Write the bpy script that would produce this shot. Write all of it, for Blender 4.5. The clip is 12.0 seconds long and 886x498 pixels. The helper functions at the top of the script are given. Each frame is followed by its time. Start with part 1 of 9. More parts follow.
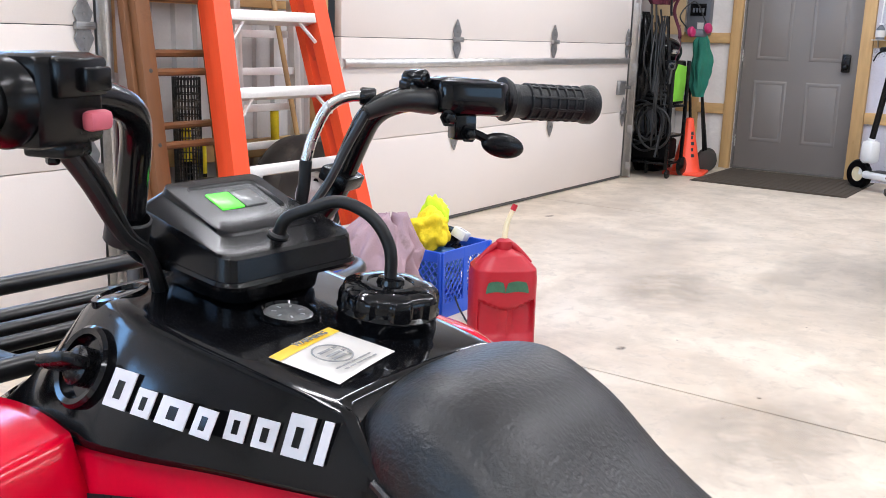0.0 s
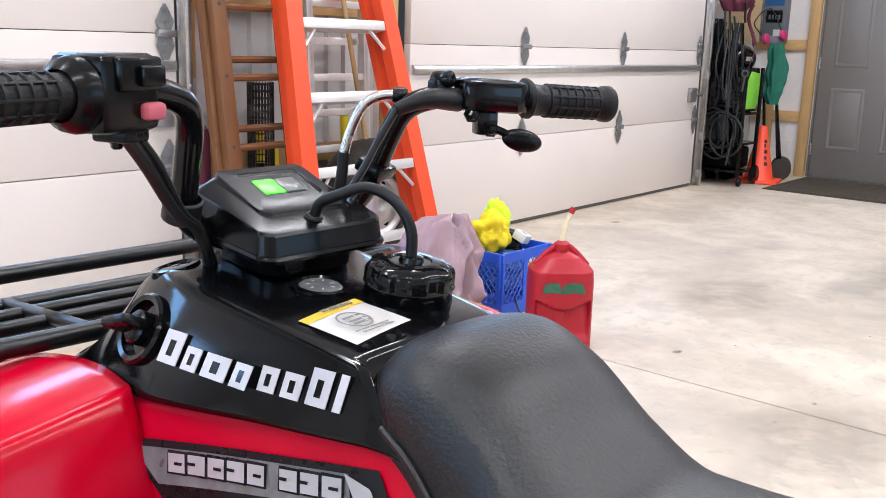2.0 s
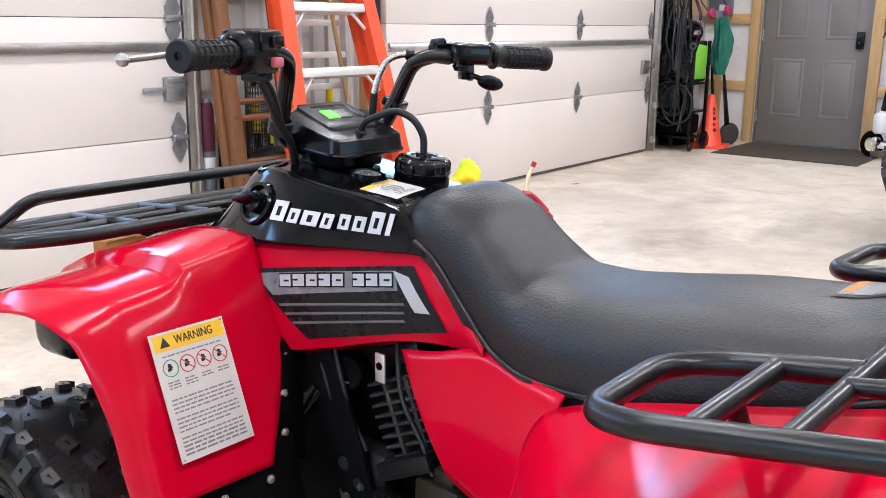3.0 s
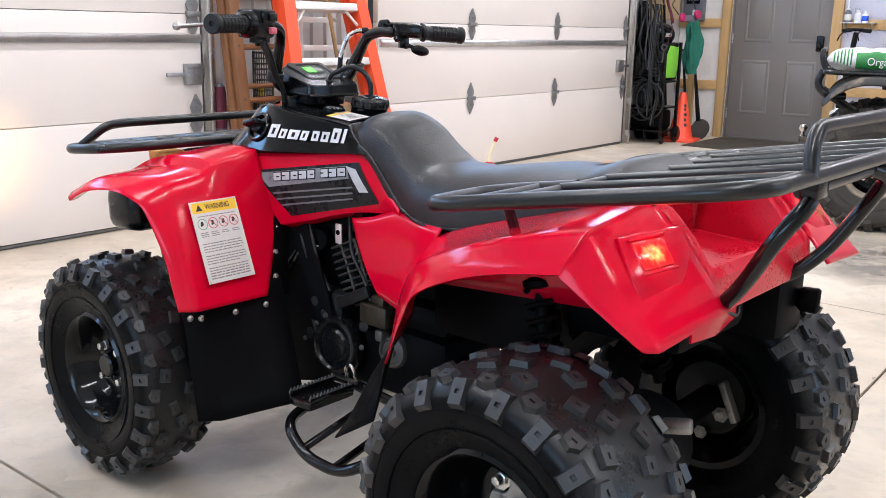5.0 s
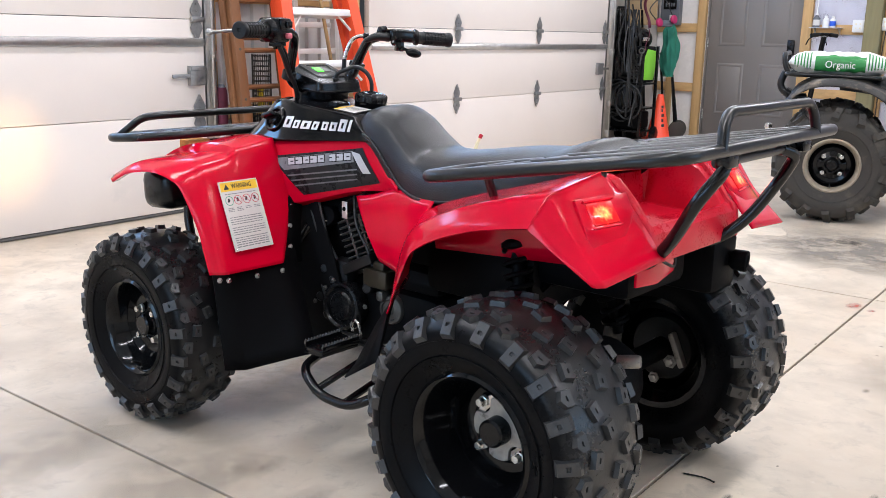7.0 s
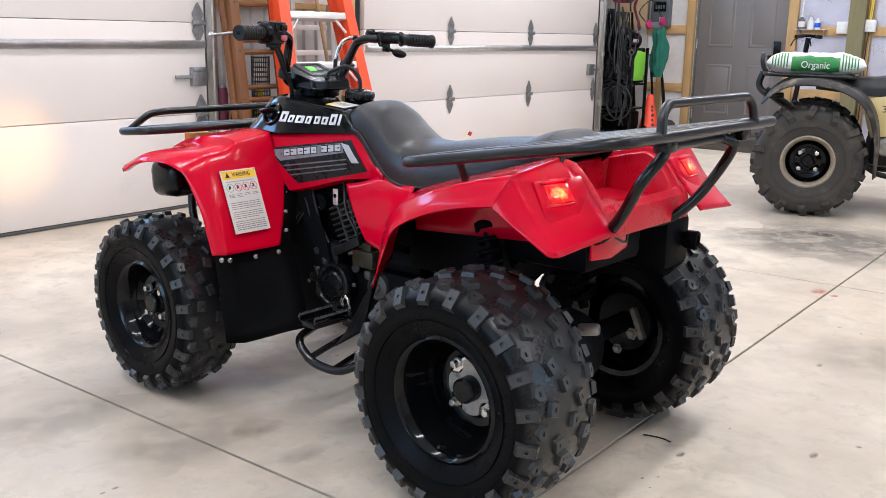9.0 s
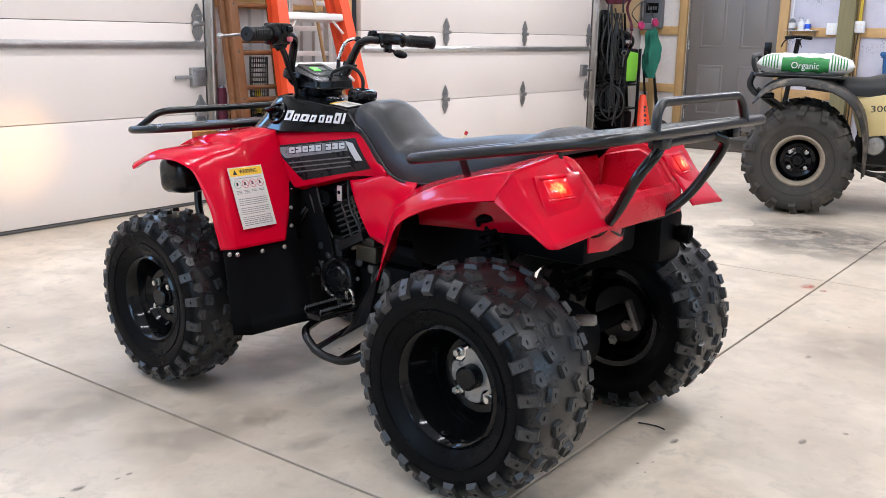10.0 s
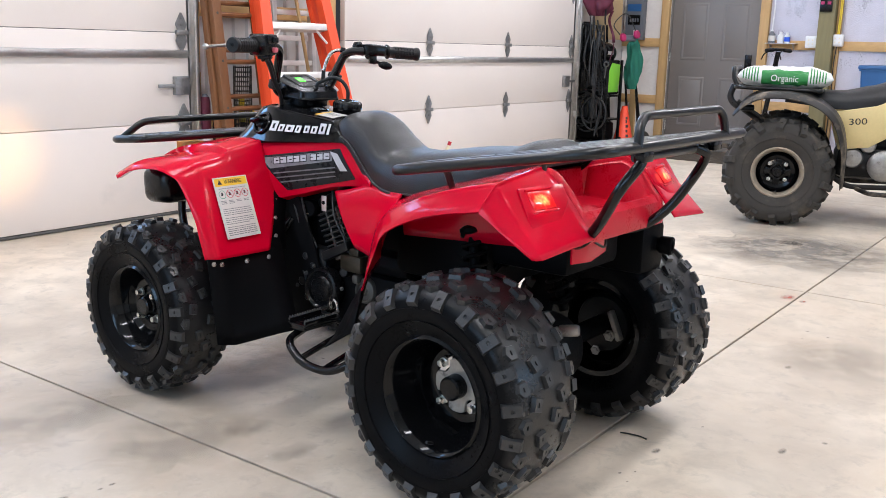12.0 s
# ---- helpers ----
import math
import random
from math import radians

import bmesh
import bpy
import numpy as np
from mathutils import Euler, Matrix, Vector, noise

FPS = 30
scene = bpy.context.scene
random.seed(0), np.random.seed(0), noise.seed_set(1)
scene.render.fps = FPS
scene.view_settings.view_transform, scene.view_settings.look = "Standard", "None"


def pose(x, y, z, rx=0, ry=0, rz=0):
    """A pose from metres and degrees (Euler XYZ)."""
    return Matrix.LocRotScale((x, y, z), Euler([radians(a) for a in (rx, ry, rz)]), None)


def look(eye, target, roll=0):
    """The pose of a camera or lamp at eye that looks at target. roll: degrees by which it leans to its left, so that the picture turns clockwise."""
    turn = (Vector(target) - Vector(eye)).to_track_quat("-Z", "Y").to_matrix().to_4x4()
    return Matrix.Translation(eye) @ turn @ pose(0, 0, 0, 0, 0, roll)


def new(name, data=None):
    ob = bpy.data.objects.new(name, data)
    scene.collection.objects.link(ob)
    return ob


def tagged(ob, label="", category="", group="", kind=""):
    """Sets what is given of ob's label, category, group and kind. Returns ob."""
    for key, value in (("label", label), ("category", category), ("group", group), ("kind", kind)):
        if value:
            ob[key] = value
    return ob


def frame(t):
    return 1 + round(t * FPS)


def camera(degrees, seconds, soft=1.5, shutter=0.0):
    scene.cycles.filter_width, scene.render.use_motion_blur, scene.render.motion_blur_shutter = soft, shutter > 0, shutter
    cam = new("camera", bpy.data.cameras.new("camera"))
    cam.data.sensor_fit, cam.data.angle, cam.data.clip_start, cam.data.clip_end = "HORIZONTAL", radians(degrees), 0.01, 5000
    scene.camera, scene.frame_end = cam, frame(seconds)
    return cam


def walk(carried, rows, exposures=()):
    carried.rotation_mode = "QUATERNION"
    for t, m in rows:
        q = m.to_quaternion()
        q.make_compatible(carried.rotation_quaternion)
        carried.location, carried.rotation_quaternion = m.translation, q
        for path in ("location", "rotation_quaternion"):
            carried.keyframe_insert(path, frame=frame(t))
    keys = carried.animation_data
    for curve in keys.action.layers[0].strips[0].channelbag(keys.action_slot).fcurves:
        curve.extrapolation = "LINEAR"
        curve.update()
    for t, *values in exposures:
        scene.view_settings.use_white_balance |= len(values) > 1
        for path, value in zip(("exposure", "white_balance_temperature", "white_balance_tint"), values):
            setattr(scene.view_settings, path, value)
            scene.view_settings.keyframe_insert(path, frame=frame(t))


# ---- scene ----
cam = camera(50.93, 12.0, soft=0.9)
PATH = [
    (0, (-0.541, 0.255, 1.093), (1.000, 1.449, 0.647), 1.67),
    (0.5, (-0.348, 0.419, 1.103), (1.131, 1.697, 0.681), 2.23),
    (1, (-0.305, 0.444, 1.098), (1.142, 1.761, 0.684), 2.56),
    (1.5, (-0.372, 0.371, 1.101), (1.061, 1.702, 0.685), 2.18),
    (2, (-0.578, 0.154, 1.091), (0.862, 1.472, 0.656), 1.61),
    (2.5, (-0.807, -0.023, 1.091), (0.651, 1.266, 0.633), 0.64),
    (3, (-1.027, -0.192, 1.086), (0.450, 1.070, 0.613), 0.56),
    (3.5, (-1.169, -0.401, 1.083), (0.315, 0.851, 0.604), 0.56),
    (3.7, (-1.208, -0.472, 1.090), (0.276, 0.779, 0.608), 0.79),
    (5.3, (-1.538, -0.859, 1.037), (-0.071, 0.420, 0.580), 1.14),
    (5.5, (-1.561, -0.899, 1.037), (-0.095, 0.382, 0.581), 1.19),
    (6, (-1.613, -0.953, 1.037), (-0.144, 0.326, 0.583), 1.11),
    (6.5, (-1.702, -0.983, 1.044), (-0.221, 0.282, 0.590), 1.10),
    (7, (-1.768, -1.022, 1.046), (-0.277, 0.232, 0.593), 1.11),
    (7.5, (-1.809, -1.089, 1.047), (-0.316, 0.163, 0.598), 1.12),
    (9.5, (-1.957, -1.235, 1.047), (-0.466, 0.020, 0.598), 0.97),
    (10, (-1.996, -1.250, 1.048), (-0.494, -0.007, 0.601), 1.03),
    (10.5, (-2.006, -1.254, 1.052), (-0.490, -0.027, 0.610), 1.22),
    (11, (-2.008, -1.254, 1.054), (-0.483, -0.035, 0.620), 1.35),
    (11.5, (-2.009, -1.256, 1.055), (-0.480, -0.040, 0.626), 1.42),
    (12, (-2.010, -1.254, 1.055), (-0.481, -0.038, 0.628), 1.45),
]
walk(cam, [(t, look(eye, target, roll)) for t, eye, target, roll in PATH], [(0, 0.09), (0.4, 0.05), (1.1, 0.05), (2.2, 0.07), (3.5, 0.13), (5.5, 0.10), (7.5, 0.06), (9.5, -0.03), (12, -0.04)])

# ---- room frame: u along the door wall, v out through it, z up ----
ROOM = pose(-0.159, 3.479, 0, 0, 0, 2.61)
CEIL = 3.6


def R(u, v, z=0.0, turn=0.0):
    """A pose in the room's own axes."""
    return ROOM @ pose(u, v, z, 0, 0, turn)


def S(u, v, z=0.0, turn=0.0, size=0.935):
    """The same for a loose thing, drawn at the given size."""
    return R(u, v, z, turn) @ Matrix.Scale(size, 4)


# ---- light ----
world = bpy.data.worlds.new("garage_surroundings")
scene.world = world
world.use_nodes = True
world.node_tree.nodes["Background"].inputs[0].default_value = (0.75, 0.82, 0.95, 1)
world.node_tree.nodes["Background"].inputs[1].default_value = 0.05


def area_lamp(name, m, sx, sy, watts, colour):
    data = bpy.data.lights.new(name, "AREA")
    data.shape, data.size, data.size_y, data.energy, data.color = "RECTANGLE", sx, sy, watts, colour
    ob = new(name, data)
    ob.matrix_world = m
    return ob


LED = (0.89, 0.90, 0.975)
COOL = (0.43, 0.68, 1.0)
STRIPS = [(-1.8, -1.5), (1.4, -1.4), (5.2, -1.6), (-1.8, -4.2), (1.4, -4.2), (5.2, -4.2), (1.4, -6.7)]
for u, v in STRIPS:
    area_lamp("strip_light_lamp", R(u, v, CEIL - 0.13), 2.3, 0.12, 52 if u < 4 else 78, LED)
# cool fill lamps at two assumed windows, both out of view
area_lamp("window_daylight", R(2.0, -8.85, 1.75) @ pose(0, 0, 0, 90, 0, 0), 4.2, 1.5, 52, COOL)
area_lamp("side_window_daylight", R(-4.93, -2.9, 1.65) @ pose(0, 0, 0, 0, -90, 0), 1.25, 2.6, 62, COOL)


# ---- mesh helpers ----
def B():
    return bmesh.new()


def box(bm, x0, x1, y0, y1, z0, z1, bev=0.0, m=None, seg=2):
    r = bmesh.ops.create_cube(bm, size=1)
    vs = r["verts"]
    bmesh.ops.transform(bm, matrix=Matrix.Translation(((x0 + x1) / 2, (y0 + y1) / 2, (z0 + z1) / 2)) @ Matrix.Diagonal((abs(x1 - x0), abs(y1 - y0), abs(z1 - z0), 1)), verts=vs)
    if bev:
        es = list({e for v in vs for e in v.link_edges})
        g = bmesh.ops.bevel(bm, geom=es, offset=bev, segments=seg, profile=0.5, affect="EDGES")
        vs = list({v for f in g["faces"] for v in f.verts} | {v for v in vs if v.is_valid})
    if m is not None:
        bmesh.ops.transform(bm, matrix=m, verts=vs)
    return bm


def smooth_path(pts, k=6):
    """Catmull-Rom through the points."""
    P = [Vector(p) for p in pts]
    P = [2 * P[0] - P[1]] + P + [2 * P[-1] - P[-2]]
    out = []
    for i in range(1, len(P) - 2):
        a, b, c, d = P[i - 1:i + 3]
        for j in range(k):
            t = j / k
            out.append(0.5 * (2 * b + (c - a) * t + (2 * a - 5 * b + 4 * c - d) * t * t + (3 * b - a - 3 * c + d) * t ** 3))
    out.append(P[-2])
    return out


def rounded(pts, r, k=5, closed=False):
    """A polyline with its corners rounded to about r."""
    P = [Vector(p) for p in pts]
    n = len(P)
    out = [] if closed else [P[0]]
    for i in (range(n) if closed else range(1, n - 1)):
        a, b, c = P[i - 1], P[i], P[(i + 1) % n]
        d1, d2 = (a - b), (c - b)
        q = min(r, d1.length * 0.49, d2.length * 0.49)
        s, e = b + d1.normalized() * q, b + d2.normalized() * q
        for j in range(k + 1):
            t = j / k
            out.append((1 - t) ** 2 * s + 2 * t * (1 - t) * b + t * t * e)
    if not closed:
        out.append(P[-1])
    return out


def tube(bm, pts, r, n=10, closed=False, cap=True, flat=1.0):
    """A round bar along the points; r may be a number or a list."""
    P = [Vector(p) for p in pts]
    N = len(P)
    rad = r if isinstance(r, (list, tuple)) else [r] * N
    up = None
    rings = []
    for i in range(N):
        a, b = (P[i - 1], P[(i + 1) % N]) if closed else (P[max(i - 1, 0)], P[min(i + 1, N - 1)])
        d = (b - a).normalized()
        if up is None:
            up = d.orthogonal().normalized()
            if abs(d.z) < 0.9:
                up = (Vector((0, 0, 1)) - d * d.z).normalized()
        up = (up - d * up.dot(d)).normalized()
        side = d.cross(up)
        rings.append([bm.verts.new(P[i] + rad[i] * (math.cos(2 * math.pi * j / n) * up * flat + math.sin(2 * math.pi * j / n) * side)) for j in range(n)])
    for i in range(N if closed else N - 1):
        a, b = rings[i], rings[(i + 1) % N]
        for j in range(n):
            bm.faces.new((a[j], a[(j + 1) % n], b[(j + 1) % n], b[j]))
    if cap and not closed:
        bm.faces.new(rings[0][::-1])
        bm.faces.new(rings[-1])
    return bm


def lathe(bm, prof, n=32, m=None, closed=False):
    """Turns (radius, height) round local z."""
    m = m or Matrix()
    rings = []
    for r, h in prof:
        rings.append([bm.verts.new(m @ Vector((r * math.cos(2 * math.pi * j / n), r * math.sin(2 * math.pi * j / n), h))) for j in range(n)] if r > 1e-6 else [bm.verts.new(m @ Vector((0, 0, h)))])
    pairs = list(zip(rings, rings[1:])) + ([(rings[-1], rings[0])] if closed else [])
    for a, b in pairs:
        for j in range(n):
            q = [a[j % len(a)], a[(j + 1) % len(a)], b[(j + 1) % len(b)], b[j % len(b)]]
            q = list(dict.fromkeys(q))
            if len(q) > 2:
                bm.faces.new(q)
    return bm


def surf(bm, nu, nv, f, close_u=False, close_v=False):
    """A grid of f(a, b), a and b from 0 to 1."""
    g = [[bm.verts.new(f(i / (nu if close_u else nu - 1), j / (nv if close_v else nv - 1))) for j in range(nv)] for i in range(nu)]
    for i in range(nu if close_u else nu - 1):
        for j in range(nv if close_v else nv - 1):
            bm.faces.new((g[i][j], g[(i + 1) % nu][j], g[(i + 1) % nu][(j + 1) % nv], g[i][(j + 1) % nv]))
    return bm


def plate(bm, poly, thick, m, bev=0.0, seg=2):
    """A flat outline (x, y) made into a slab from z 0 to thick, posed by m."""
    vs = [bm.verts.new((x, y, 0)) for x, y in poly]
    f = bm.faces.new(vs)
    r = bmesh.ops.extrude_face_region(bm, geom=[f])
    top = [g for g in r["geom"] if isinstance(g, bmesh.types.BMVert)]
    bmesh.ops.translate(bm, vec=(0, 0, thick), verts=top)
    allv = vs + top
    if bev:
        es = [e for e in {e for v in allv for e in v.link_edges} if all(v in allv for v in e.verts)]
        g = bmesh.ops.bevel(bm, geom=es, offset=bev, segments=seg, profile=0.5, affect="EDGES")
        allv = list({v for ff in g["faces"] for v in ff.verts} | {v for v in allv if v.is_valid})
    bmesh.ops.transform(bm, matrix=m, verts=allv)
    return bm


def disc_bolt(bm, m, r=0.006, h=0.004, n=6):
    """A bolt head with a washer, facing local z."""
    lathe(bm, [(r * 1.5, 0), (r * 1.5, h * 0.35), (r, h * 0.35), (r, h), (r * 0.7, h * 1.25), (0, h * 1.3)], 12 if n > 6 else 6, m)
    return bm


def aim(p, d):
    """A pose at p whose z axis points along d."""
    return Matrix.Translation(p) @ Vector(d).to_track_quat("Z", "Y").to_matrix().to_4x4()


def mesh_of(name, bm, mat, sharp=38, inner=None):
    bmesh.ops.recalc_face_normals(bm, faces=bm.faces)
    if inner is not None and sum(f.normal.dot(f.calc_center_median() - Vector(inner)) * f.calc_area() for f in bm.faces) < 0:
        bmesh.ops.reverse_faces(bm, faces=bm.faces)
    me = bpy.data.meshes.new(name)
    bm.to_mesh(me)
    bm.free()
    me.materials.append(mat)
    me.polygons.foreach_set("use_smooth", [True] * len(me.polygons))
    me.set_sharp_from_angle(angle=radians(sharp))
    return me


PLACE = Matrix()    # where the group of parts now being built sits on its machine


def part(name, bm, mat, parent, label="", sharp=38, thick=0.0, inner=None):
    """One mesh under a thing or under a part of it."""
    bm.transform(PLACE)
    ob = new(name, mesh_of(name, bm, mat, sharp, inner))
    ob.parent = parent
    if thick:
        s = ob.modifiers.new("thickness", "SOLIDIFY")
        s.thickness, s.offset = thick, -1
    return tagged(ob, label)


def thing(name, m, label, category, group="", kind=""):
    ob = new(name)
    ob.empty_display_size = 0.1
    ob.matrix_world = m
    return tagged(ob, label, category, group, kind)


def solid(name, bm, mat, m, label, category, group="", kind="", sharp=38):
    ob = new(name, mesh_of(name, bm, mat, sharp))
    ob.matrix_world = m
    return tagged(ob, label, category, group, kind)


def curve_keys(keys, x):
    """Smooth curve through a table of (x, value), with no flat spots at the entries."""
    n = len(keys)
    if x <= keys[0][0]:
        return keys[0][1]
    if x >= keys[-1][0]:
        return keys[-1][1]
    sl = [(keys[i + 1][1] - keys[i][1]) / (keys[i + 1][0] - keys[i][0]) for i in range(n - 1)]
    tg = [sl[0]] + [0.0 if sl[i - 1] * sl[i] <= 0 else 2 * sl[i - 1] * sl[i] / (sl[i - 1] + sl[i]) for i in range(1, n - 1)] + [sl[-1]]
    for i in range(n - 1):
        (a, p), (b, q) = keys[i], keys[i + 1]
        if x <= b:
            h = b - a
            t = (x - a) / h
            return p * (1 + 2 * t) * (1 - t) ** 2 + q * t * t * (3 - 2 * t) + h * tg[i] * t * (1 - t) ** 2 + h * tg[i + 1] * t * t * (t - 1)


def lerp_keys(keys, x):
    """Smooth value of a table of (x, value) at x."""
    if x <= keys[0][0]:
        return keys[0][1]
    for (a, p), (b, q) in zip(keys, keys[1:]):
        if x <= b:
            t = (x - a) / (b - a)
            t = t * t * (3 - 2 * t) * 0.5 + t * 0.5
            return p + (q - p) * t
    return keys[-1][1]


# ---- materials ----
def node_mat(name):
    mt = bpy.data.materials.new(name)
    mt.use_nodes = True
    nt = mt.node_tree
    bs = nt.nodes["Principled BSDF"]
    return mt, nt, bs


def surface(name, colour, rough=0.5, metal=0.0, vary=0.12, scale=6.0, fine=80.0, bump=0.1, fine_bump=0.15, rough_vary=0.12, coat=0.0,
            dirt=None, dirt_amount=0.0, dirt_scale=3.0, stretch=(1, 1, 1), spec=0.5, bump_dist=0.002):
    """A surface with colour and gloss that vary at a coarse and a fine scale, fine relief, and patches of dirt."""
    mt, nt, bs = node_mat(name)
    N, L = nt.nodes.new, nt.links.new
    tc = N("ShaderNodeTexCoord")
    mp = N("ShaderNodeMapping")
    mp.inputs["Scale"].default_value = stretch
    L(tc.outputs["Object"], mp.inputs[0])
    n1, n2 = N("ShaderNodeTexNoise"), N("ShaderNodeTexNoise")
    for n, s, d in ((n1, scale, 4), (n2, fine, 3)):
        n.inputs["Scale"].default_value, n.inputs["Detail"].default_value = s, d
        L(mp.outputs[0], n.inputs["Vector"])
    mix = N("ShaderNodeMix")
    mix.data_type = "RGBA"
    c = Vector(colour)
    mix.inputs[6].default_value = (*(c * (1 - vary)), 1)
    mix.inputs[7].default_value = (*[min(1, k) for k in c * (1 + vary)], 1)
    add = N("ShaderNodeMath")
    add.operation = "MULTIPLY_ADD"
    add.inputs[1].default_value, add.inputs[2].default_value = 0.4, 0.0
    L(n2.outputs[0], add.inputs[0])
    ad2 = N("ShaderNodeMath")
    ad2.operation = "MULTIPLY_ADD"
    ad2.inputs[1].default_value = 0.6
    L(n1.outputs[0], ad2.inputs[0])
    L(add.outputs[0], ad2.inputs[2])
    ramp = N("ShaderNodeMapRange")
    ramp.inputs[1].default_value, ramp.inputs[2].default_value = 0.3, 0.7
    L(ad2.outputs[0], ramp.inputs[0])
    L(ramp.outputs[0], mix.inputs[0])
    col = mix.outputs[2]
    rr = N("ShaderNodeMapRange")
    rr.inputs[3].default_value, rr.inputs[4].default_value = max(0.02, rough - rough_vary), min(1, rough + rough_vary)
    L(ramp.outputs[0], rr.inputs[0])
    rough_out = rr.outputs[0]
    if dirt is not None:
        n3 = N("ShaderNodeTexNoise")
        n3.inputs["Scale"].default_value, n3.inputs["Detail"].default_value, n3.inputs["Roughness"].default_value = dirt_scale, 8, 0.65
        L(tc.outputs["Object"], n3.inputs["Vector"])
        dr = N("ShaderNodeMapRange")
        dr.inputs[1].default_value, dr.inputs[2].default_value = 0.62 - 0.3 * dirt_amount, 0.8 - 0.3 * dirt_amount
        L(n3.outputs[0], dr.inputs[0])
        m2 = N("ShaderNodeMix")
        m2.data_type = "RGBA"
        m2.inputs[7].default_value = (*dirt, 1)
        L(dr.outputs[0], m2.inputs[0])
        L(col, m2.inputs[6])
        col = m2.outputs[2]
        m3 = N("ShaderNodeMix")
        L(dr.outputs[0], m3.inputs[0])
        L(rough_out, m3.inputs[2])
        m3.inputs[3].default_value = 0.85
        rough_out = m3.outputs[0]
    L(col, bs.inputs["Base Color"])
    L(rough_out, bs.inputs["Roughness"])
    bs.inputs["Metallic"].default_value = metal
    bs.inputs["Coat Weight"].default_value = coat
    bs.inputs["Coat Roughness"].default_value = 0.06
    bs.inputs["Specular IOR Level"].default_value = spec
    if bump or fine_bump:
        b1, b2 = N("ShaderNodeBump"), N("ShaderNodeBump")
        b1.inputs["Strength"].default_value, b1.inputs["Distance"].default_value = bump, bump_dist * 4
        b2.inputs["Strength"].default_value, b2.inputs["Distance"].default_value = fine_bump, bump_dist
        L(n1.outputs[0], b1.inputs["Height"])
        L(n2.outputs[0], b2.inputs["Height"])
        L(b1.outputs[0], b2.inputs["Normal"])
        L(b2.outputs[0], bs.inputs["Normal"])
    return mt


def glow(name, colour, strength, rough=0.3):
    mt, nt, bs = node_mat(name)
    bs.inputs["Base Color"].default_value = (*colour, 1)
    bs.inputs["Emission Color"].default_value = (*colour, 1)
    bs.inputs["Emission Strength"].default_value = strength
    bs.inputs["Roughness"].default_value = rough
    return mt


def concrete():
    """Power-trowelled slab: pale, mottled, with grey wash marks, small pits and dark specks."""
    mt, nt, bs = node_mat("trowelled_concrete")
    N, L = nt.nodes.new, nt.links.new
    tc = N("ShaderNodeTexCoord")

    def noise_at(s, d=6, r=0.6, dist=0.0):
        n = N("ShaderNodeTexNoise")
        n.inputs["Scale"].default_value, n.inputs["Detail"].default_value, n.inputs["Roughness"].default_value, n.inputs["Distortion"].default_value = s, d, r, dist
        L(tc.outputs["Object"], n.inputs["Vector"])
        return n.outputs[0]

    def rng(x, a, b, lo=0.0, hi=1.0):
        n = N("ShaderNodeMapRange")
        for i, v in enumerate((a, b, lo, hi)):
            n.inputs[i + 1].default_value = v
        L(x, n.inputs[0])
        return n.outputs[0]

    def mixc(f, a, b):
        n = N("ShaderNodeMix")
        n.data_type = "RGBA"
        L(f, n.inputs[0])
        for i, c in ((6, a), (7, b)):
            if isinstance(c, tuple):
                n.inputs[i].default_value = (*c, 1)
            else:
                L(c, n.inputs[i])
        return n.outputs[2]
    big, mid, small = noise_at(0.9, 5, 0.6, 0.6), noise_at(4.5, 7, 0.62, 0.3), noise_at(45, 4)
    c = mixc(rng(big, 0.38, 0.66), (0.475, 0.40, 0.315), (0.70, 0.605, 0.485))
    c = mixc(rng(noise_at(1.7, 8, 0.68, 1.2), 0.46, 0.70, 0, 0.5), c, (0.48, 0.375, 0.27))
    c = mixc(rng(noise_at(13, 8, 0.7, 0.5), 0.53, 0.66, 0, 0.42), c, (0.35, 0.30, 0.245))
    c = mixc(rng(mid, 0.46, 0.70, 0, 0.60), c, (0.41, 0.35, 0.28))
    c = mixc(rng(small, 0.62, 0.8, 0, 0.35), c, (0.62, 0.59, 0.55))
    vor = N("ShaderNodeTexVoronoi")
    vor.inputs["Scale"].default_value = 7
    L(tc.outputs["Object"], vor.inputs["Vector"])
    speck = rng(vor.outputs["Distance"], 0.028, 0.04, 1, 0)
    keep = rng(noise_at(2.2, 2), 0.5, 0.56)
    mul = N("ShaderNodeMath")
    mul.operation = "MULTIPLY"
    L(speck, mul.inputs[0])
    L(keep, mul.inputs[1])
    c = mixc(mul.outputs[0], c, (0.10, 0.09, 0.08))
    L(c, bs.inputs["Base Color"])
    L(rng(mid, 0.3, 0.7, 0.42, 0.62), bs.inputs["Roughness"])
    bs.inputs["Specular IOR Level"].default_value = 0.4
    bp = N("ShaderNodeBump")
    bp.inputs["Strength"].default_value, bp.inputs["Distance"].default_value = 0.12, 0.003
    L(mid, bp.inputs["Height"])
    b2 = N("ShaderNodeBump")
    b2.inputs["Strength"].default_value, b2.inputs["Distance"].default_value = 0.1, 0.001
    L(small, b2.inputs["Height"])
    L(bp.outputs[0], b2.inputs["Normal"])
    L(b2.outputs[0], bs.inputs["Normal"])
    return mt


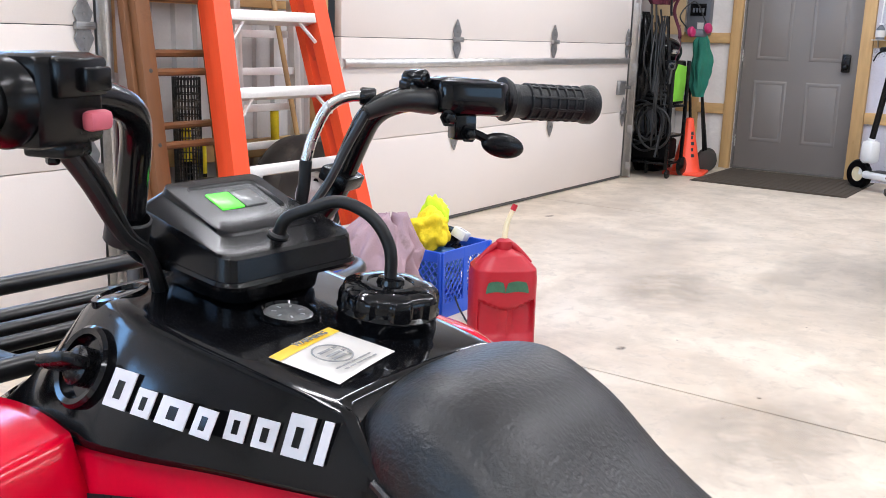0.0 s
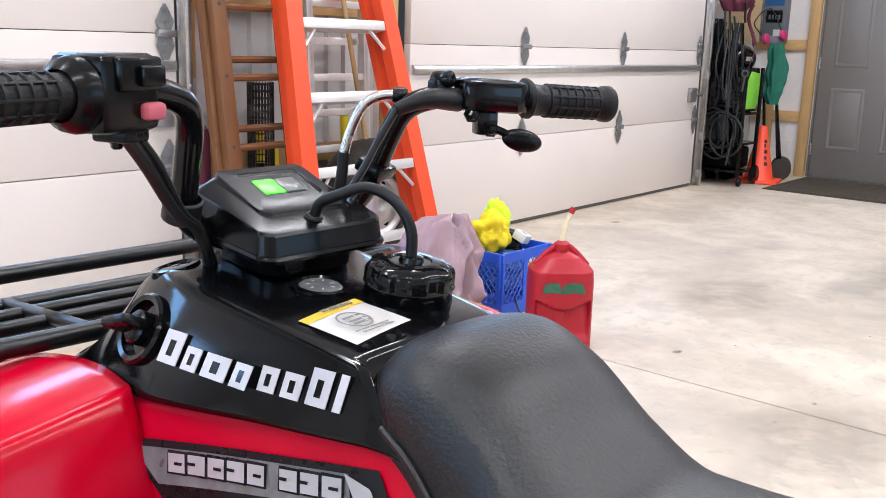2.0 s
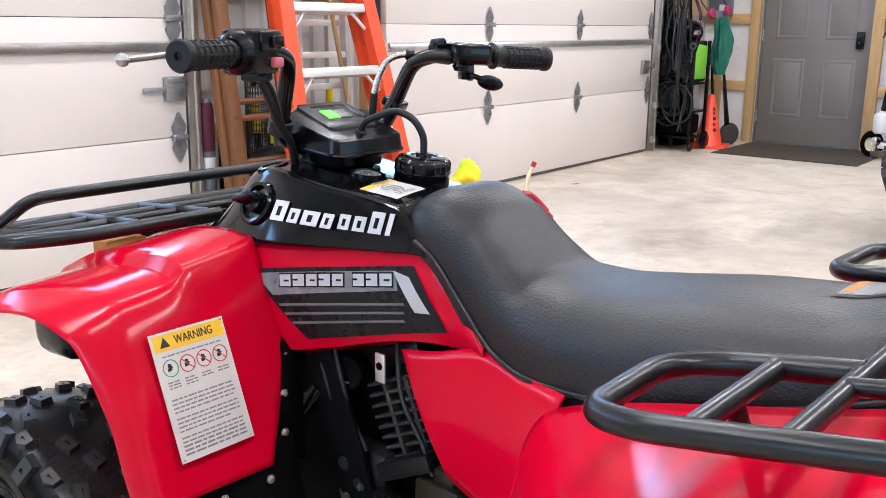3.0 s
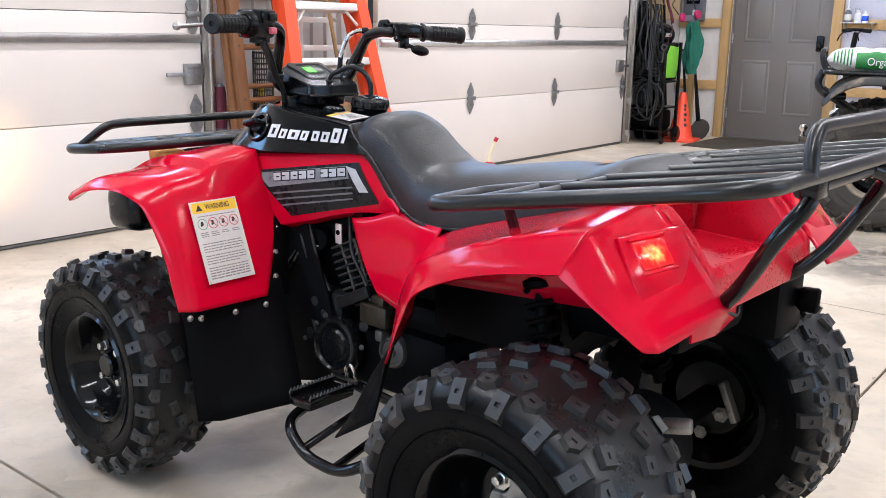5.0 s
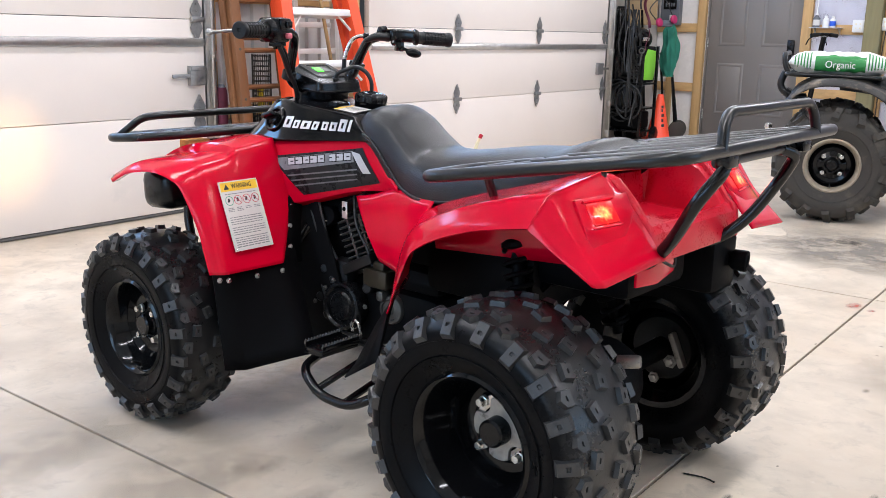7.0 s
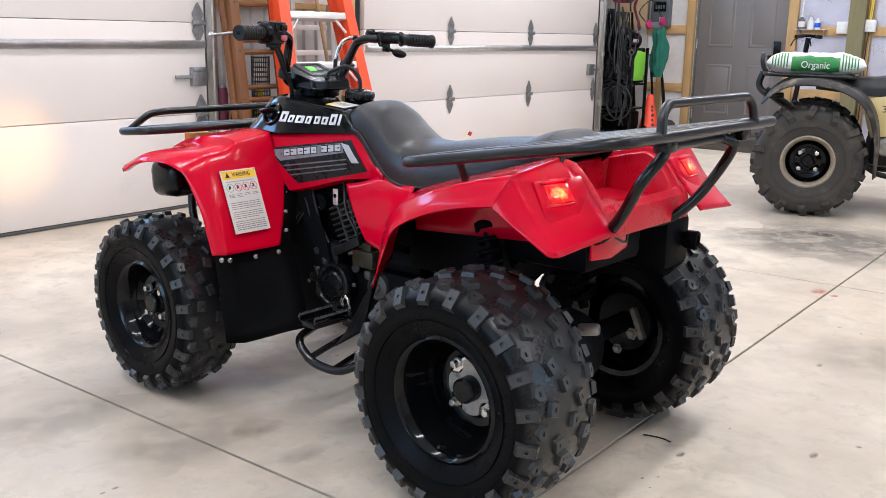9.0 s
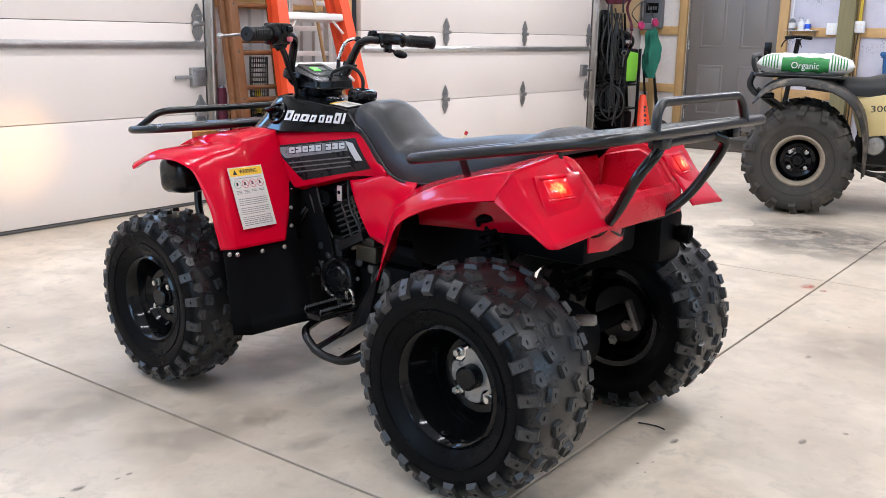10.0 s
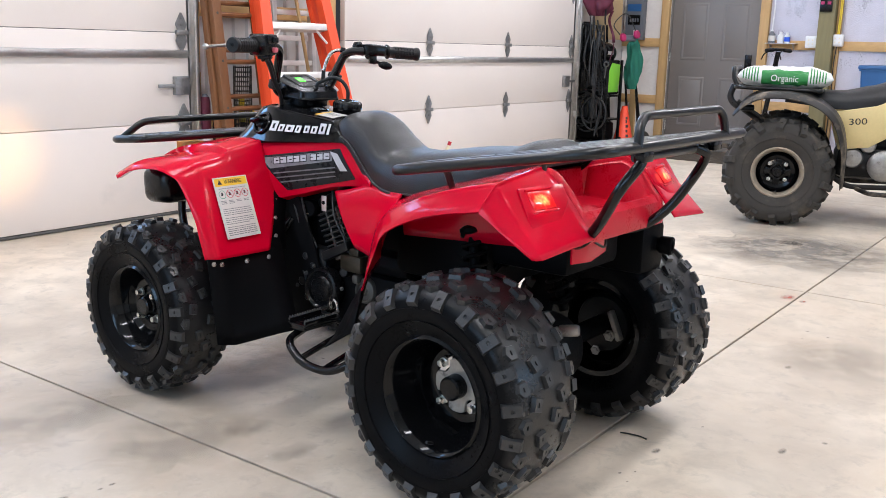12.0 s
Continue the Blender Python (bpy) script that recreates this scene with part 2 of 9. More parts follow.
M = dict(
    concrete=concrete(),
    joint=surface("saw_cut", (0.05, 0.045, 0.04), 0.9),
    door_white=surface("embossed_white_steel", (0.765, 0.69, 0.635), 0.42, vary=0.03, scale=2.0, fine=160, bump=0.05, fine_bump=0.25, bump_dist=0.0012, dirt=(0.62, 0.58, 0.54), dirt_amount=-0.15, dirt_scale=1.5),
    galv=surface("galvanised_steel", (0.60, 0.59, 0.58), 0.42, metal=0.9, vary=0.18, scale=18, fine=120, bump=0.03, fine_bump=0.08),
    hinge=surface("zinc_hinge", (0.33, 0.33, 0.33), 0.42, metal=0.85, vary=0.2, scale=30),
    rubber_seal=surface("black_door_seal", (0.10, 0.095, 0.09), 0.8),
    lumber=surface("spruce_lumber", (0.52, 0.325, 0.14), 0.65, vary=0.28, scale=3, fine=30, stretch=(1, 1, 0.12), bump=0.1, fine_bump=0.25, dirt=(0.36, 0.20, 0.08), dirt_amount=-0.1, dirt_scale=7),
    lumber_h=surface("spruce_girt", (0.53, 0.325, 0.135), 0.65, vary=0.28, scale=3, fine=30, stretch=(0.3, 0.3, 1), bump=0.1, fine_bump=0.25, dirt=(0.36, 0.20, 0.08), dirt_amount=-0.1, dirt_scale=7),
    treated=surface("treated_post", (0.216, 0.187, 0.094), 0.75, vary=0.2, scale=4, fine=40, stretch=(1, 1, 0.1), bump=0.15, fine_bump=0.3),
    wrap=surface("white_house_wrap", (0.78, 0.73, 0.69), 0.45, vary=0.06, scale=3, fine=25, bump=0.9, fine_bump=0.3, bump_dist=0.01),
    foil=surface("silvery_bubble_insulation", (0.53, 0.51, 0.56), 0.33, metal=0.35, vary=0.12, scale=4, fine=90, bump=0.6, fine_bump=0.8, bump_dist=0.004),
    steel_wall=surface("corrugated_wall_steel", (0.58, 0.55, 0.53), 0.45, metal=0.25, vary=0.08, scale=2),
    wall_white=surface("white_liner_panel", (0.78, 0.77, 0.75), 0.55, vary=0.04, scale=1.5, fine_bump=0.05),
    door_grey=surface("grey_painted_steel_door", (0.185, 0.165, 0.150), 0.5, vary=0.07, scale=3, fine=120, fine_bump=0.1),
    mat=surface("brown_ribbed_floor_mat", (0.060, 0.046, 0.032), 0.95, vary=0.25, scale=20, fine=220, fine_bump=0.8),
    black_plastic=surface("black_plastic", (0.004, 0.004, 0.0045), 0.25, spec=0.26, rough_vary=0.06, vary=0.25, scale=12, fine=300, fine_bump=0.05, bump_dist=0.0006),
    black_gloss=surface("gloss_black_moulding", (0.003, 0.003, 0.0036), 0.09, spec=0.36, vary=0.2, scale=5, fine=150, bump=0.01, fine_bump=0.015, rough_vary=0.05),
    black_paint=surface("black_painted_tube", (0.0035, 0.0035, 0.004), 0.15, spec=0.34, vary=0.2, scale=12, fine=200, bump=0.02, fine_bump=0.05, dirt=(0.075, 0.07, 0.065), dirt_amount=-0.1, dirt_scale=16),
    black_matte=surface("matte_black_moulding", (0.003, 0.003, 0.0035), 0.55, spec=0.07, vary=0.3, scale=15, fine=200, fine_bump=0.15),
    rack_black=surface("worn_black_rack_tube", (0.005, 0.005, 0.0055), 0.30, vary=0.15, scale=20, fine=120, bump=0.004, fine_bump=0.008, rough_vary=0.03, dirt=(0.08, 0.075, 0.07), dirt_amount=-0.18, dirt_scale=14),
    rim_black=surface("black_wheel_rim", (0.003, 0.003, 0.0034), 0.10, spec=0.28, vary=0.2, scale=8, bump=0.02, fine_bump=0.03, rough_vary=0.06),
    tyre=surface("tyre_rubber", (0.004, 0.004, 0.0045), 0.32, spec=0.46, vary=0.25, scale=14, fine=140, bump=0.06, fine_bump=0.2, bump_dist=0.0012, dirt=(0.03, 0.028, 0.026), dirt_amount=-0.2, dirt_scale=11),
    tread=surface("tread_rubber", (0.026, 0.026, 0.0265), 0.38, spec=0.55, vary=0.3, scale=25, fine=160, fine_bump=0.25, dirt=(0.11, 0.105, 0.10), dirt_amount=-0.02, dirt_scale=20),
    tyre_dusty=surface("dusty_tyre_rubber", (0.042, 0.037, 0.031), 0.8, vary=0.2, scale=10, fine=90, fine_bump=0.25, dirt=(0.11, 0.092, 0.07), dirt_amount=0.30, dirt_scale=6),
    red=surface("red_moulded_plastic", (0.60, 0.0010, 0.022), 0.14, vary=0.06, scale=4, fine=250, bump=0.015, fine_bump=0.03, rough_vary=0.04, spec=0.24, dirt=(0.34, 0.004, 0.012), dirt_amount=-0.2, dirt_scale=8),
    red_worn=surface("red_plastic_scuffed", (0.56, 0.004, 0.022), 0.3, vary=0.1, scale=9, fine=200, bump=0.03, fine_bump=0.06, spec=0.28, dirt=(0.60, 0.10, 0.12), dirt_amount=-0.05, dirt_scale=12),
    pod=surface("grained_pod_plastic", (0.003, 0.003, 0.0035), 0.22, spec=0.30, vary=0.2, scale=12, fine=260, bump=0.006, fine_bump=0.10, bump_dist=0.0005, rough_vary=0.03),
    seat=surface("grained_black_vinyl", (0.0035, 0.0035, 0.0045), 0.40, spec=0.58, vary=0.15, scale=5, fine=270, bump=0.004, fine_bump=0.62, bump_dist=0.0015, rough_vary=0.03),
    grip=surface("black_grip_rubber", (0.006, 0.006, 0.0065), 0.5, spec=0.35, vary=0.15, scale=30, fine=400, fine_bump=0.3),
    hose=surface("black_rubber_hose", (0.007, 0.007, 0.0075), 0.42, spec=0.35, vary=0.15, scale=30, fine_bump=0.1),
    chrome=surface("worn_chrome", (0.62, 0.60, 0.57), 0.22, metal=1.0, vary=0.1, scale=40, fine_bump=0.05),
    alloy=surface("cast_alloy", (0.40, 0.39, 0.37), 0.45, metal=0.8, vary=0.25, scale=25, fine_bump=0.2, dirt=(0.09, 0.08, 0.07), dirt_amount=0.2, dirt_scale=20),
    engine=surface("black_engine_casting", (0.006, 0.006, 0.0065), 0.42, spec=0.3, vary=0.3, scale=25, fine_bump=0.2, dirt=(0.05, 0.045, 0.038), dirt_amount=-0.05, dirt_scale=18),
    bronze=surface("tarnished_bronze_casting", (0.034, 0.028, 0.018), 0.40, metal=0.4, vary=0.3, scale=30, fine_bump=0.2),
    fin=surface("grey_cylinder_fin", (0.075, 0.073, 0.068), 0.5, metal=0.5, vary=0.25, scale=25, fine_bump=0.2),
    zinc=surface("zinc_bolt", (0.62, 0.61, 0.58), 0.3, metal=0.95, vary=0.1, scale=60),
    silver_decal=surface("silver_decal", (0.55, 0.55, 0.56), 0.35, metal=0.35, vary=0.05, scale=20, fine_bump=0.02),
    white_decal=surface("white_lettering", (0.68, 0.66, 0.67), 0.35, vary=0.03, scale=20, fine_bump=0.02),
    dark_decal=surface("charcoal_decal", (0.011, 0.011, 0.012), 0.3, spec=0.25, vary=0.15, scale=14, fine_bump=0.03),
    band_decal=surface("brushed_grey_decal", (0.20, 0.20, 0.205), 0.35, metal=0.2, vary=0.3, scale=35, fine_bump=0.03),
    grey_decal=surface("grey_decal_stripe", (0.13, 0.13, 0.135), 0.35, vary=0.15, scale=60, fine_bump=0.03),
    paper=surface("white_sticker", (0.66, 0.625, 0.585), 0.4, vary=0.04, scale=10, fine_bump=0.05, dirt=(0.5, 0.47, 0.42), dirt_amount=-0.15, dirt_scale=30),
    sticker_ink=surface("black_ink", (0.02, 0.02, 0.02), 0.5),
    grey_ink=surface("grey_ink", (0.22, 0.22, 0.22), 0.5),
    red_ink=surface("red_ink", (0.55, 0.02, 0.05), 0.45),
    green_ink=surface("green_ink", (0.03, 0.32, 0.18), 0.45),
    yellow_ink=surface("yellow_ink", (0.86, 0.52, 0.03), 0.4),
    orange=surface("orange_fibreglass", (0.87, 0.082, 0.022), 0.42, vary=0.07, scale=5, fine=90, stretch=(1, 1, 0.15), fine_bump=0.15, dirt=(0.5, 0.09, 0.03), dirt_amount=-0.15, dirt_scale=8),
    alu=surface("aluminium_ladder", (0.78, 0.74, 0.70), 0.4, metal=0.55, vary=0.08, scale=12, fine=120),
    ladder_wood=surface("old_brown_wood", (0.19, 0.075, 0.026), 0.55, vary=0.25, scale=4, fine=40, stretch=(1, 1, 0.08), bump=0.1, fine_bump=0.25, dirt=(0.09, 0.04, 0.015), dirt_amount=0.0, dirt_scale=6),
    blue_plastic=surface("blue_crate_plastic", (0.02, 0.10, 0.62), 0.38, vary=0.08, scale=6, fine_bump=0.05),
    blue_bin=surface("dark_blue_plastic", (0.02, 0.10, 0.26), 0.45, vary=0.1, scale=5, fine_bump=0.05),
    towel=surface("mauve_terry_towel", (0.40, 0.27, 0.30), 0.95, vary=0.12, scale=9, fine=240, bump=0.35, fine_bump=0.9, bump_dist=0.003, dirt=(0.15, 0.10, 0.085), dirt_amount=0.2, dirt_scale=8),
    yellow=surface("yellow_sponge", (0.86, 0.66, 0.02), 0.85, vary=0.1, scale=30, fine=120, fine_bump=0.9),
    lime=surface("lime_microfibre", (0.62, 0.86, 0.03), 0.85, vary=0.1, scale=30, fine=120, fine_bump=0.9),
    can_red=surface("red_fuel_can_plastic", (0.42, 0.006, 0.018), 0.42, vary=0.1, scale=8, fine_bump=0.1, dirt=(0.33, 0.015, 0.02), dirt_amount=0.0, dirt_scale=9),
    faded_green=surface("faded_green_print", (0.035, 0.13, 0.07), 0.5, vary=0.25, scale=20),
    cream=surface("cream_spout_plastic", (0.78, 0.68, 0.45), 0.45, vary=0.05, scale=10),
    cone=surface("safety_orange_cone", (0.95, 0.085, 0.035), 0.45, vary=0.06, scale=8, fine_bump=0.1),
    teal=surface("teal_cloth", (0.014, 0.15, 0.10), 0.85, vary=0.15, scale=10, fine=150, bump=0.5, fine_bump=0.4, bump_dist=0.006),
    maroon=surface("maroon_fabric", (0.10, 0.012, 0.03), 0.75, vary=0.25, scale=14, fine_bump=0.4),
    magenta=surface("magenta_filter", (0.40, 0.02, 0.10), 0.5, vary=0.1, scale=20),
    green_case=surface("green_welder_side", (0.22, 0.60, 0.05), 0.4, vary=0.06, scale=8),
    cardboard=surface("brown_cardboard", (0.40, 0.28, 0.15), 0.8, vary=0.1, scale=6, fine_bump=0.2),
    panel_grey=surface("grey_enclosure", (0.12, 0.128, 0.145), 0.45, vary=0.06, scale=6, fine_bump=0.05),
    tan=surface("tan_plastic", (0.74, 0.58, 0.27), 0.38, vary=0.06, scale=5, fine_bump=0.06, dirt=(0.45, 0.34, 0.17), dirt_amount=-0.15, dirt_scale=9),
    camo=surface("dusty_dark_fender", (0.026, 0.024, 0.022), 0.6, spec=0.25, vary=0.25, scale=12, fine_bump=0.2, dirt=(0.22, 0.175, 0.13), dirt_amount=0.34, dirt_scale=7),
    grey_window=surface("unlit_grey_window", (0.16, 0.16, 0.16), 0.25, vary=0.2, scale=60, fine_bump=0.03),
    gauge=surface("smoked_gauge_face", (0.19, 0.19, 0.187), 0.18, spec=0.6, vary=0.35, scale=90, fine_bump=0.02),
    dusty_steel=surface("dusty_rim_steel", (0.33, 0.27, 0.20), 0.6, metal=0.2, vary=0.25, scale=16, dirt=(0.5, 0.43, 0.33), dirt_amount=0.2, dirt_scale=22),
    bag_white=surface("white_film_bag", (0.74, 0.75, 0.72), 0.35, vary=0.05, scale=12, fine=40, bump=0.7, fine_bump=0.3, bump_dist=0.006),
    bag_green=surface("green_bag_print", (0.025, 0.22, 0.05), 0.4, vary=0.2, scale=25),
    white_plastic=surface("white_plastic", (0.76, 0.76, 0.75), 0.4, vary=0.03, scale=8, fine_bump=0.03),
    cable=surface("black_cable", (0.012, 0.012, 0.012), 0.5),
    yellow_wire=surface("yellow_cable", (0.75, 0.55, 0.05), 0.5),
    rust=surface("rusty_orange_bracket", (0.50, 0.21, 0.05), 0.7, vary=0.3, scale=25, fine_bump=0.4),
    lamp_green=glow("green_indicator", (0.10, 0.95, 0.06), 1.1),
    lamp_head=glow("lit_headlamp", (1.0, 0.80, 0.50), 14.0),
    lamp_strip=glow("strip_light_diffuser", (1.0, 0.95, 0.88), 6.0),
)


def tail_lens():
    """Red lens lit from a bulb behind it: brightest near its middle, patchy from the moulded optics."""
    mt, nt, bs = node_mat("red_tail_lens")
    N, L = nt.nodes.new, nt.links.new
    bs.inputs["Base Color"].default_value = (0.62, 0.006, 0.012, 1)
    bs.inputs["Roughness"].default_value = 0.12
    tc, sub_, ln, rp_, mx, nz = N("ShaderNodeTexCoord"), N("ShaderNodeVectorMath"), N("ShaderNodeVectorMath"), N("ShaderNodeMapRange"), N("ShaderNodeMix"), N("ShaderNodeTexNoise")
    nz.inputs["Scale"].default_value = 70
    L(tc.outputs["Object"], nz.inputs["Vector"])
    sub_.operation, ln.operation = "SUBTRACT", "LENGTH"
    sub_.inputs[1].default_value = (0.5, 0.5, 0.5)
    L(tc.outputs["Generated"], sub_.inputs[0])
    L(sub_.outputs[0], ln.inputs[0])
    ad = N("ShaderNodeMath")
    ad.operation = "MULTIPLY_ADD"
    ad.inputs[1].default_value = 0.55
    L(nz.outputs[0], ad.inputs[0])
    L(ln.outputs["Value"], ad.inputs[2])
    for k, v in ((1, 0.42), (2, 0.72), (3, 1.0), (4, 0.0)):
        rp_.inputs[k].default_value = v
    L(ad.outputs[0], rp_.inputs[0])
    mx.data_type = "RGBA"
    mx.inputs[6].default_value = (0.85, 0.012, 0.012, 1)
    mx.inputs[7].default_value = (1.0, 0.34, 0.10, 1)
    L(rp_.outputs[0], mx.inputs[0])
    L(mx.outputs[2], bs.inputs["Emission Color"])
    st = N("ShaderNodeMapRange")
    st.inputs[3].default_value, st.inputs[4].default_value = 0.25, 3.2
    L(rp_.outputs[0], st.inputs[0])
    L(st.outputs[0], bs.inputs["Emission Strength"])
    return mt


M["lens_red"] = tail_lens()
# glow of the added door panes, tuned for blue reflections on saddle and tank
M["blue_fill_pane"] = glow("added_blue_pane", (0.28, 0.55, 1.0), 11.0)


def lit_crown(mt):
    """Ceiling light on the crown, put into the colour: greyer and more specular than the sidewall."""
    nt = mt.node_tree
    N, L = nt.nodes.new, nt.links.new
    bs = next(n for n in nt.nodes if n.type == "BSDF_PRINCIPLED")
    tc, ml, ln, rg, mx, sp, rf = N("ShaderNodeTexCoord"), N("ShaderNodeVectorMath"), N("ShaderNodeVectorMath"), N("ShaderNodeMapRange"), N("ShaderNodeMix"), N("ShaderNodeMapRange"), N("ShaderNodeMix")
    ml.operation, ln.operation = "MULTIPLY", "LENGTH"
    ml.inputs[1].default_value = (0, 1, 1)
    L(tc.outputs["Object"], ml.inputs[0])
    L(ml.outputs[0], ln.inputs[0])
    rg.inputs[1].default_value, rg.inputs[2].default_value = 0.228, 0.254
    L(ln.outputs["Value"], rg.inputs[0])
    old = bs.inputs["Base Color"].links[0].from_socket
    mx.data_type = "RGBA"
    mx.inputs[7].default_value = (0.014, 0.014, 0.0145, 1)
    L(rg.outputs[0], mx.inputs[0])
    L(old, mx.inputs[6])
    L(mx.outputs[2], bs.inputs["Base Color"])
    sp.inputs[3].default_value, sp.inputs[4].default_value = 0.06, 0.46
    L(rg.outputs[0], sp.inputs[0])
    L(sp.outputs[0], bs.inputs["Specular IOR Level"])


lit_crown(M["tyre"])


# ---- floor, walls, ceiling ----
def slab():
    U0, U1, V0, V1 = -5.0, 8.05, -9.0, 0.12
    cuts_u = [-0.556, 2.23, 5.16]
    cuts_v = [-3.580, -6.4]
    us, vs = [U0] + cuts_u + [U1], [V0] + sorted(cuts_v) + [V1]
    fl = thing("floor", ROOM, "pale trowelled concrete slab with saw-cut joints", "floor", kind="structure")
    bm = B()
    box(bm, U0, U1, V0, V1, -0.12, -0.012)
    part("joint_bed", bm, M["joint"], fl)
    g = 0.004
    for i in range(len(us) - 1):
        for j in range(len(vs) - 1):
            bm = B()
            box(bm, us[i] + g, us[i + 1] - g, vs[j] + g, vs[j + 1] - g, -0.012, 0.0, 0.0015, seg=1)
            part("concrete_panel", bm, M["concrete"], fl)
    bm = B()
    box(bm, -60, 60, -60, 60, -0.3, -0.13)
    solid("ground", bm, M["concrete"], ROOM, "flat ground outside under the building", "ground", kind="structure")


slab()

LD = (-3.45, 1.660)     # opening of the door beside the ladders
RD = (3.065, 6.495)       # opening of the other door
DOOR_H = 2.68
END_U = 7.87


def walls():
    bm = B()
    # door wall: piers between and beside the openings, header above
    for a, b in ((-5.0, LD[0]), (LD[1] + 0.05, RD[0] - 0.05), (RD[1] + 0.1, END_U + 0.15)):
        box(bm, a, b, 0.10, 0.20, 0, CEIL)
    for a, b in ((LD[0], LD[1] + 0.05), (RD[0] - 0.05, RD[1] + 0.1)):
        box(bm, a, b, 0.10, 0.20, DOOR_H, CEIL)
    solid("wall_north", bm, M["steel_wall"], ROOM, "grey steel wall sheeting between the two overhead doors", "wall", kind="structure")
    # ribs of the sheeting on the pier between the doors
    bm = B()
    u = LD[1] + 0.12
    while u < RD[0] - 0.1:
        plate(bm, [(-0.02, 0), (0.02, 0), (0.009, 0.018), (-0.009, 0.018)], CEIL - 0.02, pose(u, 0.10, 0.01) @ Matrix.Scale(-1, 4, (0, 1, 0)))
        u += 0.115
    solid("wall_rib", bm, M["steel_wall"], ROOM, "raised ribs of the grey steel wall sheeting", "wall", kind="structure")
    # end wall with the walk-in door's opening
    bm = B()
    d0, d1, dh = -1.445, -0.460, 2.05
    box(bm, END_U, END_U + 0.15, d1, 0.10, 0, CEIL)
    box(bm, END_U, END_U + 0.15, d0, d1, dh, CEIL)
    box(bm, END_U, END_U + 0.15, -9.0, d0, 0, CEIL)
    solid("wall_east", bm, M["wall_white"], ROOM, "end wall of the garage behind its framing", "wall", kind="structure")
    bm = B()
    # unseen back wall, with a wide window opening assumed for the cool fill lamp
    box(bm, -5.0, -0.1, -9.0, -8.9, 0, CEIL)
    box(bm, 4.1, END_U + 0.15, -9.0, -8.9, 0, CEIL)
    box(bm, -0.1, 4.1, -9.0, -8.9, 0, 1.0)
    box(bm, -0.1, 4.1, -9.0, -8.9, 2.5, CEIL)
    solid("wall_south", bm, M["wall_white"], ROOM, "unseen white liner panel wall with an assumed wide window opening", "wall", kind="structure")
    bm = B()
    # window opening assumed to suit the side fill lamp
    for v0, v1, z0, z1 in ((-9.0, -4.3, 0, CEIL), (-1.5, 0.2, 0, CEIL), (-4.3, -1.5, 0, 0.95), (-4.3, -1.5, 2.35, CEIL)):
        box(bm, -5.1, -5.0, v0, v1, z0, z1)
    solid("wall_west", bm, M["wall_white"], ROOM, "unseen white liner panel wall with an assumed window opening", "wall", kind="structure")
    bm = B()
    box(bm, -5.1, END_U + 0.15, -9.0, 0.2, CEIL, CEIL + 0.1)
    solid("ceiling", bm, M["wall_white"], ROOM, "white ribbed steel liner ceiling", "ceiling", kind="structure")


walls()


def strip_light(u, v):
    t = thing("strip_light", R(u, v, CEIL), "long white ceiling strip light, switched on", "ceiling light", "ceiling strip lights")
    bm = B()
    box(bm, -1.2, 1.2, -0.06, 0.06, -0.07, 0.0, 0.008)
    part("housing", bm, M["white_plastic"], t)
    bm = B()
    box(bm, -1.17, 1.17, -0.05, 0.05, -0.095, -0.072, 0.008)
    part("diffuser", bm, M["lamp_strip"], t, "glowing frosted diffuser")


for u, v in STRIPS:
    strip_light(u, v)


# ---- overhead doors ----
def strap_hinge(bm, u, z, s=1.0):
    """A diamond-leaved hinge standing on the door's inner face (towards -v)."""
    w, h = 0.078 * s, 0.115 * s
    for sg in (1, -1):
        poly = [(-w * 0.35, 0.012), (w * 0.35, 0.012), (w * 0.55, h * 0.42), (0.006, h), (-0.006, h), (-w * 0.55, h * 0.42)]
        plate(bm, [(x, y * sg) for x, y in poly][::sg], 0.004, pose(u, -0.018, z) @ pose(0, 0, 0, 90, 0, 0), 0.001, 1)
        for zz in (0.045, 0.085):
            disc_bolt(bm, aim((u, -0.022, z + sg * zz * s), (0, -1, 0)), 0.005, 0.005)
    box(bm, u - w * 0.55, u + w * 0.55, -0.04, -0.016, z - 0.014, z + 0.014, 0.004)
    tube(bm, [(u - 0.034, -0.034, z), (u + 0.034, -0.034, z)], 0.007, 8)


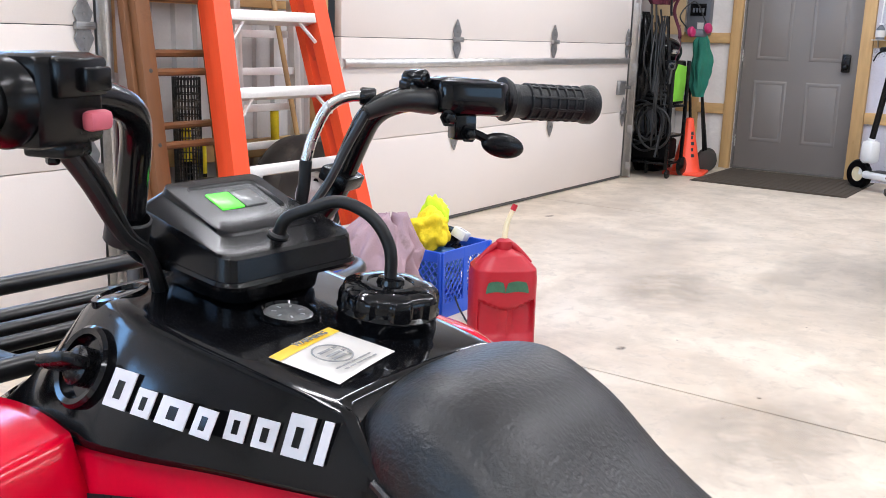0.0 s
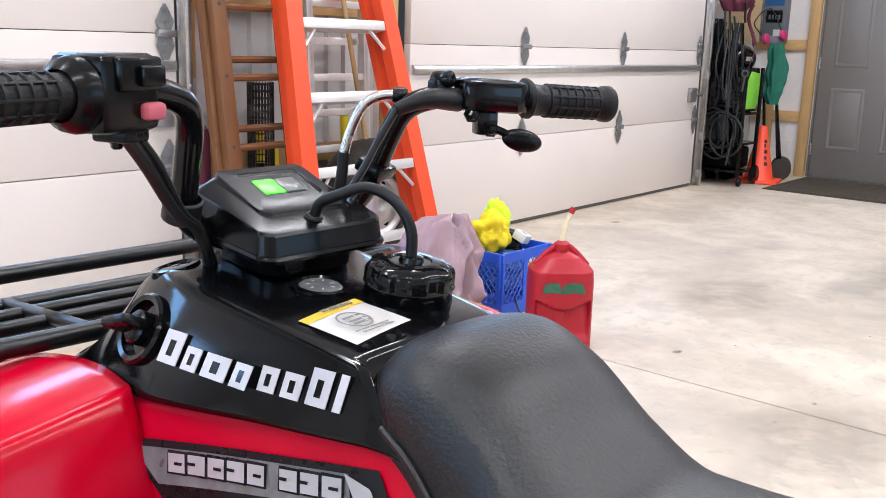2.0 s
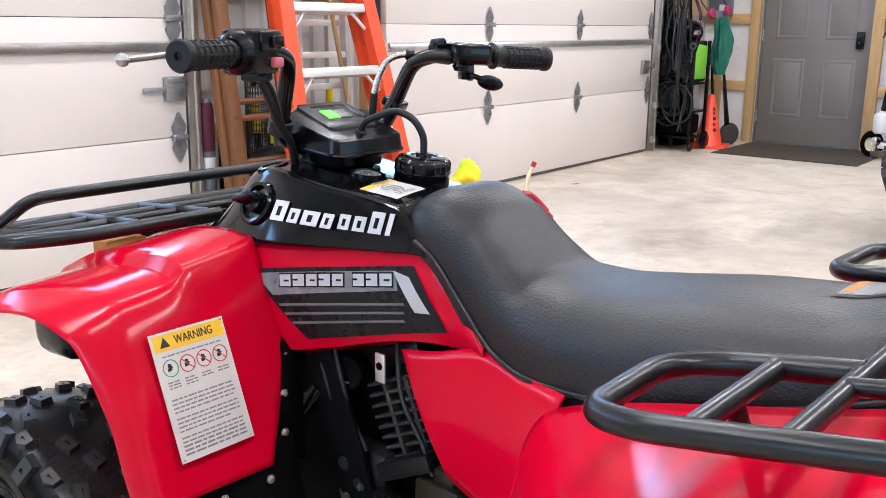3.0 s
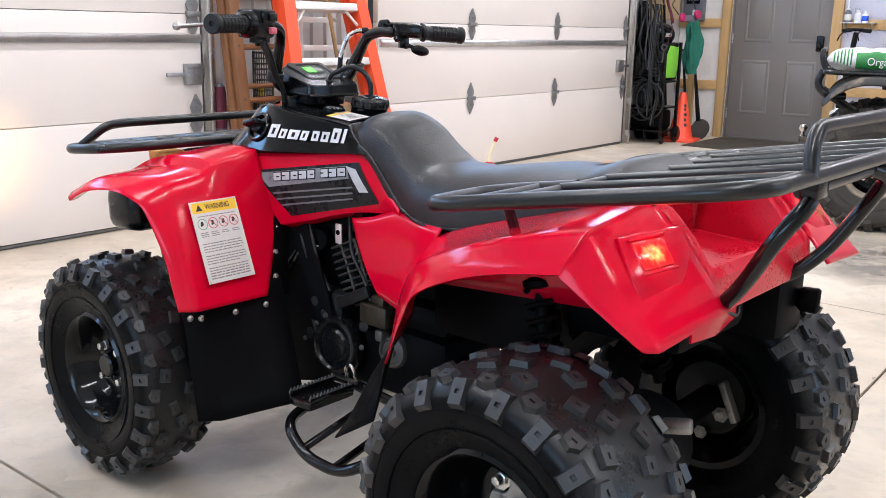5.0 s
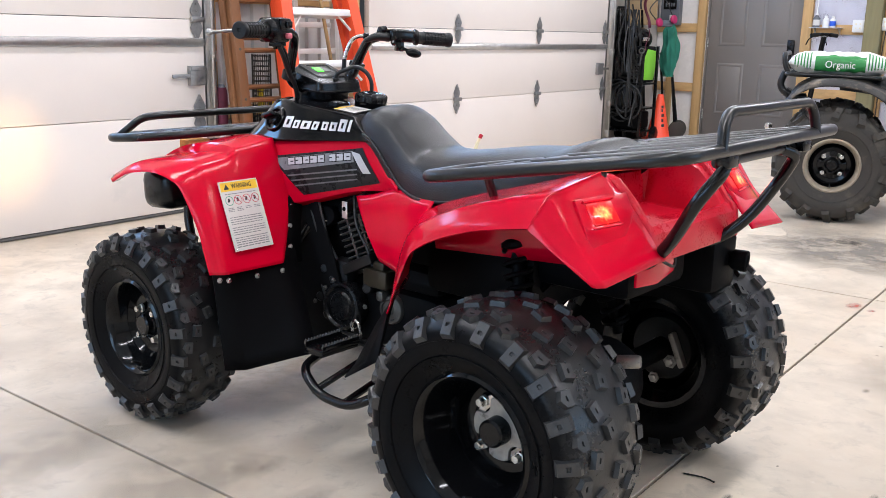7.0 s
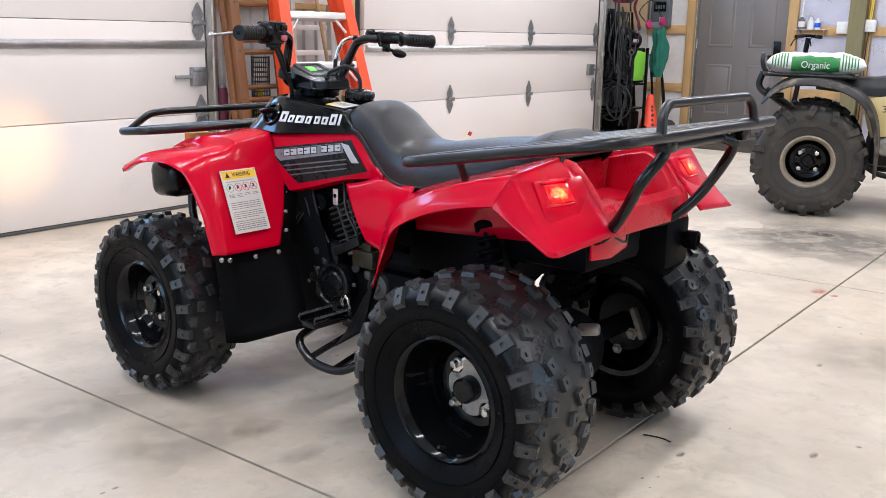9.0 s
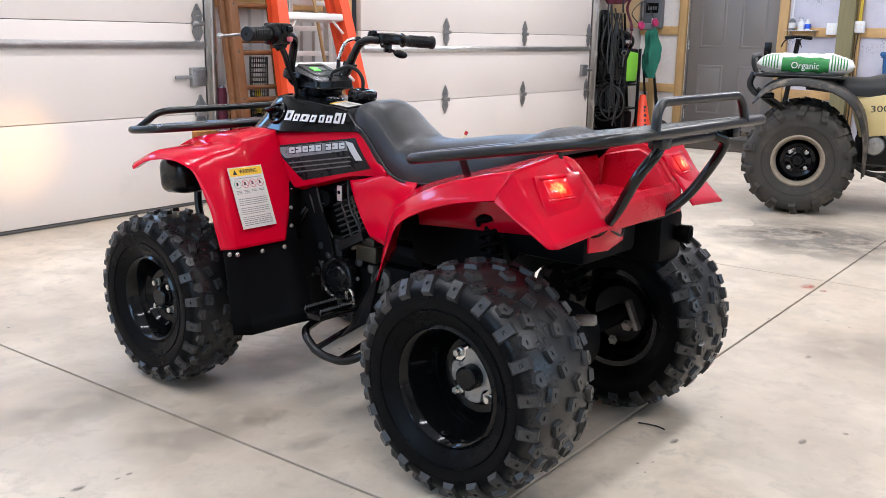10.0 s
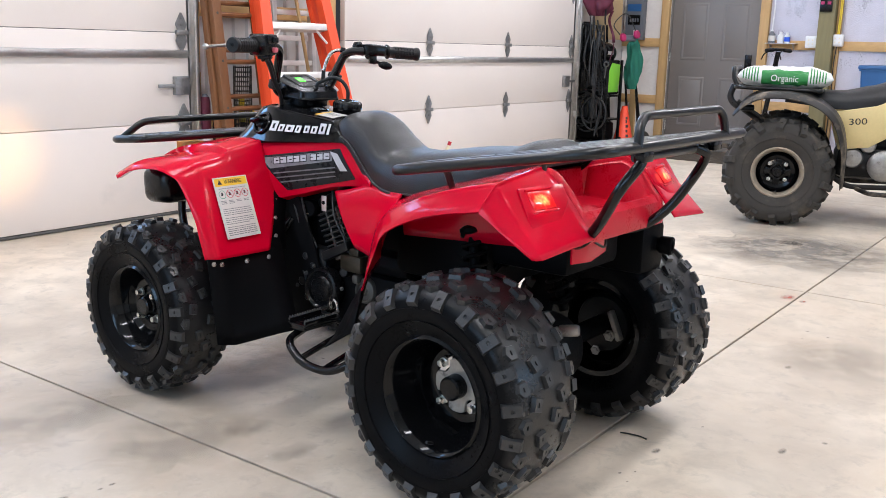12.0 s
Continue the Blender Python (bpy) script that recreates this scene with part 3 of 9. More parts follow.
def overhead_door(name, u0, u1, hinge_us, label, low, strut):
    """Four stacked steel sections with seams, a stiffening strut, hinges and a rubber foot."""
    d = thing(name, ROOM, label, "garage door", kind="structure")
    edges = [0.022, low, low + 0.534, 1.612, 2.146, 2.67]
    for k in range(5):
        bm = B()
        box(bm, u0, u1, -0.012, 0.035, edges[k] + 0.0015, edges[k + 1] - 0.0015, 0.004, seg=2)
        part("door_section", bm, M["door_white"], d)
    bm = B()
    for zz in (strut, 2.43):
        # folded hat-section strut across the section
        prof = [(-0.012, 0.025), (-0.034, 0.018), (-0.034, -0.018), (-0.012, -0.025)]
        vs = [[bm.verts.new((uu, a, zz + b)) for a, b in prof] for uu in (u0 + 0.01, u1 - 0.01)]
        for i in range(3):
            bm.faces.new((vs[0][i], vs[0][i + 1], vs[1][i + 1], vs[1][i]))
    part("stiffening_strut", bm, M["galv"], d, "ribbed galvanised steel strut", thick=0.002)
    bm = B()
    box(bm, u0, u1, -0.008, 0.032, 0.002, 0.0215, 0.006)
    part("bottom_seal", bm, M["rubber_seal"], d, "black rubber floor seal")
    for z in edges[1:4]:
        for u in hinge_us:
            bm = B()
            strap_hinge(bm, u, z, 1.0)
            part("hinge", bm, M["hinge"], d, "grey diamond-shaped zinc hinge")
    # unseen glowing panes added in the fourth section, for blue sheen on the bike
    n = 4
    for k in range(n):
        c = u0 + (u1 - u0) * (k + 0.5) / n
        bm = B()
        for a0, a1, z0, z1 in ((-0.40, 0.40, 1.66, 1.695), (-0.40, 0.40, 2.055, 2.09), (-0.40, -0.365, 1.695, 2.055), (0.365, 0.40, 1.695, 2.055)):
            box(bm, c + a0, c + a1, -0.024, -0.0122, z0, z1, 0.003)
        wf = part("window_frame", bm, M["door_white"], d, "white surround added round an unseen pane")
        bm = B()
        box(bm, c - 0.364, c + 0.364, -0.018, -0.0122, 1.696, 2.054)
        part("pane", bm, M["blue_fill_pane"], wf, "unseen glowing pane added for the blue reflections")
    return d


overhead_door("overhead_door_left", LD[0], LD[1], [LD[1] - 0.052, 0.30, -0.9, -2.1], "white embossed steel overhead door, closed", 0.559, 0.967)
overhead_door("overhead_door_right", RD[0], RD[1], [4.075, 5.250, RD[1] - 0.055], "white embossed steel overhead door, closed", 0.541, 0.944)


def track(u, side):
    """Upright galvanised roller track with its jamb angle and slotted brackets."""
    t = thing("door_track", ROOM, "galvanised steel roller track upright beside the overhead door", "door track", "door tracks", "structure")
    bm = B()
    prof = [(0, -0.075), (0.028 * side, -0.075), (0.034 * side, -0.055), (0.034 * side, -0.02), (0.004 * side, -0.012)]
    vs = [[bm.verts.new((u + a, b, z)) for a, b in prof] for z in (0.01, 2.9)]
    for i in range(4):
        bm.faces.new((vs[0][i], vs[0][i + 1], vs[1][i + 1], vs[1][i]))
    part("rail", bm, M["galv"], t, thick=0.003)
    bm = B()
    box(bm, u + 0.034 * side, u + 0.040 * side, -0.05, 0.10, 0.01, 2.9)
    box(bm, u + 0.034 * side, u + 0.09 * side, 0.088, 0.098, 0.01, 2.9)
    part("jamb_angle", bm, M["galv"], t)
    bm = B()
    for z in (0.10, 0.40, 0.89, 1.42, 2.0):
        box(bm, u + 0.028 * side, u + 0.05 * side, -0.07, -0.02, z - 0.03, z + 0.03, 0.003)
        disc_bolt(bm, aim((u + 0.012 * side, -0.077, z), (0, -1, 0)), 0.006, 0.006)
    part("bracket", bm, M["galv"], t)


track(LD[1] + 0.005, 1)
track(RD[1] + 0.02, 1)


def slide_lock(u, z, side):
    t = thing("slide_lock", R(u, -0.012, z), "grey steel slide bolt lock on the overhead door", "door lock", kind="structure")
    bm = B()
    box(bm, -0.055, 0.05, -0.03, 0.0, -0.055, 0.055, 0.003)
    box(bm, -0.05, 0.05, -0.036, -0.028, 0.03, 0.05, 0.002)
    part("lock_plate", bm, M["hinge"], t)
    bm = B()
    box(bm, -0.17 * side, 0.06 * side, -0.026, -0.012, -0.012, 0.010, 0.003)
    part("bolt", bm, M["hinge"], t)


slide_lock(LD[1] - 0.067, 0.781, 1)
slide_lock(RD[1] - 0.135, 0.735, -1)


# ---- framing and end wall ----
def stud(u0, u1, v0, v1, z0, z1, mat, name="stud", label="bare spruce framing timber on the wall"):
    bm = B()
    box(bm, u0, u1, v0, v1, z0, z1, 0.004)
    return solid(name, bm, M[mat], ROOM, label, "timber", "wall framing", "structure")


stud(LD[1] + 0.06, LD[1] + 0.10, -0.005, 0.098, 0, DOOR_H + 0.2, "lumber", label="spruce jamb board beside the door track")
stud(RD[0] - 0.13, RD[0] - 0.06, 0.02, 0.098, 0, DOOR_H + 0.2, "lumber", label="spruce jamb board beside the door track")
stud(LD[1] + 0.11, RD[0] - 0.14, 0.045, 0.084, 1.195, 1.28, "lumber_h", "girt", "spruce girt across the pier between the doors")
stud(LD[1] + 0.11, RD[0] - 0.14, 0.045, 0.084, 0.51, 0.595, "lumber_h", "girt", "spruce girt across the pier between the doors")
E0 = END_U
stud(E0 - 0.06, E0 - 0.002, -0.455, -0.368, 0, CEIL, "lumber", "door_post", "spruce post beside the grey walk-in door")
stud(E0 - 0.06, E0 - 0.002, -1.545, -1.449, 0, CEIL, "lumber", "door_post", "wide spruce post beside the grey walk-in door")
for z0, z1 in ((1.10, 1.192), (0.48, 0.572), (1.78, 1.87)):
    stud(E0 - 0.045, E0 - 0.003, -0.366, 0.09, z0, z1, "lumber_h", "girt", "spruce girt on the end wall")
    stud(E0 - 0.045, E0 - 0.003, -2.048, -1.547, z0, z1, "lumber_h", "girt", "spruce girt on the end wall")
    stud(E0 - 0.045, E0 - 0.003, -6.0, -2.250, z0, z1, "lumber_h", "girt", "spruce girt on the end wall")
stud(E0 - 0.14, E0 - 0.002, -2.20, -2.05, 0, CEIL, "treated", "treated_post", "square greenish treated timber post")
stud(E0 - 0.06, E0 - 0.003, -2.248, -2.203, 0, CEIL, "lumber", "stud", "spruce stud beside the treated post")
stud(E0 - 0.045, E0 - 0.002, -0.12, -0.05, 0, CEIL, "lumber", "stud", "spruce stud behind the breaker panel")


def sheet(name, v0, v1, mat, label, seed, amp):
    """Loosely stapled wall membrane, bulging between the girts."""
    bm = B()

    def f(a, b):
        v, z = v0 + (v1 - v0) * a, CEIL * b
        d = amp * (noise.noise(Vector((v * 2.3 + seed, z * 1.7, 0))) + 0.5 * noise.noise(Vector((v * 7 + seed, z * 5, 3))))
        return Vector((E0 - 0.001 - 0.012 - d, v, z))
    surf(bm, 30, 50, f)
    return solid(name, bm, M[mat], ROOM, label, "wall membrane", "wall membranes", "structure", 80)


sheet("house_wrap", -0.37, 0.09, "wrap", "white crinkled house wrap behind the girts", 1.0, 0.010)
sheet("insulation", -9.0, -1.545, "foil", "silvery lilac bubble insulation behind the girts", 5.0, 0.012)


def walk_in_door():
    """Six-panel steel door with raised panels, hinges and a black keypad lock."""
    m = R(E0 + 0.03, -0.953, 0.0, -90)   # local x along the wall towards +v turned; local -y faces the room
    d = thing("door_1", m, "grey painted six-panel steel entry door, closed", "door", kind="structure")
    w, h = 0.962, 2.03
    bm = B()
    box(bm, -w / 2, w / 2, 0.0, 0.045, 0.012, h, 0.003)
    part("leaf", bm, M["door_grey"], d)
    for cx in (-0.225, 0.225):
        for z0, z1 in ((0.255, 0.79), (0.967, 1.57), (1.67, 1.91)):
            bm = B()
            hw = 0.145
            # sunk moulding ring and raised field
            o = [(-hw, z0), (hw, z0), (hw, z1), (-hw, z1)]
            rings = []
            for ins, y in ((0.0, 0.0), (0.010, -0.006), (0.022, -0.006), (0.034, -0.001), (0.052, -0.010)):
                rings.append([bm.verts.new((cx + x - math.copysign(ins, x), y, z + (ins if z == z0 else -ins))) for x, z in o])
            for a, b in zip(rings, rings[1:]):
                for i in range(4):
                    bm.faces.new((a[i], a[(i + 1) % 4], b[(i + 1) % 4], b[i]))
            bm.faces.new(rings[-1])
            part("raised_panel", bm, M["door_grey"], d)
    bm = B()
    for x0, x1, z0, z1 in ((-w / 2 - 0.018, -w / 2 - 0.004, 0, h + 0.02), (w / 2 + 0.004, w / 2 + 0.018, 0, h + 0.02), (-w / 2 - 0.018, w / 2 + 0.018, h + 0.006, h + 0.02)):
        box(bm, x0, x1, -0.03, 0.06, z0, z1, 0.002)
    part("door_frame", bm, M["door_grey"], d)
    bm = B()
    box(bm, -w / 2, w / 2, -0.03, 0.07, 0.0, 0.012, 0.003)
    part("threshold", bm, M["rubber_seal"], d, "dark metal threshold")
    bm = B()
    for z in (0.25, 1.0, 1.8):
        tube(bm, [(-w / 2 - 0.004, -0.006, z - 0.05), (-w / 2 - 0.004, -0.006, z + 0.05)], 0.008, 8)
    part("hinge", bm, M["zinc"], d)
    bm = B()
    box(bm, 0.355, 0.425, -0.035, -0.001, 0.89, 1.04, 0.01)
    lathe(bm, [(0.026, 0), (0.026, 0.02), (0.02, 0.03), (0.012, 0.034), (0, 0.034)], 20, aim((0.39, -0.034, 0.935), (0, -1, 0)))
    part("lock", bm, M["black_plastic"], d, "black keypad lock")


walk_in_door()

bm = B()
box(bm, 6.80, 7.79, -1.70, -0.485, 0.0, 0.007, 0.002, seg=1)
fm = solid("floor_mat", bm, M["mat"], ROOM, "brown ribbed entrance mat on the concrete before the door", "mat")
for k in range(23):
    bm = B()
    box(bm, 6.81, 7.78, -0.50 - 0.051 * k - 0.045, -0.50 - 0.051 * k, 0.0065, 0.012, 0.002, seg=1)
    part("rib", bm, M["mat"], fm)


# ---- red quad bike: y forward, x to its right, rear axle over the origin ----
ATV = thing("quad_bike", pose(0, 0, 0), "red utility quad bike with black saddle and racks, lamps lit", "quad bike")


def mirror_x(bm):
    bmesh.ops.scale(bm, vec=(-1, 1, 1), verts=bm.verts)
    bmesh.ops.reverse_faces(bm, faces=bm.faces)
    return bm


def tyre_profile(R0, w, rim):
    """Half-section of a balloon tyre: (radius, sideways) from the outer bead over the crown to the inner bead."""
    half = [(rim + 0.004, 0.35), (rim + 0.014, 0.392), (rim + 0.14 * (R0 - rim) + 0.012, 0.435), (rim + 0.48 * (R0 - rim), 0.500), (rim + 0.76 * (R0 - rim), 0.486), (R0 * 0.955, 0.415), (R0 * 0.982, 0.30), (R0 * 0.995, 0.15)]
    pts = [(r, s * w) for r, s in half] + [(R0, 0.0)] + [(r, -s * w) for r, s in half[::-1]]
    P = smooth_path([(r, s, 0) for r, s in pts], 3)
    return [(p.x, p.y) for p in P]


def lug(bm, m, l, w, h, taper=0.82, point=0.0):
    """One tread block: a tapered block with a sipe sunk in its top; point gives it a nose to the side."""
    out = [(-1, -1), (1, -1), (1, 1), (-1, 1)] if not point else [(-1, -1), (1, -1), (1, 0.35), (0.1, 0.35 + abs(point)), (-1, 0.6)]
    n, flip = len(out), -1 if point < 0 else 1

    def ring(k, z, narrow=1.0):
        return [bm.verts.new(m @ Vector((sx * l / 2 * k, flip * sy * w / 2 * k * narrow, z))) for sx, sy in out]
    a, b, c, d = ring(1.0, -0.006), ring(taper, h), ring(0.30, h, 0.5), ring(0.26, h - 0.004, 0.4)
    for p, q in ((a, b), (b, c), (c, d)):
        for i in range(n):
            f = (p[i], p[(i + 1) % n], q[(i + 1) % n], q[i])
            bm.faces.new(f if flip > 0 else f[::-1])
    bm.faces.new(d if flip > 0 else d[::-1])


def knobbly_tyre(R0, w, rim, rows, count, seed, lug_h=0.0095):
    """Tyre carcass and its tread blocks. The wheel's axle is x; its outer face looks to -x."""
    prof = tyre_profile(R0, w, rim)
    mx = Matrix(((0, 0, -1, 0), (0, 1, 0, 0), (1, 0, 0, 0), (0, 0, 0, 1)))
    body = lathe(B(), [(r, s) for r, s in prof], 72, mx)
    tread = B()
    rnd = random.Random(seed)

    def at(s):
        """Radius and outward normal on the section, at the sideways place s (in widths)."""
        best = min(range(1, len(prof) - 1), key=lambda i: abs(prof[i][1] - s * w) + (0 if prof[i][0] > R0 * 0.8 else 9))
        (r0, s0), (r1, s1) = prof[best - 1], prof[best + 1]
        t = Vector((s1 - s0, r1 - r0)).normalized()
        return prof[best][0], prof[best][1], Vector((-t.y, t.x)) if t.x > 0 else Vector((t.y, -t.x))
    for s, l, ww, off, yaw, n, *low in rows:
        r, sx, nn = at(s)
        for k in range(count * n):
            th = 2 * math.pi * (k + off) / (count * n)
            alt = 1 if k % 2 else -1
            ds = 0.045 * w * alt if abs(s) < 0.3 else 0
            rad = Vector((0, math.cos(th), math.sin(th)))
            tan = Vector((0, -math.sin(th), math.cos(th)))
            side = Vector((-1, 0, 0))
            up = (rad * nn.y + side * nn.x).normalized()
            pos = rad * r + side * (sx + ds)
            lat = up.cross(tan).normalized()
            ya = radians(yaw * alt + rnd.uniform(-4, 4))
            t2, l2 = tan * math.cos(ya) + lat * math.sin(ya), lat * math.cos(ya) - tan * math.sin(ya)
            m = Matrix((t2, l2, up)).transposed().to_4x4()
            m.translation = pos
            nose = (0.75 if lat.x * s < 0 else -0.75) if 0.3 < abs(s) < 0.44 else 0.0
            lug(tread, m, l, ww, low[0] if low else lug_h, point=nose)
    return body, tread


def rim_mesh(rim, w, dish):
    """Barrel of the wheel: outer flange, drop centre, disc set in by dish."""
    mx = Matrix(((0, 0, -1, 0), (0, 1, 0, 0), (1, 0, 0, 0), (0, 0, 0, 1)))
    o = 0.395 * w
    prof = [(rim + 0.016, o - 0.006), (rim + 0.017, o + 0.002), (rim + 0.010, o + 0.007), (rim + 0.001, o + 0.001), (rim - 0.004, o - 0.012), (rim - 0.012, o - 0.025), (rim - 0.014, o - 0.040), (rim - 0.024, o - 0.052),
            (rim - 0.026, o - dish + 0.02), (rim - 0.036, o - dish + 0.004), (rim - 0.055, o - dish)]
    bm = lathe(B(), prof, 48, mx)
    back = [(rim + 0.012, o - 0.006), (rim - 0.020, o - 0.06), (rim - 0.022, -o + 0.03), (rim + 0.002, -o), (rim + 0.016, -o - 0.002)]
    lathe(bm, back, 48, mx)
    return bm, o - dish


def wheel(name, R0, w, rim, dish, rows, count, seed, centre, right=False, dusty=False, parent=None, hub="rear"):
    """Tyre > tread, rim > hub, nuts; built for the machine's left side."""
    body, tread = knobbly_tyre(R0, w, rim, rows, count, seed)
    rb, disc = rim_mesh(rim, w, dish)
    mx = Matrix(((0, 0, -1, 0), (0, 1, 0, 0), (1, 0, 0, 0), (0, 0, 0, 1)))
    # centre disc with four windows between the spokes
    ri = rim - 0.055
    db = B()
    n = 48
    for k in range(n):
        a0, a1 = 2 * math.pi * k / n, 2 * math.pi * (k + 1) / n
        ph = (k % 12) / 12
        open_win = 0.2 < ph < 0.8
        for r0, r1 in ((ri, ri * 0.94), (ri * 0.94, ri * 0.66), (ri * 0.66, ri * 0.3)):
            if open_win and r1 < ri * 0.9 and r0 > ri * 0.7:
                continue
            q = [db.verts.new(mx @ Vector((r * math.cos(a), r * math.sin(a), disc + 0.006 * (r < ri * 0.9)))) for r, a in ((r0, a0), (r0, a1), (r1, a1), (r1, a0))]
            db.faces.new(q)
    bmesh.ops.remove_doubles(db, verts=db.verts, dist=0.0004)
    hb = B()
    if hub == "rear":
        poly = []
        for k in range(32):
            a = 2 * math.pi * k / 32
            rr = (0.066, 0.066, 0.064, 0.046, 0.043, 0.046, 0.064, 0.066)[k % 8]
            poly.append((rr * math.cos(a), rr * math.sin(a)))
        plate(hb, poly, 0.010, mx @ pose(0, 0, disc + 0.006), 0.0015, 1)
    cap = B()
    capl = 0.045 if hub == "rear" else 0.03
    lathe(cap, [(0.036, disc), (0.034, disc + 0.012), (0.030, disc + 0.016), (0.029, disc + capl), (0.024, disc + capl + 0.004), (0.0, disc + capl + 0.004)], 24, mx)
    nuts = []
    rn = ri * 0.83 if hub != "rear" else 0.066
    for k in range(4):
        a = radians(45 + 90 * k)
        nuts.append(B())
        lathe(nuts[-1], [(0.013, disc + 0.005), (0.012, disc + 0.012), (0.009, disc + 0.013), (0.0085, disc + 0.026), (0.0, disc + 0.027)], 6, mx @ pose(rn * math.cos(a), rn * math.sin(a), 0))
    stem = tube(B(), [(-disc - dish + 0.012, 0.0, -(rim - 0.012)), (-disc - dish - 0.01, 0.0, -(rim - 0.022))], 0.004, 6)
    bms = dict(body=body, tread=tread, rb=rb, db=db, hb=hb, cap=cap, stem=stem, **{"nut%d" % k: v for k, v in enumerate(nuts)})
    if right:
        for b in bms.values():
            mirror_x(b)
    wh = part(name, rb, M["rim_black"], parent, "" if dusty else "gloss black steel wheel with a knobbly tyre")
    wh.matrix_basis = pose(*centre)
    if dusty:
        eb = lathe(B(), [(rim + 0.0175, 0.395 * w - 0.004), (rim + 0.018, 0.395 * w + 0.004), (rim + 0.010, 0.395 * w + 0.009), (rim + 0.001, 0.395 * w + 0.003), (rim - 0.004, 0.395 * w - 0.010), (rim - 0.0115, 0.395 * w - 0.023)], 48, mx)
        part("rim_edge", mirror_x(eb) if right else eb, M["dusty_steel"], wh, "pale dusty rim edge", thick=0.002)
    part("tyre", body, M["tyre_dusty" if dusty else "tyre"], wh, "black knobbly off-road tyre")
    for rr_, ss_ in ((rim + 0.030, 0.424), (rim + 0.40 * (R0 - rim), 0.494), (rim + 0.62 * (R0 - rim), 0.4985)):
        # moulded line round the outer sidewall
        line = lathe(B(), [(rr_ - 0.0016, ss_ * w - 0.002), (rr_, ss_ * w + 0.0016), (rr_ + 0.0016, ss_ * w - 0.002)], 72, mx)
        part("sidewall_line", mirror_x(line) if right else line, M["tyre_dusty" if dusty else "tyre"], wh)
    part("tread", tread, M["tyre_dusty" if dusty else "tread"], wh, "chunky tread blocks", sharp=20)
    part("wheel_disc", db, M["rim_black"], wh, thick=0.004)
    if hub == "rear":
        part("hub_flange", hb, M["alloy"], wh, "grey alloy hub flange")
    else:
        hb.free()
    part("hub_cap", cap, M["black_plastic"], wh)
    for nb in nuts:
        part("lug_nut", nb, M["zinc"], wh)
    part("valve_stem", stem, M["hose"], wh)
    return wh


REAR_ROWS = [(0.0, 0.034, 0.029, 0.0, 16, 1), (0.19, 0.036, 0.029, 0.5, -18, 1), (-0.19, 0.036, 0.029, 0.5, 18, 1), (0.365, 0.036, 0.030, 0.0, 8, 1), (-0.365, 0.036, 0.030, 0.0, -8, 1), (0.462, 0.030, 0.050, 0.5, 0, 1, 0.0075), (-0.462, 0.030, 0.050, 0.5, 0, 1, 0.0075)]
FRONT_ROWS = [(0.0, 0.031, 0.023, 0.0, 14, 1), (0.21, 0.032, 0.022, 0.5, -14, 1), (-0.21, 0.032, 0.022, 0.5, 14, 1), (0.385, 0.031, 0.024, 0.0, 6, 1), (-0.385, 0.031, 0.024, 0.0, -6, 1), (0.464, 0.028, 0.044, 0.5, 0, 1, 0.0065), (-0.464, 0.028, 0.044, 0.5, 0, 1, 0.0065)]
RZ, FZ = 0.275, 0.263
wheel("rear_wheel", RZ - 0.011, 0.245, 0.128, 0.115, REAR_ROWS, 20, 1, (-0.369, 0, RZ), parent=ATV)
wheel("rear_wheel", RZ - 0.011, 0.245, 0.128, 0.115, REAR_ROWS, 20, 2, (0.369, 0, RZ), right=True, parent=ATV)
wheel("front_wheel", FZ - 0.011, 0.19, 0.116, 0.058, FRONT_ROWS, 20, 3, (-0.408, 1.135, FZ), parent=ATV, hub="front")
wheel("front_wheel", FZ - 0.011, 0.19, 0.116, 0.058, FRONT_ROWS, 20, 4, (0.408, 1.135, FZ), right=True, parent=ATV, hub="front")


def fender(keys, nu, nv, right, lip=0.02, step=0.0):
    """A moulded mudguard lofted through lines inner edge, crest, lip; keys hold nine numbers each."""
    pts = [[Vector(k[i:i + 3]) for i in (0, 3, 6)] for k in keys]
    cols = [smooth_path([p[c] for p in pts], nu) for c in range(3)]
    bm = B()
    n = len(cols[0])

    def f(a, b):
        i = min(n - 1, round(a * (n - 1)))
        L, C, I = cols[0][i], cols[1][i], cols[2][i]
        if b < 0.08:
            p = L + (I - L).normalized() * lip * (1 - b / 0.08)
            p.z -= 0.003
        else:
            # flat side strip from lip to crest, a tight shoulder, then the broad face to the inner edge
            A, E = L.lerp(C, 0.72), C + (I - C) * 0.07
            if b < 0.36:
                t = (b - 0.08) / 0.28
                p = L.lerp(A, t) + (C - I).normalized() * 0.004 * math.sin(math.pi * t)
            elif b < 0.56:
                t = (b - 0.36) / 0.20
                p = (1 - t) ** 2 * A + 2 * t * (1 - t) * C + t * t * E
            else:
                t = (b - 0.56) / 0.44
                p = E.lerp(I, t)
                # raised inner plateau with a crisp shoulder
                k = min(1.0, max(0.0, (t - 0.42 + 0.16 * a) / 0.06))
                q = min(1.0, max(0.0, (0.60 - a) / 0.10))
                p = p + Vector((0, -0.25, 1)) * step * k * k * (3 - 2 * k) * q
        return Vector((-p.x if right else p.x, p.y, p.z))
    surf(bm, n, nv, f)
    return bm


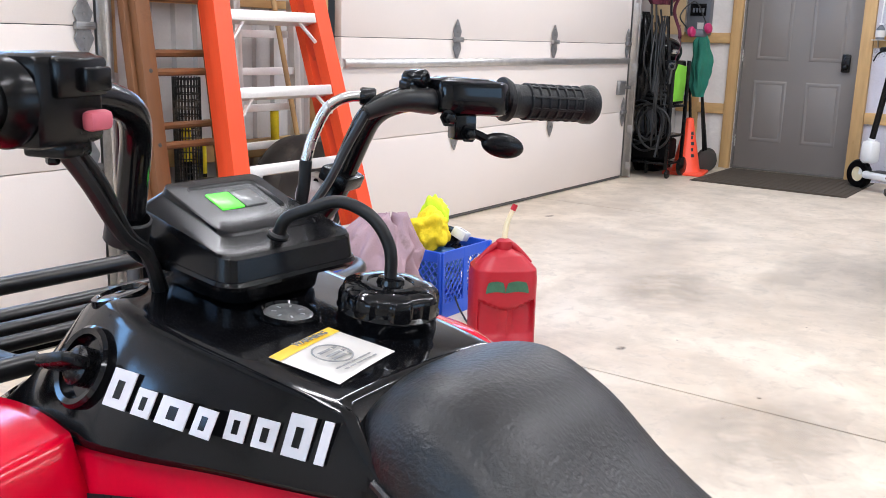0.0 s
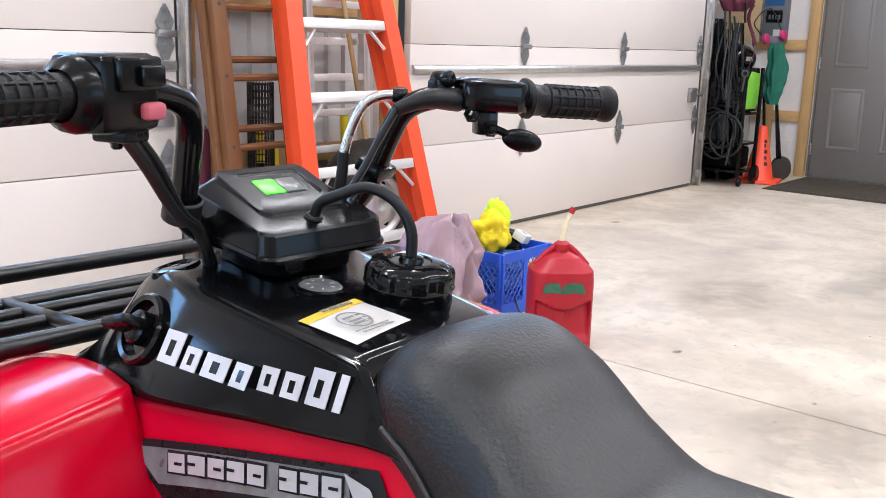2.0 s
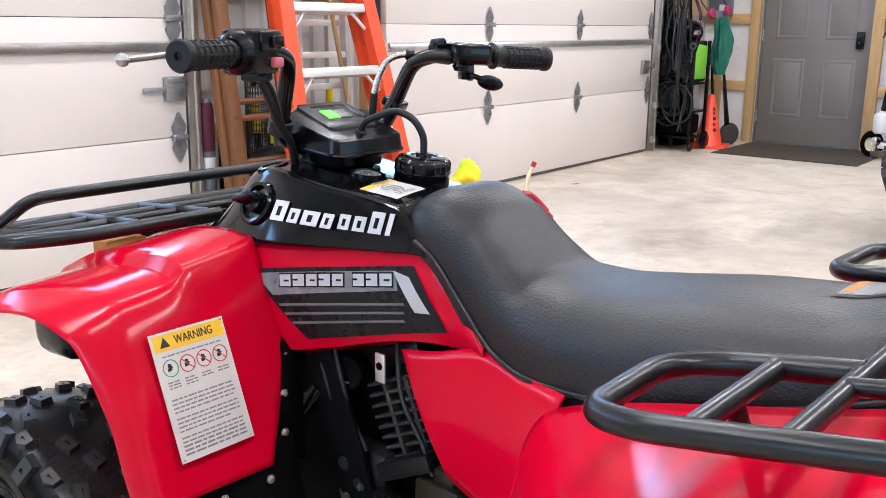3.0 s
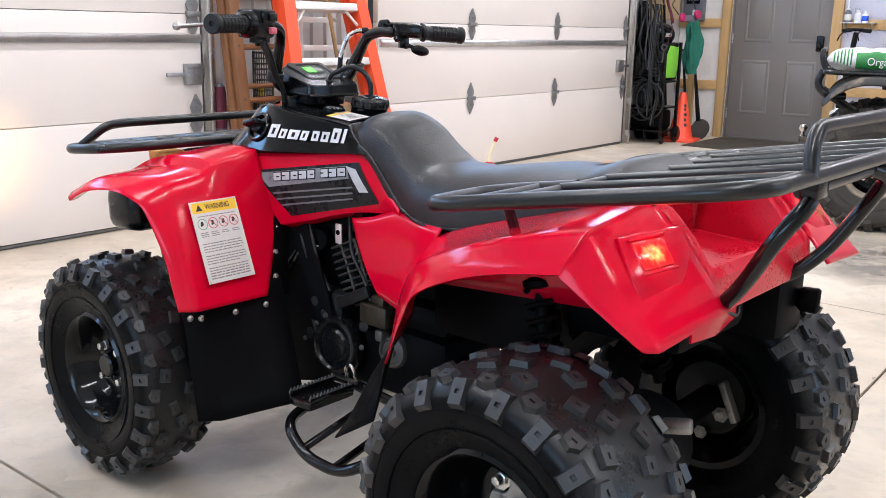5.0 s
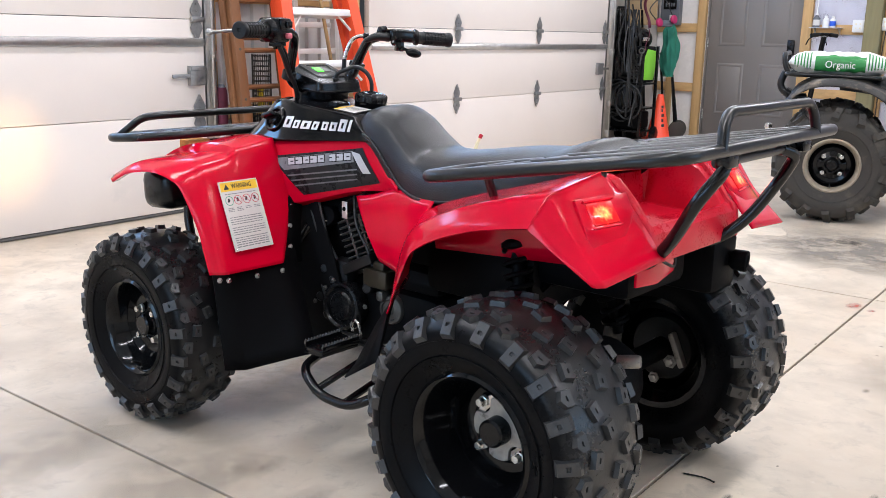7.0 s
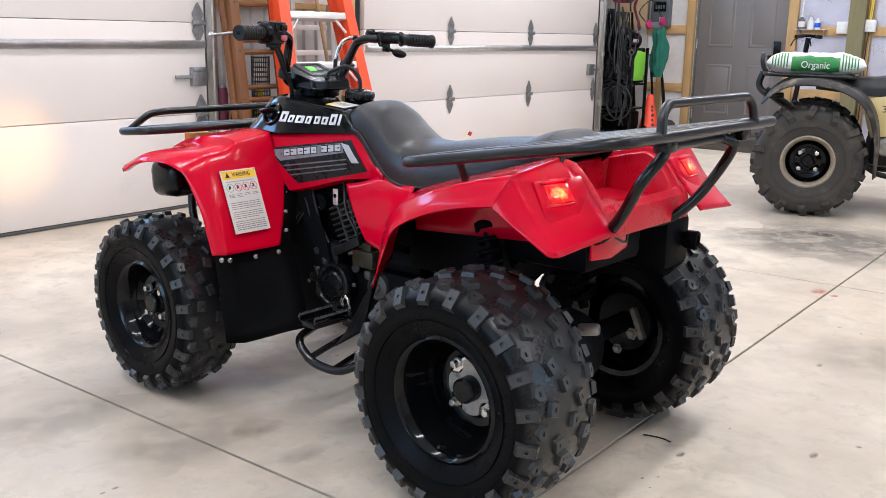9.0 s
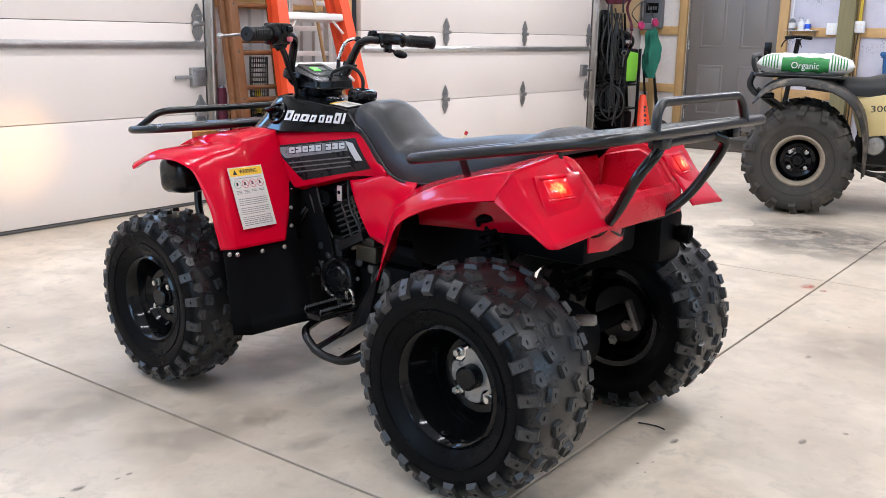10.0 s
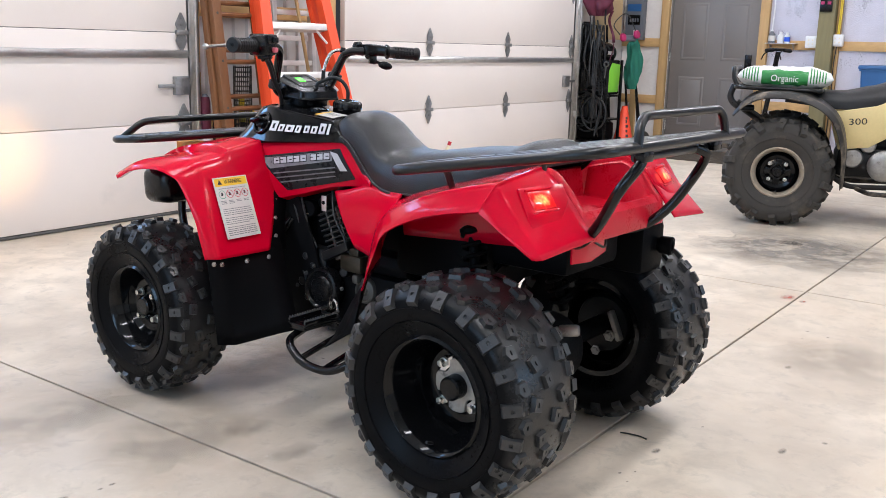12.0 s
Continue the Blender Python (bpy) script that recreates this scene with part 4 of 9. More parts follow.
# lip, crest and inner edge of the front mudguard, from its front tip back and down
FRONT = [(-0.488, 1.187, 0.652, -0.474, 1.205, 0.668, -0.173, 1.241, 0.686),
         (-0.489, 1.108, 0.684, -0.458, 1.108, 0.711, -0.168, 1.137, 0.729),
         (-0.480, 1.014, 0.696, -0.417, 0.997, 0.722, -0.160, 1.035, 0.748),
         (-0.470, 0.950, 0.682, -0.411, 0.931, 0.718, -0.161, 0.957, 0.748),
         (-0.462, 0.920, 0.658, -0.413, 0.898, 0.692, -0.165, 0.915, 0.732),
         (-0.450, 0.876, 0.568, -0.420, 0.852, 0.593, -0.152, 0.874, 0.618),
         (-0.447, 0.859, 0.512, -0.422, 0.829, 0.525, -0.196, 0.836, 0.528),
         (-0.444, 0.842, 0.455, -0.424, 0.806, 0.456, -0.240, 0.802, 0.456)]
REAR = [(-0.317, 0.359, 0.428, -0.299, 0.369, 0.444, -0.179, 0.423, 0.477),
         (-0.378, 0.261, 0.548, -0.352, 0.287, 0.594, -0.168, 0.403, 0.609),
         (-0.411, 0.192, 0.620, -0.385, 0.208, 0.665, -0.175, 0.316, 0.670),
         (-0.435, 0.054, 0.678, -0.411, 0.065, 0.726, -0.200, 0.047, 0.750),
         (-0.440, -0.083, 0.706, -0.410, -0.102, 0.768, -0.200, -0.095, 0.790),
         (-0.440, -0.103, 0.703, -0.408, -0.124, 0.761, -0.200, -0.115, 0.784),
         (-0.434, -0.152, 0.672, -0.405, -0.172, 0.697, -0.205, -0.170, 0.735),
         (-0.416, -0.222, 0.622, -0.409, -0.246, 0.625, -0.206, -0.252, 0.640)]
for side in (False, True):
    part("front_fender", fender(FRONT, 7, 40, side, step=0.018), M["red"], ATV, "glossy red moulded front mudguard", thick=0.004, sharp=32, inner=(0.33 if side else -0.33, 1.12, 0.45))
    part("rear_fender", fender(REAR, 7, 22, side), M["red"], ATV, "glossy red moulded rear mudguard", thick=0.004, sharp=32, inner=(0.28 if side else -0.28, 0.05, 0.45))

WAIST = [(0.339, 0.199), (0.432, 0.160), (0.513, 0.119), (0.587, 0.101), (0.653, 0.108), (0.729, 0.122), (0.831, 0.143), (0.886, 0.157), (0.931, 0.167), (1.044, 0.169), (1.211, 0.162)]


def cowl_top(y):
    return curve_keys([(0.508, 0.684), (0.541, 0.715), (0.587, 0.756), (0.630, 0.786), (0.822, 0.765), (0.940, 0.753)], y)


def cowl_low(y):
    return curve_keys([(0.508, 0.660), (0.577, 0.649), (0.667, 0.636), (0.802, 0.599), (0.875, 0.584), (0.939, 0.609)], y)


def waist(y):
    return curve_keys(WAIST, y)


def side_cowl(right):
    """Red flank under the tank cover, from the front mudguard to the seat's front."""
    bm = B()
    sg = 1 if right else -1

    def f(a, b):
        y = 0.508 + (0.94 - 0.508) * a
        top, low = cowl_top(y), cowl_low(y)
        z = low + (top - low) * b
        x = waist(y) + 0.012 * math.sin(math.pi * b) - 0.010 * b
        if b < 0.06:
            x -= 0.02 * (1 - b / 0.06)
        return Vector((sg * x, y, z))
    return surf(bm, 44, 16, f)


def rear_cover(right):
    """Red triangular cover between the flank and the rear mudguard, below the seat."""
    bm = B()
    sg = 1 if right else -1

    def f(a, b):
        top = smooth_path([(0.114, 0.663, 0.635), (0.115, 0.597, 0.648), (0.120, 0.513, 0.672), (0.142, 0.429, 0.664), (0.170, 0.355, 0.668)], 6)
        low = smooth_path([(0.149, 0.551, 0.494), (0.151, 0.544, 0.490), (0.157, 0.521, 0.486), (0.170, 0.479, 0.482), (0.188, 0.424, 0.476)], 6)
        i = min(len(top) - 1, round(a * (len(top) - 1)))
        p = low[i].lerp(top[i], b)
        return Vector((sg * (p.x + 0.008 * math.sin(math.pi * b)), p.y, p.z))
    return surf(bm, 25, 14, f)


for side in (False, True):
    part("side_cowl", side_cowl(side), M["red"], ATV, "glossy red side cowl", thick=0.004, inner=(0, 0.85, 0.68))
    part("side_cover", rear_cover(side), M["red"], ATV, "glossy red cover below the seat", thick=0.004, inner=(0, 0.5, 0.55))


def tail_tray():
    """Sunken red tray between the rear mudguards: stepped rim, steep walls, back ledge and rear face."""
    bm = B()

    def row(y, top, floor, k=1.0):
        half = ((0.206, top - 0.006), (0.188, top), (0.182, top - 0.001), (0.179, top - 0.011), (0.166, top - 0.012), (0.161, top - 0.015), (0.146, floor + 0.002), (0.142, floor))
        half = [(x, max(z, floor)) for x, z in half]
        prof = [(-x, z) for x, z in half] + [(x, z) for x, z in half[::-1]]
        return [bm.verts.new((x * k, y, z)) for x, z in prof]
    stations = ((0.004, 0.758, 0.752), (-0.002, 0.760, 0.748), (-0.014, 0.764, 0.676), (-0.07, 0.778, 0.672), (-0.112, 0.786, 0.670), (-0.134, 0.778, 0.670), (-0.166, 0.745, 0.672), (-0.184, 0.720, 0.676), (-0.194, 0.706, 0.690),
                (-0.204, 0.698, 0.691), (-0.208, 0.694, 0.684), (-0.214, 0.682, 0.677), (-0.219, 0.634, 0.630), (-0.217, 0.622, 0.619), (-0.195, 0.616, 0.613))
    rows = [row(*r) for r in stations]
    for a, b in zip(rows, rows[1:]):
        for i in range(len(a) - 1):
            bm.faces.new((a[i], a[i + 1], b[i + 1], b[i]))
    return bm


tray = part("tail_tray", tail_tray(), M["red_worn"], ATV, "scuffed red storage tray behind the seat", thick=0.004, sharp=25, inner=(0, -0.05, 0.3))
bm = B()
plate(bm, [(-0.188, 0.648), (-0.020, 0.630), (-0.030, 0.575), (-0.10, 0.560), (-0.188, 0.568)], 0.006, Matrix(((1, 0, 0, 0), (0, 0, 1, -0.186), (0, 1, 0, 0), (0, 0, 0, 1))), 0.002)
part("tail_skirt", bm, M["red"], ATV, "red skirt below the tail")
bm = tube(B(), smooth_path([(-0.150, -0.206, 0.628), (-0.120, -0.215, 0.610), (-0.085, -0.212, 0.600), (-0.075, -0.206, 0.620), (-0.110, -0.205, 0.634)], 6), 0.003, 8)
part("lamp_wire", bm, M["cable"], ATV, "black lamp wire looped under the tail")
for sg in (-1, 1):
    # inner skirt of the mudguard, hanging beside the frame
    bm = B()
    surf(bm, 14, 5, lambda a, b: Vector((sg * (0.196 - 0.022 * b), 0.34 - 0.46 * a, (0.655 + 0.09 * a) * (1 - b) + (0.560 + 0.030 * a) * b)))
    part("inner_skirt", bm, M["red"], ATV, "red inner skirt of the rear mudguard", thick=0.004)
bm = B()
box(bm, -0.130, 0.130, -0.140, 0.10, 0.515, 0.622, 0.02)
box(bm, -0.150, 0.150, 0.08, 0.40, 0.440, 0.600, 0.03)
part("under_tray", bm, M["black_matte"], ATV, "black moulded tray under the tail")


def tail_lamp(sg):
    """Lit tail lamp sunk in the sloping rear face."""
    n = Vector((sg * 0.112, -0.80, 0.60)).normalized()
    m = aim((sg * 0.300, -0.164, 0.727), n)
    bm = B()
    box(bm, -0.037, 0.037, -0.023, 0.023, -0.012, 0.008, 0.005, m)
    lens = part("tail_lamp", bm, M["lens_red"], ATV, "lit red tail lamp lens")
    bm = B()
    face = [(0.095, 0.036), (-0.056, 0.036), (-0.072, -0.070), (0.030, -0.058), (0.088, -0.010)]
    plate(bm, [(-sg * x, y) for x, y in face][::-sg], 0.014, m @ pose(0, 0, -0.010), 0.0035, 2)
    part("lamp_panel", bm, M["red"], lens, "raised red panel round the lamp")
    for y0, y1, h in ((0.024, 0.029, 0.010), (-0.029, -0.024, 0.006)):
        bm = B()
        box(bm, -0.043, 0.043, y0, y1, -0.012, h, 0.002, m)
        part("lamp_ledge", bm, M["red"], lens, "red ledge along the lamp")
    data = bpy.data.lights.new("tail_lamp_light", "POINT")
    data.energy, data.color, data.shadow_soft_size = 0.08, (1, 0.12, 0.05), 0.02
    lo = new("tail_lamp_light", data)
    lo.location = m @ Vector((0, 0, 0.03))


tail_lamp(-1)
tail_lamp(1)

# ---- tank cover ----
TOPW = [(0.652, 0.088), (0.727, 0.098), (0.773, 0.103), (0.864, 0.110), (0.909, 0.112), (0.952, 0.107), (0.978, 0.102), (0.995, 0.099), (1.037, 0.091), (1.079, 0.085)]
TOPZ = [(0.652, 0.833), (0.727, 0.844), (0.773, 0.849), (0.864, 0.859), (0.909, 0.864), (0.952, 0.868), (0.978, 0.864), (0.995, 0.858), (1.037, 0.822), (1.079, 0.773)]
BOTW = [(0.654, 0.109), (0.729, 0.125), (0.776, 0.134), (0.869, 0.157), (0.913, 0.163), (0.957, 0.163), (0.983, 0.163), (1.001, 0.163), (1.043, 0.159), (1.085, 0.147)]
BOTZ = [(0.654, 0.775), (0.729, 0.770), (0.776, 0.767), (0.869, 0.761), (0.913, 0.758), (0.957, 0.756), (0.983, 0.754), (1.001, 0.754), (1.043, 0.752), (1.085, 0.750)]


def tank_back(frac):
    """The cover's back edge leans: it lies farther back at the foot of the flank."""
    return 0.684 - 0.072 * frac


def tank_point(a, b):
    """a: back to front; b: around from the left foot over the top to the right foot."""
    s = -1 if b < 0.5 else 1
    c = abs(b - 0.5) * 2      # 0 at the crown, 1 at the foot
    frac = max(0.0, (c - 0.47) / 0.53)
    y0 = tank_back(frac)
    y = y0 + (1.082 - y0) * a
    w, zt, bw, zb = curve_keys(TOPW, y), curve_keys(TOPZ, y), curve_keys(BOTW, y), curve_keys(BOTZ, y)
    if c < 0.47:
        t = c / 0.47
        x, z = w * 0.955 * t, zt - 0.004 * t * t
    elif c < 0.53:
        t = (c - 0.47) / 0.06
        p0, p1, p2 = Vector((w * 0.955, zt - 0.004)), Vector((w * 1.015, zt - 0.0055)), Vector((w + (bw - w) * 0.08, zt - (zt - zb) * 0.09))
        x, z = (1 - t) ** 2 * p0 + 2 * t * (1 - t) * p1 + t * t * p2
    else:
        t = (c - 0.53) / 0.47
        x, z = w + (bw - w) * (0.08 + 0.92 * t), zt - (zt - zb) * (0.09 + 0.91 * t)
        x += 0.003 * math.sin(math.pi * t)
    return Vector((s * x, y, z))


bm = surf(B(), 30, 69, tank_point)
tank = part("tank_cover", bm, M["black_gloss"], ATV, "gloss black fuel tank cover", thick=0.004, sharp=50, inner=(0, 0.86, 0.76))
# back wall of the cover, hidden under the seat's nose
bm = B()
back = [tank_point(0, j / 68) for j in range(69)]
bm.faces.new([bm.verts.new(p) for p in back])
part("tank_back", bm, M["black_gloss"], tank)


def side_frame(y, t, right=False, out=0.0):
    """Pose on the tank cover's flank: x backward along it (reading direction on the left side), y up the flank, z outward."""
    c = 0.53 + 0.47 * (0.08 + 0.84 * t) / 0.92
    y0 = tank_back((c - 0.47) / 0.53)
    a = (y - y0) / (1.082 - y0)
    b = 0.5 - c / 2
    p = tank_point(a, b)
    dy = (tank_point(a - 0.02, b) - p).normalized()
    up = (tank_point(a, b + 0.01) - p).normalized()
    n = dy.cross(up).normalized()
    up = n.cross(dy)
    m = Matrix((dy, up, n)).transposed().to_4x4()
    m.translation = p + n * out
    return m


def blocks(m, widths, h, gap, mat, parent, name, label, slant=0.12, depth=0.0012):
    """A row of plain letter-sized blocks standing for a maker's mark; heights vary between capital and small."""
    x = 0.0
    for k, (w, hh) in enumerate(widths):
        H_ = hh * h
        bm = B()
        out = [(x, 0), (x + w, 0), (x + w, H_), (x, H_)]
        plate(bm, [(px_ + slant * py_, py_) for px_, py_ in out], depth, m)
        blk = part(name, bm, mat, parent, label)
        if w > 0.012:
            # a dark notch set in the block
            n0, n1, z0, z1 = x + 0.34 * w, x + 0.64 * w, H_ * 0.24, H_ * 0.72
            bm = plate(B(), [(px_ + slant * py_, py_) for px_, py_ in ((n0, z0), (n1, z0), (n1, z1), (n0, z1))], 0.0004, m @ pose(0, 0, depth))
            part("notch", bm, M["black_gloss"], blk)
        x += w + gap


SM = 0.70
MARK = [(0.027, 1.0), (0.0205, SM), (0.032, SM), (0.0205, SM), (0.019, SM), (0.0205, SM), (0.022, 1.0), (0.008, 1.0)]
# the flank bends a little, so the mark is laid in two flat runs
blocks(side_frame(0.903, 0.60, out=0.0015), MARK[:4], 0.0315, 0.0073, M["white_decal"], tank, "maker_mark", "white letter-sized block")
blocks(side_frame(0.778, 0.60, out=0.0015), MARK[4:], 0.0315, 0.0073, M["white_decal"], tank, "maker_mark", "white letter-sized block")

# key switch on the flank
km = side_frame(0.945, 0.40)
bm = lathe(B(), [(0.036, -0.004), (0.036, 0.004), (0.033, 0.007), (0.028, 0.006), (0.026, -0.004), (0.0, -0.004)], 28, km)
ks = part("key_switch", bm, M["black_gloss"], ATV, "round black switch in its recess")
bm = lathe(B(), [(0.017, -0.004), (0.017, 0.010), (0.0145, 0.012), (0.011, 0.014), (0.0, 0.014)], 20, km)
box(bm, -0.021, 0.021, -0.0055, 0.0055, 0.008, 0.036, 0.004, km @ pose(0, 0, 0, 0, 0, 20))
part("knob", bm, M["black_plastic"], ks)

# recess with a bolt at the front of the cover's top
for sg in (-1, 1):
    bm = B()
    m = pose(sg * 0.086, 0.969, 0.859, -10, sg * 10, 0)
    lathe(bm, [(0.026, -0.002), (0.025, 0.004), (0.020, 0.005), (0.016, -0.003), (0.0, -0.003)], 24, m)
    disc_bolt(bm, m @ pose(0, 0, -0.003), 0.007, 0.006)
    part("cover_lug", bm, M["black_gloss"], tank)


def top_frame(x, y, out=0.0, turn=0.0):
    z = curve_keys(TOPZ, y) - 0.004 * (x / 0.09) ** 2
    z2 = curve_keys(TOPZ, y + 0.02) - 0.004 * (x / 0.09) ** 2
    return pose(x, y, z + out, math.degrees(math.atan2(z2 - z, 0.02)), 0, turn)


# fuel gauge window
gm = top_frame(-0.013, 0.831, 0.0)
bm = lathe(B(), [(0.029, 0.0), (0.029, 0.003), (0.024, 0.0035), (0.022, 0.001)], 32, gm)
gg = part("fuel_gauge", bm, M["black_gloss"], ATV, "round fuel gauge in a black bezel")
bm = lathe(B(), [(0.0215, 0.0012), (0.0195, 0.0022), (0.0175, 0.0018), (0.0, 0.0018)], 28, gm)
part("dial", bm, M["gauge"], gg, "smoked grey gauge face")
for k in range(7):
    a = radians(-60 + 50 * k)
    bm = B()
    box(bm, -0.0022, 0.0022, -0.0008, 0.0008, 0.0022, 0.0026, 0.0, gm @ pose(0.0125 * math.cos(a), 0.0125 * math.sin(a), 0, 0, 0, math.degrees(a)))
    part("dial_mark", bm, M["silver_decal"], gg, "pale mark on the gauge")
# fuel cap with grip lobes and vent hose
cm = top_frame(0.046, 0.769, 0.010)
bm = B()
lathe(bm, [(0.044, -0.016), (0.043, 0.002), (0.045, 0.005), (0.041, 0.008)], 40, cm)


def cap_point(a, b):
    th = 2 * math.pi * a
    k = [(1.0, 0.004), (1.0, 0.017), (0.97, 0.0215), (0.90, 0.0245), (0.76, 0.0268), (0.60, 0.0278), (0.50, 0.0280), (0.47, 0.0265), (0.30, 0.0265), (0.27, 0.031), (0.19, 0.032), (0.0, 0.032)]
    i = min(len(k) - 1, round(b * (len(k) - 1)))
    lobe = max(0.0, min(1.0, 0.5 + 1.6 * math.sin(8 * th)))
    r = 0.0412 + 0.0030 * lobe * lobe * (3 - 2 * lobe) * min(1.0, max(0.0, (k[i][0] - 0.6) / 0.4))
    return cm @ Vector((r * k[i][0] * math.cos(th), r * k[i][0] * math.sin(th), k[i][1]))


surf(bm, 144, 12, cap_point, close_u=True)
cap = part("fuel_cap", bm, M["black_gloss"], ATV, "black screw fuel cap with grip lobes")
P0 = cm @ Vector((0, 0, 0.028))
hose = smooth_path([P0, P0 + Vector((0, 0.002, 0.030)), P0 + Vector((-0.006, 0.018, 0.055)), P0 + Vector((-0.018, 0.045, 0.066)), P0 + Vector((-0.032, 0.072, 0.056)), (0.006, 0.855, 0.932), (0.004, 0.862, 0.915)], 9)
part("vent_hose", tube(B(), hose, 0.0056, 16), M["hose"], cap, "black rubber vent hose arching to the instrument pod")

# worn warning label on the cover's top
def on_cover(x, y, out):
    """A point of the label, laid on the curved top of the cover."""
    p = lm @ Vector((x, y, 0))
    return Vector((p.x, p.y, curve_keys(TOPZ, p.y) - 0.004 * (p.x / (0.955 * curve_keys(TOPW, p.y))) ** 2 + out))


lm = top_frame(-0.042, 0.748, 0.0022, 8)
bm = B()
surf(bm, 10, 10, lambda a, b: on_cover(-0.038 + 0.076 * a, -0.034 + 0.068 * b, 0.0012))
lab = part("tank_label", bm, M["paper"], ATV, "worn white label with an orange strip and a faded ring")
bm = B()
surf(bm, 10, 4, lambda a, b: on_cover(-0.038 + 0.076 * a, 0.022 + 0.0115 * b, 0.0018))
part("label_strip", bm, M["yellow_ink"], lab, "orange strip with a printed heading")


def letters(text, size, m, mat, parent, name="lettering", depth=0.0004, width=None):
    """Built-in font turned into a mesh; x along the line from its middle."""
    cu = bpy.data.curves.new(name, "FONT")
    cu.body, cu.size, cu.align_x, cu.align_y, cu.extrude = text, size, "CENTER", "CENTER", depth
    cu.resolution_u = 3
    tmp = bpy.data.objects.new(name, cu)
    me = bpy.data.meshes.new_from_object(tmp)
    bpy.data.objects.remove(tmp)
    bpy.data.curves.remove(cu)
    if width:
        xs = [v.co.x for v in me.vertices]
        me.transform(Matrix.Diagonal((width / (max(xs) - min(xs)), 1, 1, 1)))
    me.transform(m)
    me.materials.clear()
    me.materials.append(mat)
    ob = new(name, me)
    ob.parent = parent
    return ob


def bars(m, x0, x1, y, h, rnd, bm, z=0.0):
    """One line of unreadable print as short bars."""
    x = x0
    while x < x1 - 0.002:
        w = min(rnd.uniform(2.2, 6.5) * h, x1 - x)
        plate(bm, [(x, y), (x + w, y), (x + w, y + h), (x, y + h)], 0.0003, m @ pose(0, 0, z))
        x += w + h * 0.9


def ring_mesh(m, r, w, n=28, z=0.0, slash=False):
    bm = B()
    lathe(bm, [(r - w, 0), (r - w, 0.0004), (r, 0.0004), (r, 0)], n, m @ pose(0, 0, z))
    if slash:
        box(bm, -r * 0.92, r * 0.92, -w * 0.45, w * 0.45, 0, 0.0006, 0, m @ pose(0, 0, z, 0, 0, -45))
    return bm


rnd = random.Random(5)
letters("WARNING", 0.0085, lm @ pose(0.006, 0.0277, 0.0016), M["grey_ink"], lab)
part("faded_ring", ring_mesh(lm @ pose(-0.004, -0.002, 0), 0.017, 0.0016, z=0.0009), M["grey_ink"], lab)
bm = B()
for y in (0.002, -0.006, -0.012):
    bars(lm, -0.014, 0.008, y, 0.003, rnd, bm, 0.0014)
for y in (-0.023, -0.028):
    bars(lm, -0.026 + 0.01 * rnd.random(), 0.02, y, 0.0016, rnd, bm, 0.0009)
part("label_print", bm, M["grey_ink"], lab)

# ---- flank decal with stripes ----
def flank(y, z, out=0.0):
    top, low = cowl_top(y), cowl_low(y)
    b = max(0, min(1, (z - low) / max(1e-4, top - low)))
    return Vector((-(waist(y) + 0.012 * math.sin(math.pi * b) - 0.010 * b) - out, y, z))


def flank_patch(corners, out, n=14, k=4):
    """A thin film following the flank; corners (y, z): top front, top back, low back, low front."""
    bm = B()
    (y0, z0), (y1, z1), (y2, z2), (y3, z3) = corners
    return surf(bm, n, k, lambda a, b: flank((y0 + (y1 - y0) * a) * (1 - b) + (y3 + (y2 - y3) * a) * b, (z0 + (z1 - z0) * a) * (1 - b) + (z3 + (z2 - z3) * a) * b, out))


dec = part("flank_decal", flank_patch([(0.929, 0.7166), (0.646, 0.7587), (0.582, 0.6765), (0.825, 0.6208)], 0.0025, 24, 10), M["dark_decal"], ATV, "charcoal and silver striped flank decal")
part("silver_band", flank_patch([(0.917, 0.7116), (0.674, 0.7486), (0.666, 0.7217), (0.882, 0.6826)], 0.0035, 18), M["band_decal"], dec, "grey band behind the model mark")
part("silver_edge", flank_patch([(0.678, 0.7481), (0.650, 0.7432), (0.611, 0.6974), (0.636, 0.6951)], 0.004, 8, 8), M["silver_decal"], dec)
for zz, y0 in ((0.6710, 0.872), (0.6584, 0.861), (0.6459, 0.848)):
    part("stripe", flank_patch([(y0, zz), (0.655, zz + 0.0350), (0.653, zz + 0.0315), (y0 - 0.003, zz - 0.0035)], 0.0040, 18, 2), M["grey_decal"], dec)
# model mark: plain blocks with a dark edge
y = 0.872
for w in (0.0190, 0.0200, 0.0190, 0.0200, 0.0190, 0.0100, 0.0190, 0.0190, 0.0200):
    if w > 0.015:
        zc = 0.7067 + (0.872 - y) * 0.150
        for grow, out_, mat_, nm_ in ((0.0022, 0.0046, "dark_decal", "mark_edge"), (0.0, 0.0054, "silver_decal", "mark_block")):
            bm = surf(B(), 4, 2, lambda a, b: flank(y + grow - (w + 2 * grow) * a - 0.003 * b, zc - 0.0085 - grow + (0.017 + 2 * grow) * (1 - b) + 0.142 * w * a, out_))
            part(nm_, bm, M[mat_], dec)
        open_to = 0.004 if round(y * 1000) % 2 else -0.004
        bm = surf(B(), 2, 2, lambda a, b: flank(y - 0.005 + open_to - (w - 0.010) * a, zc - 0.0014 + 0.0028 * (1 - b) + 0.142 * w * (0.3 + 0.4 * a), 0.0060))
        part("mark_slot", bm, M["dark_decal"], dec)
    y -= w + 0.0036

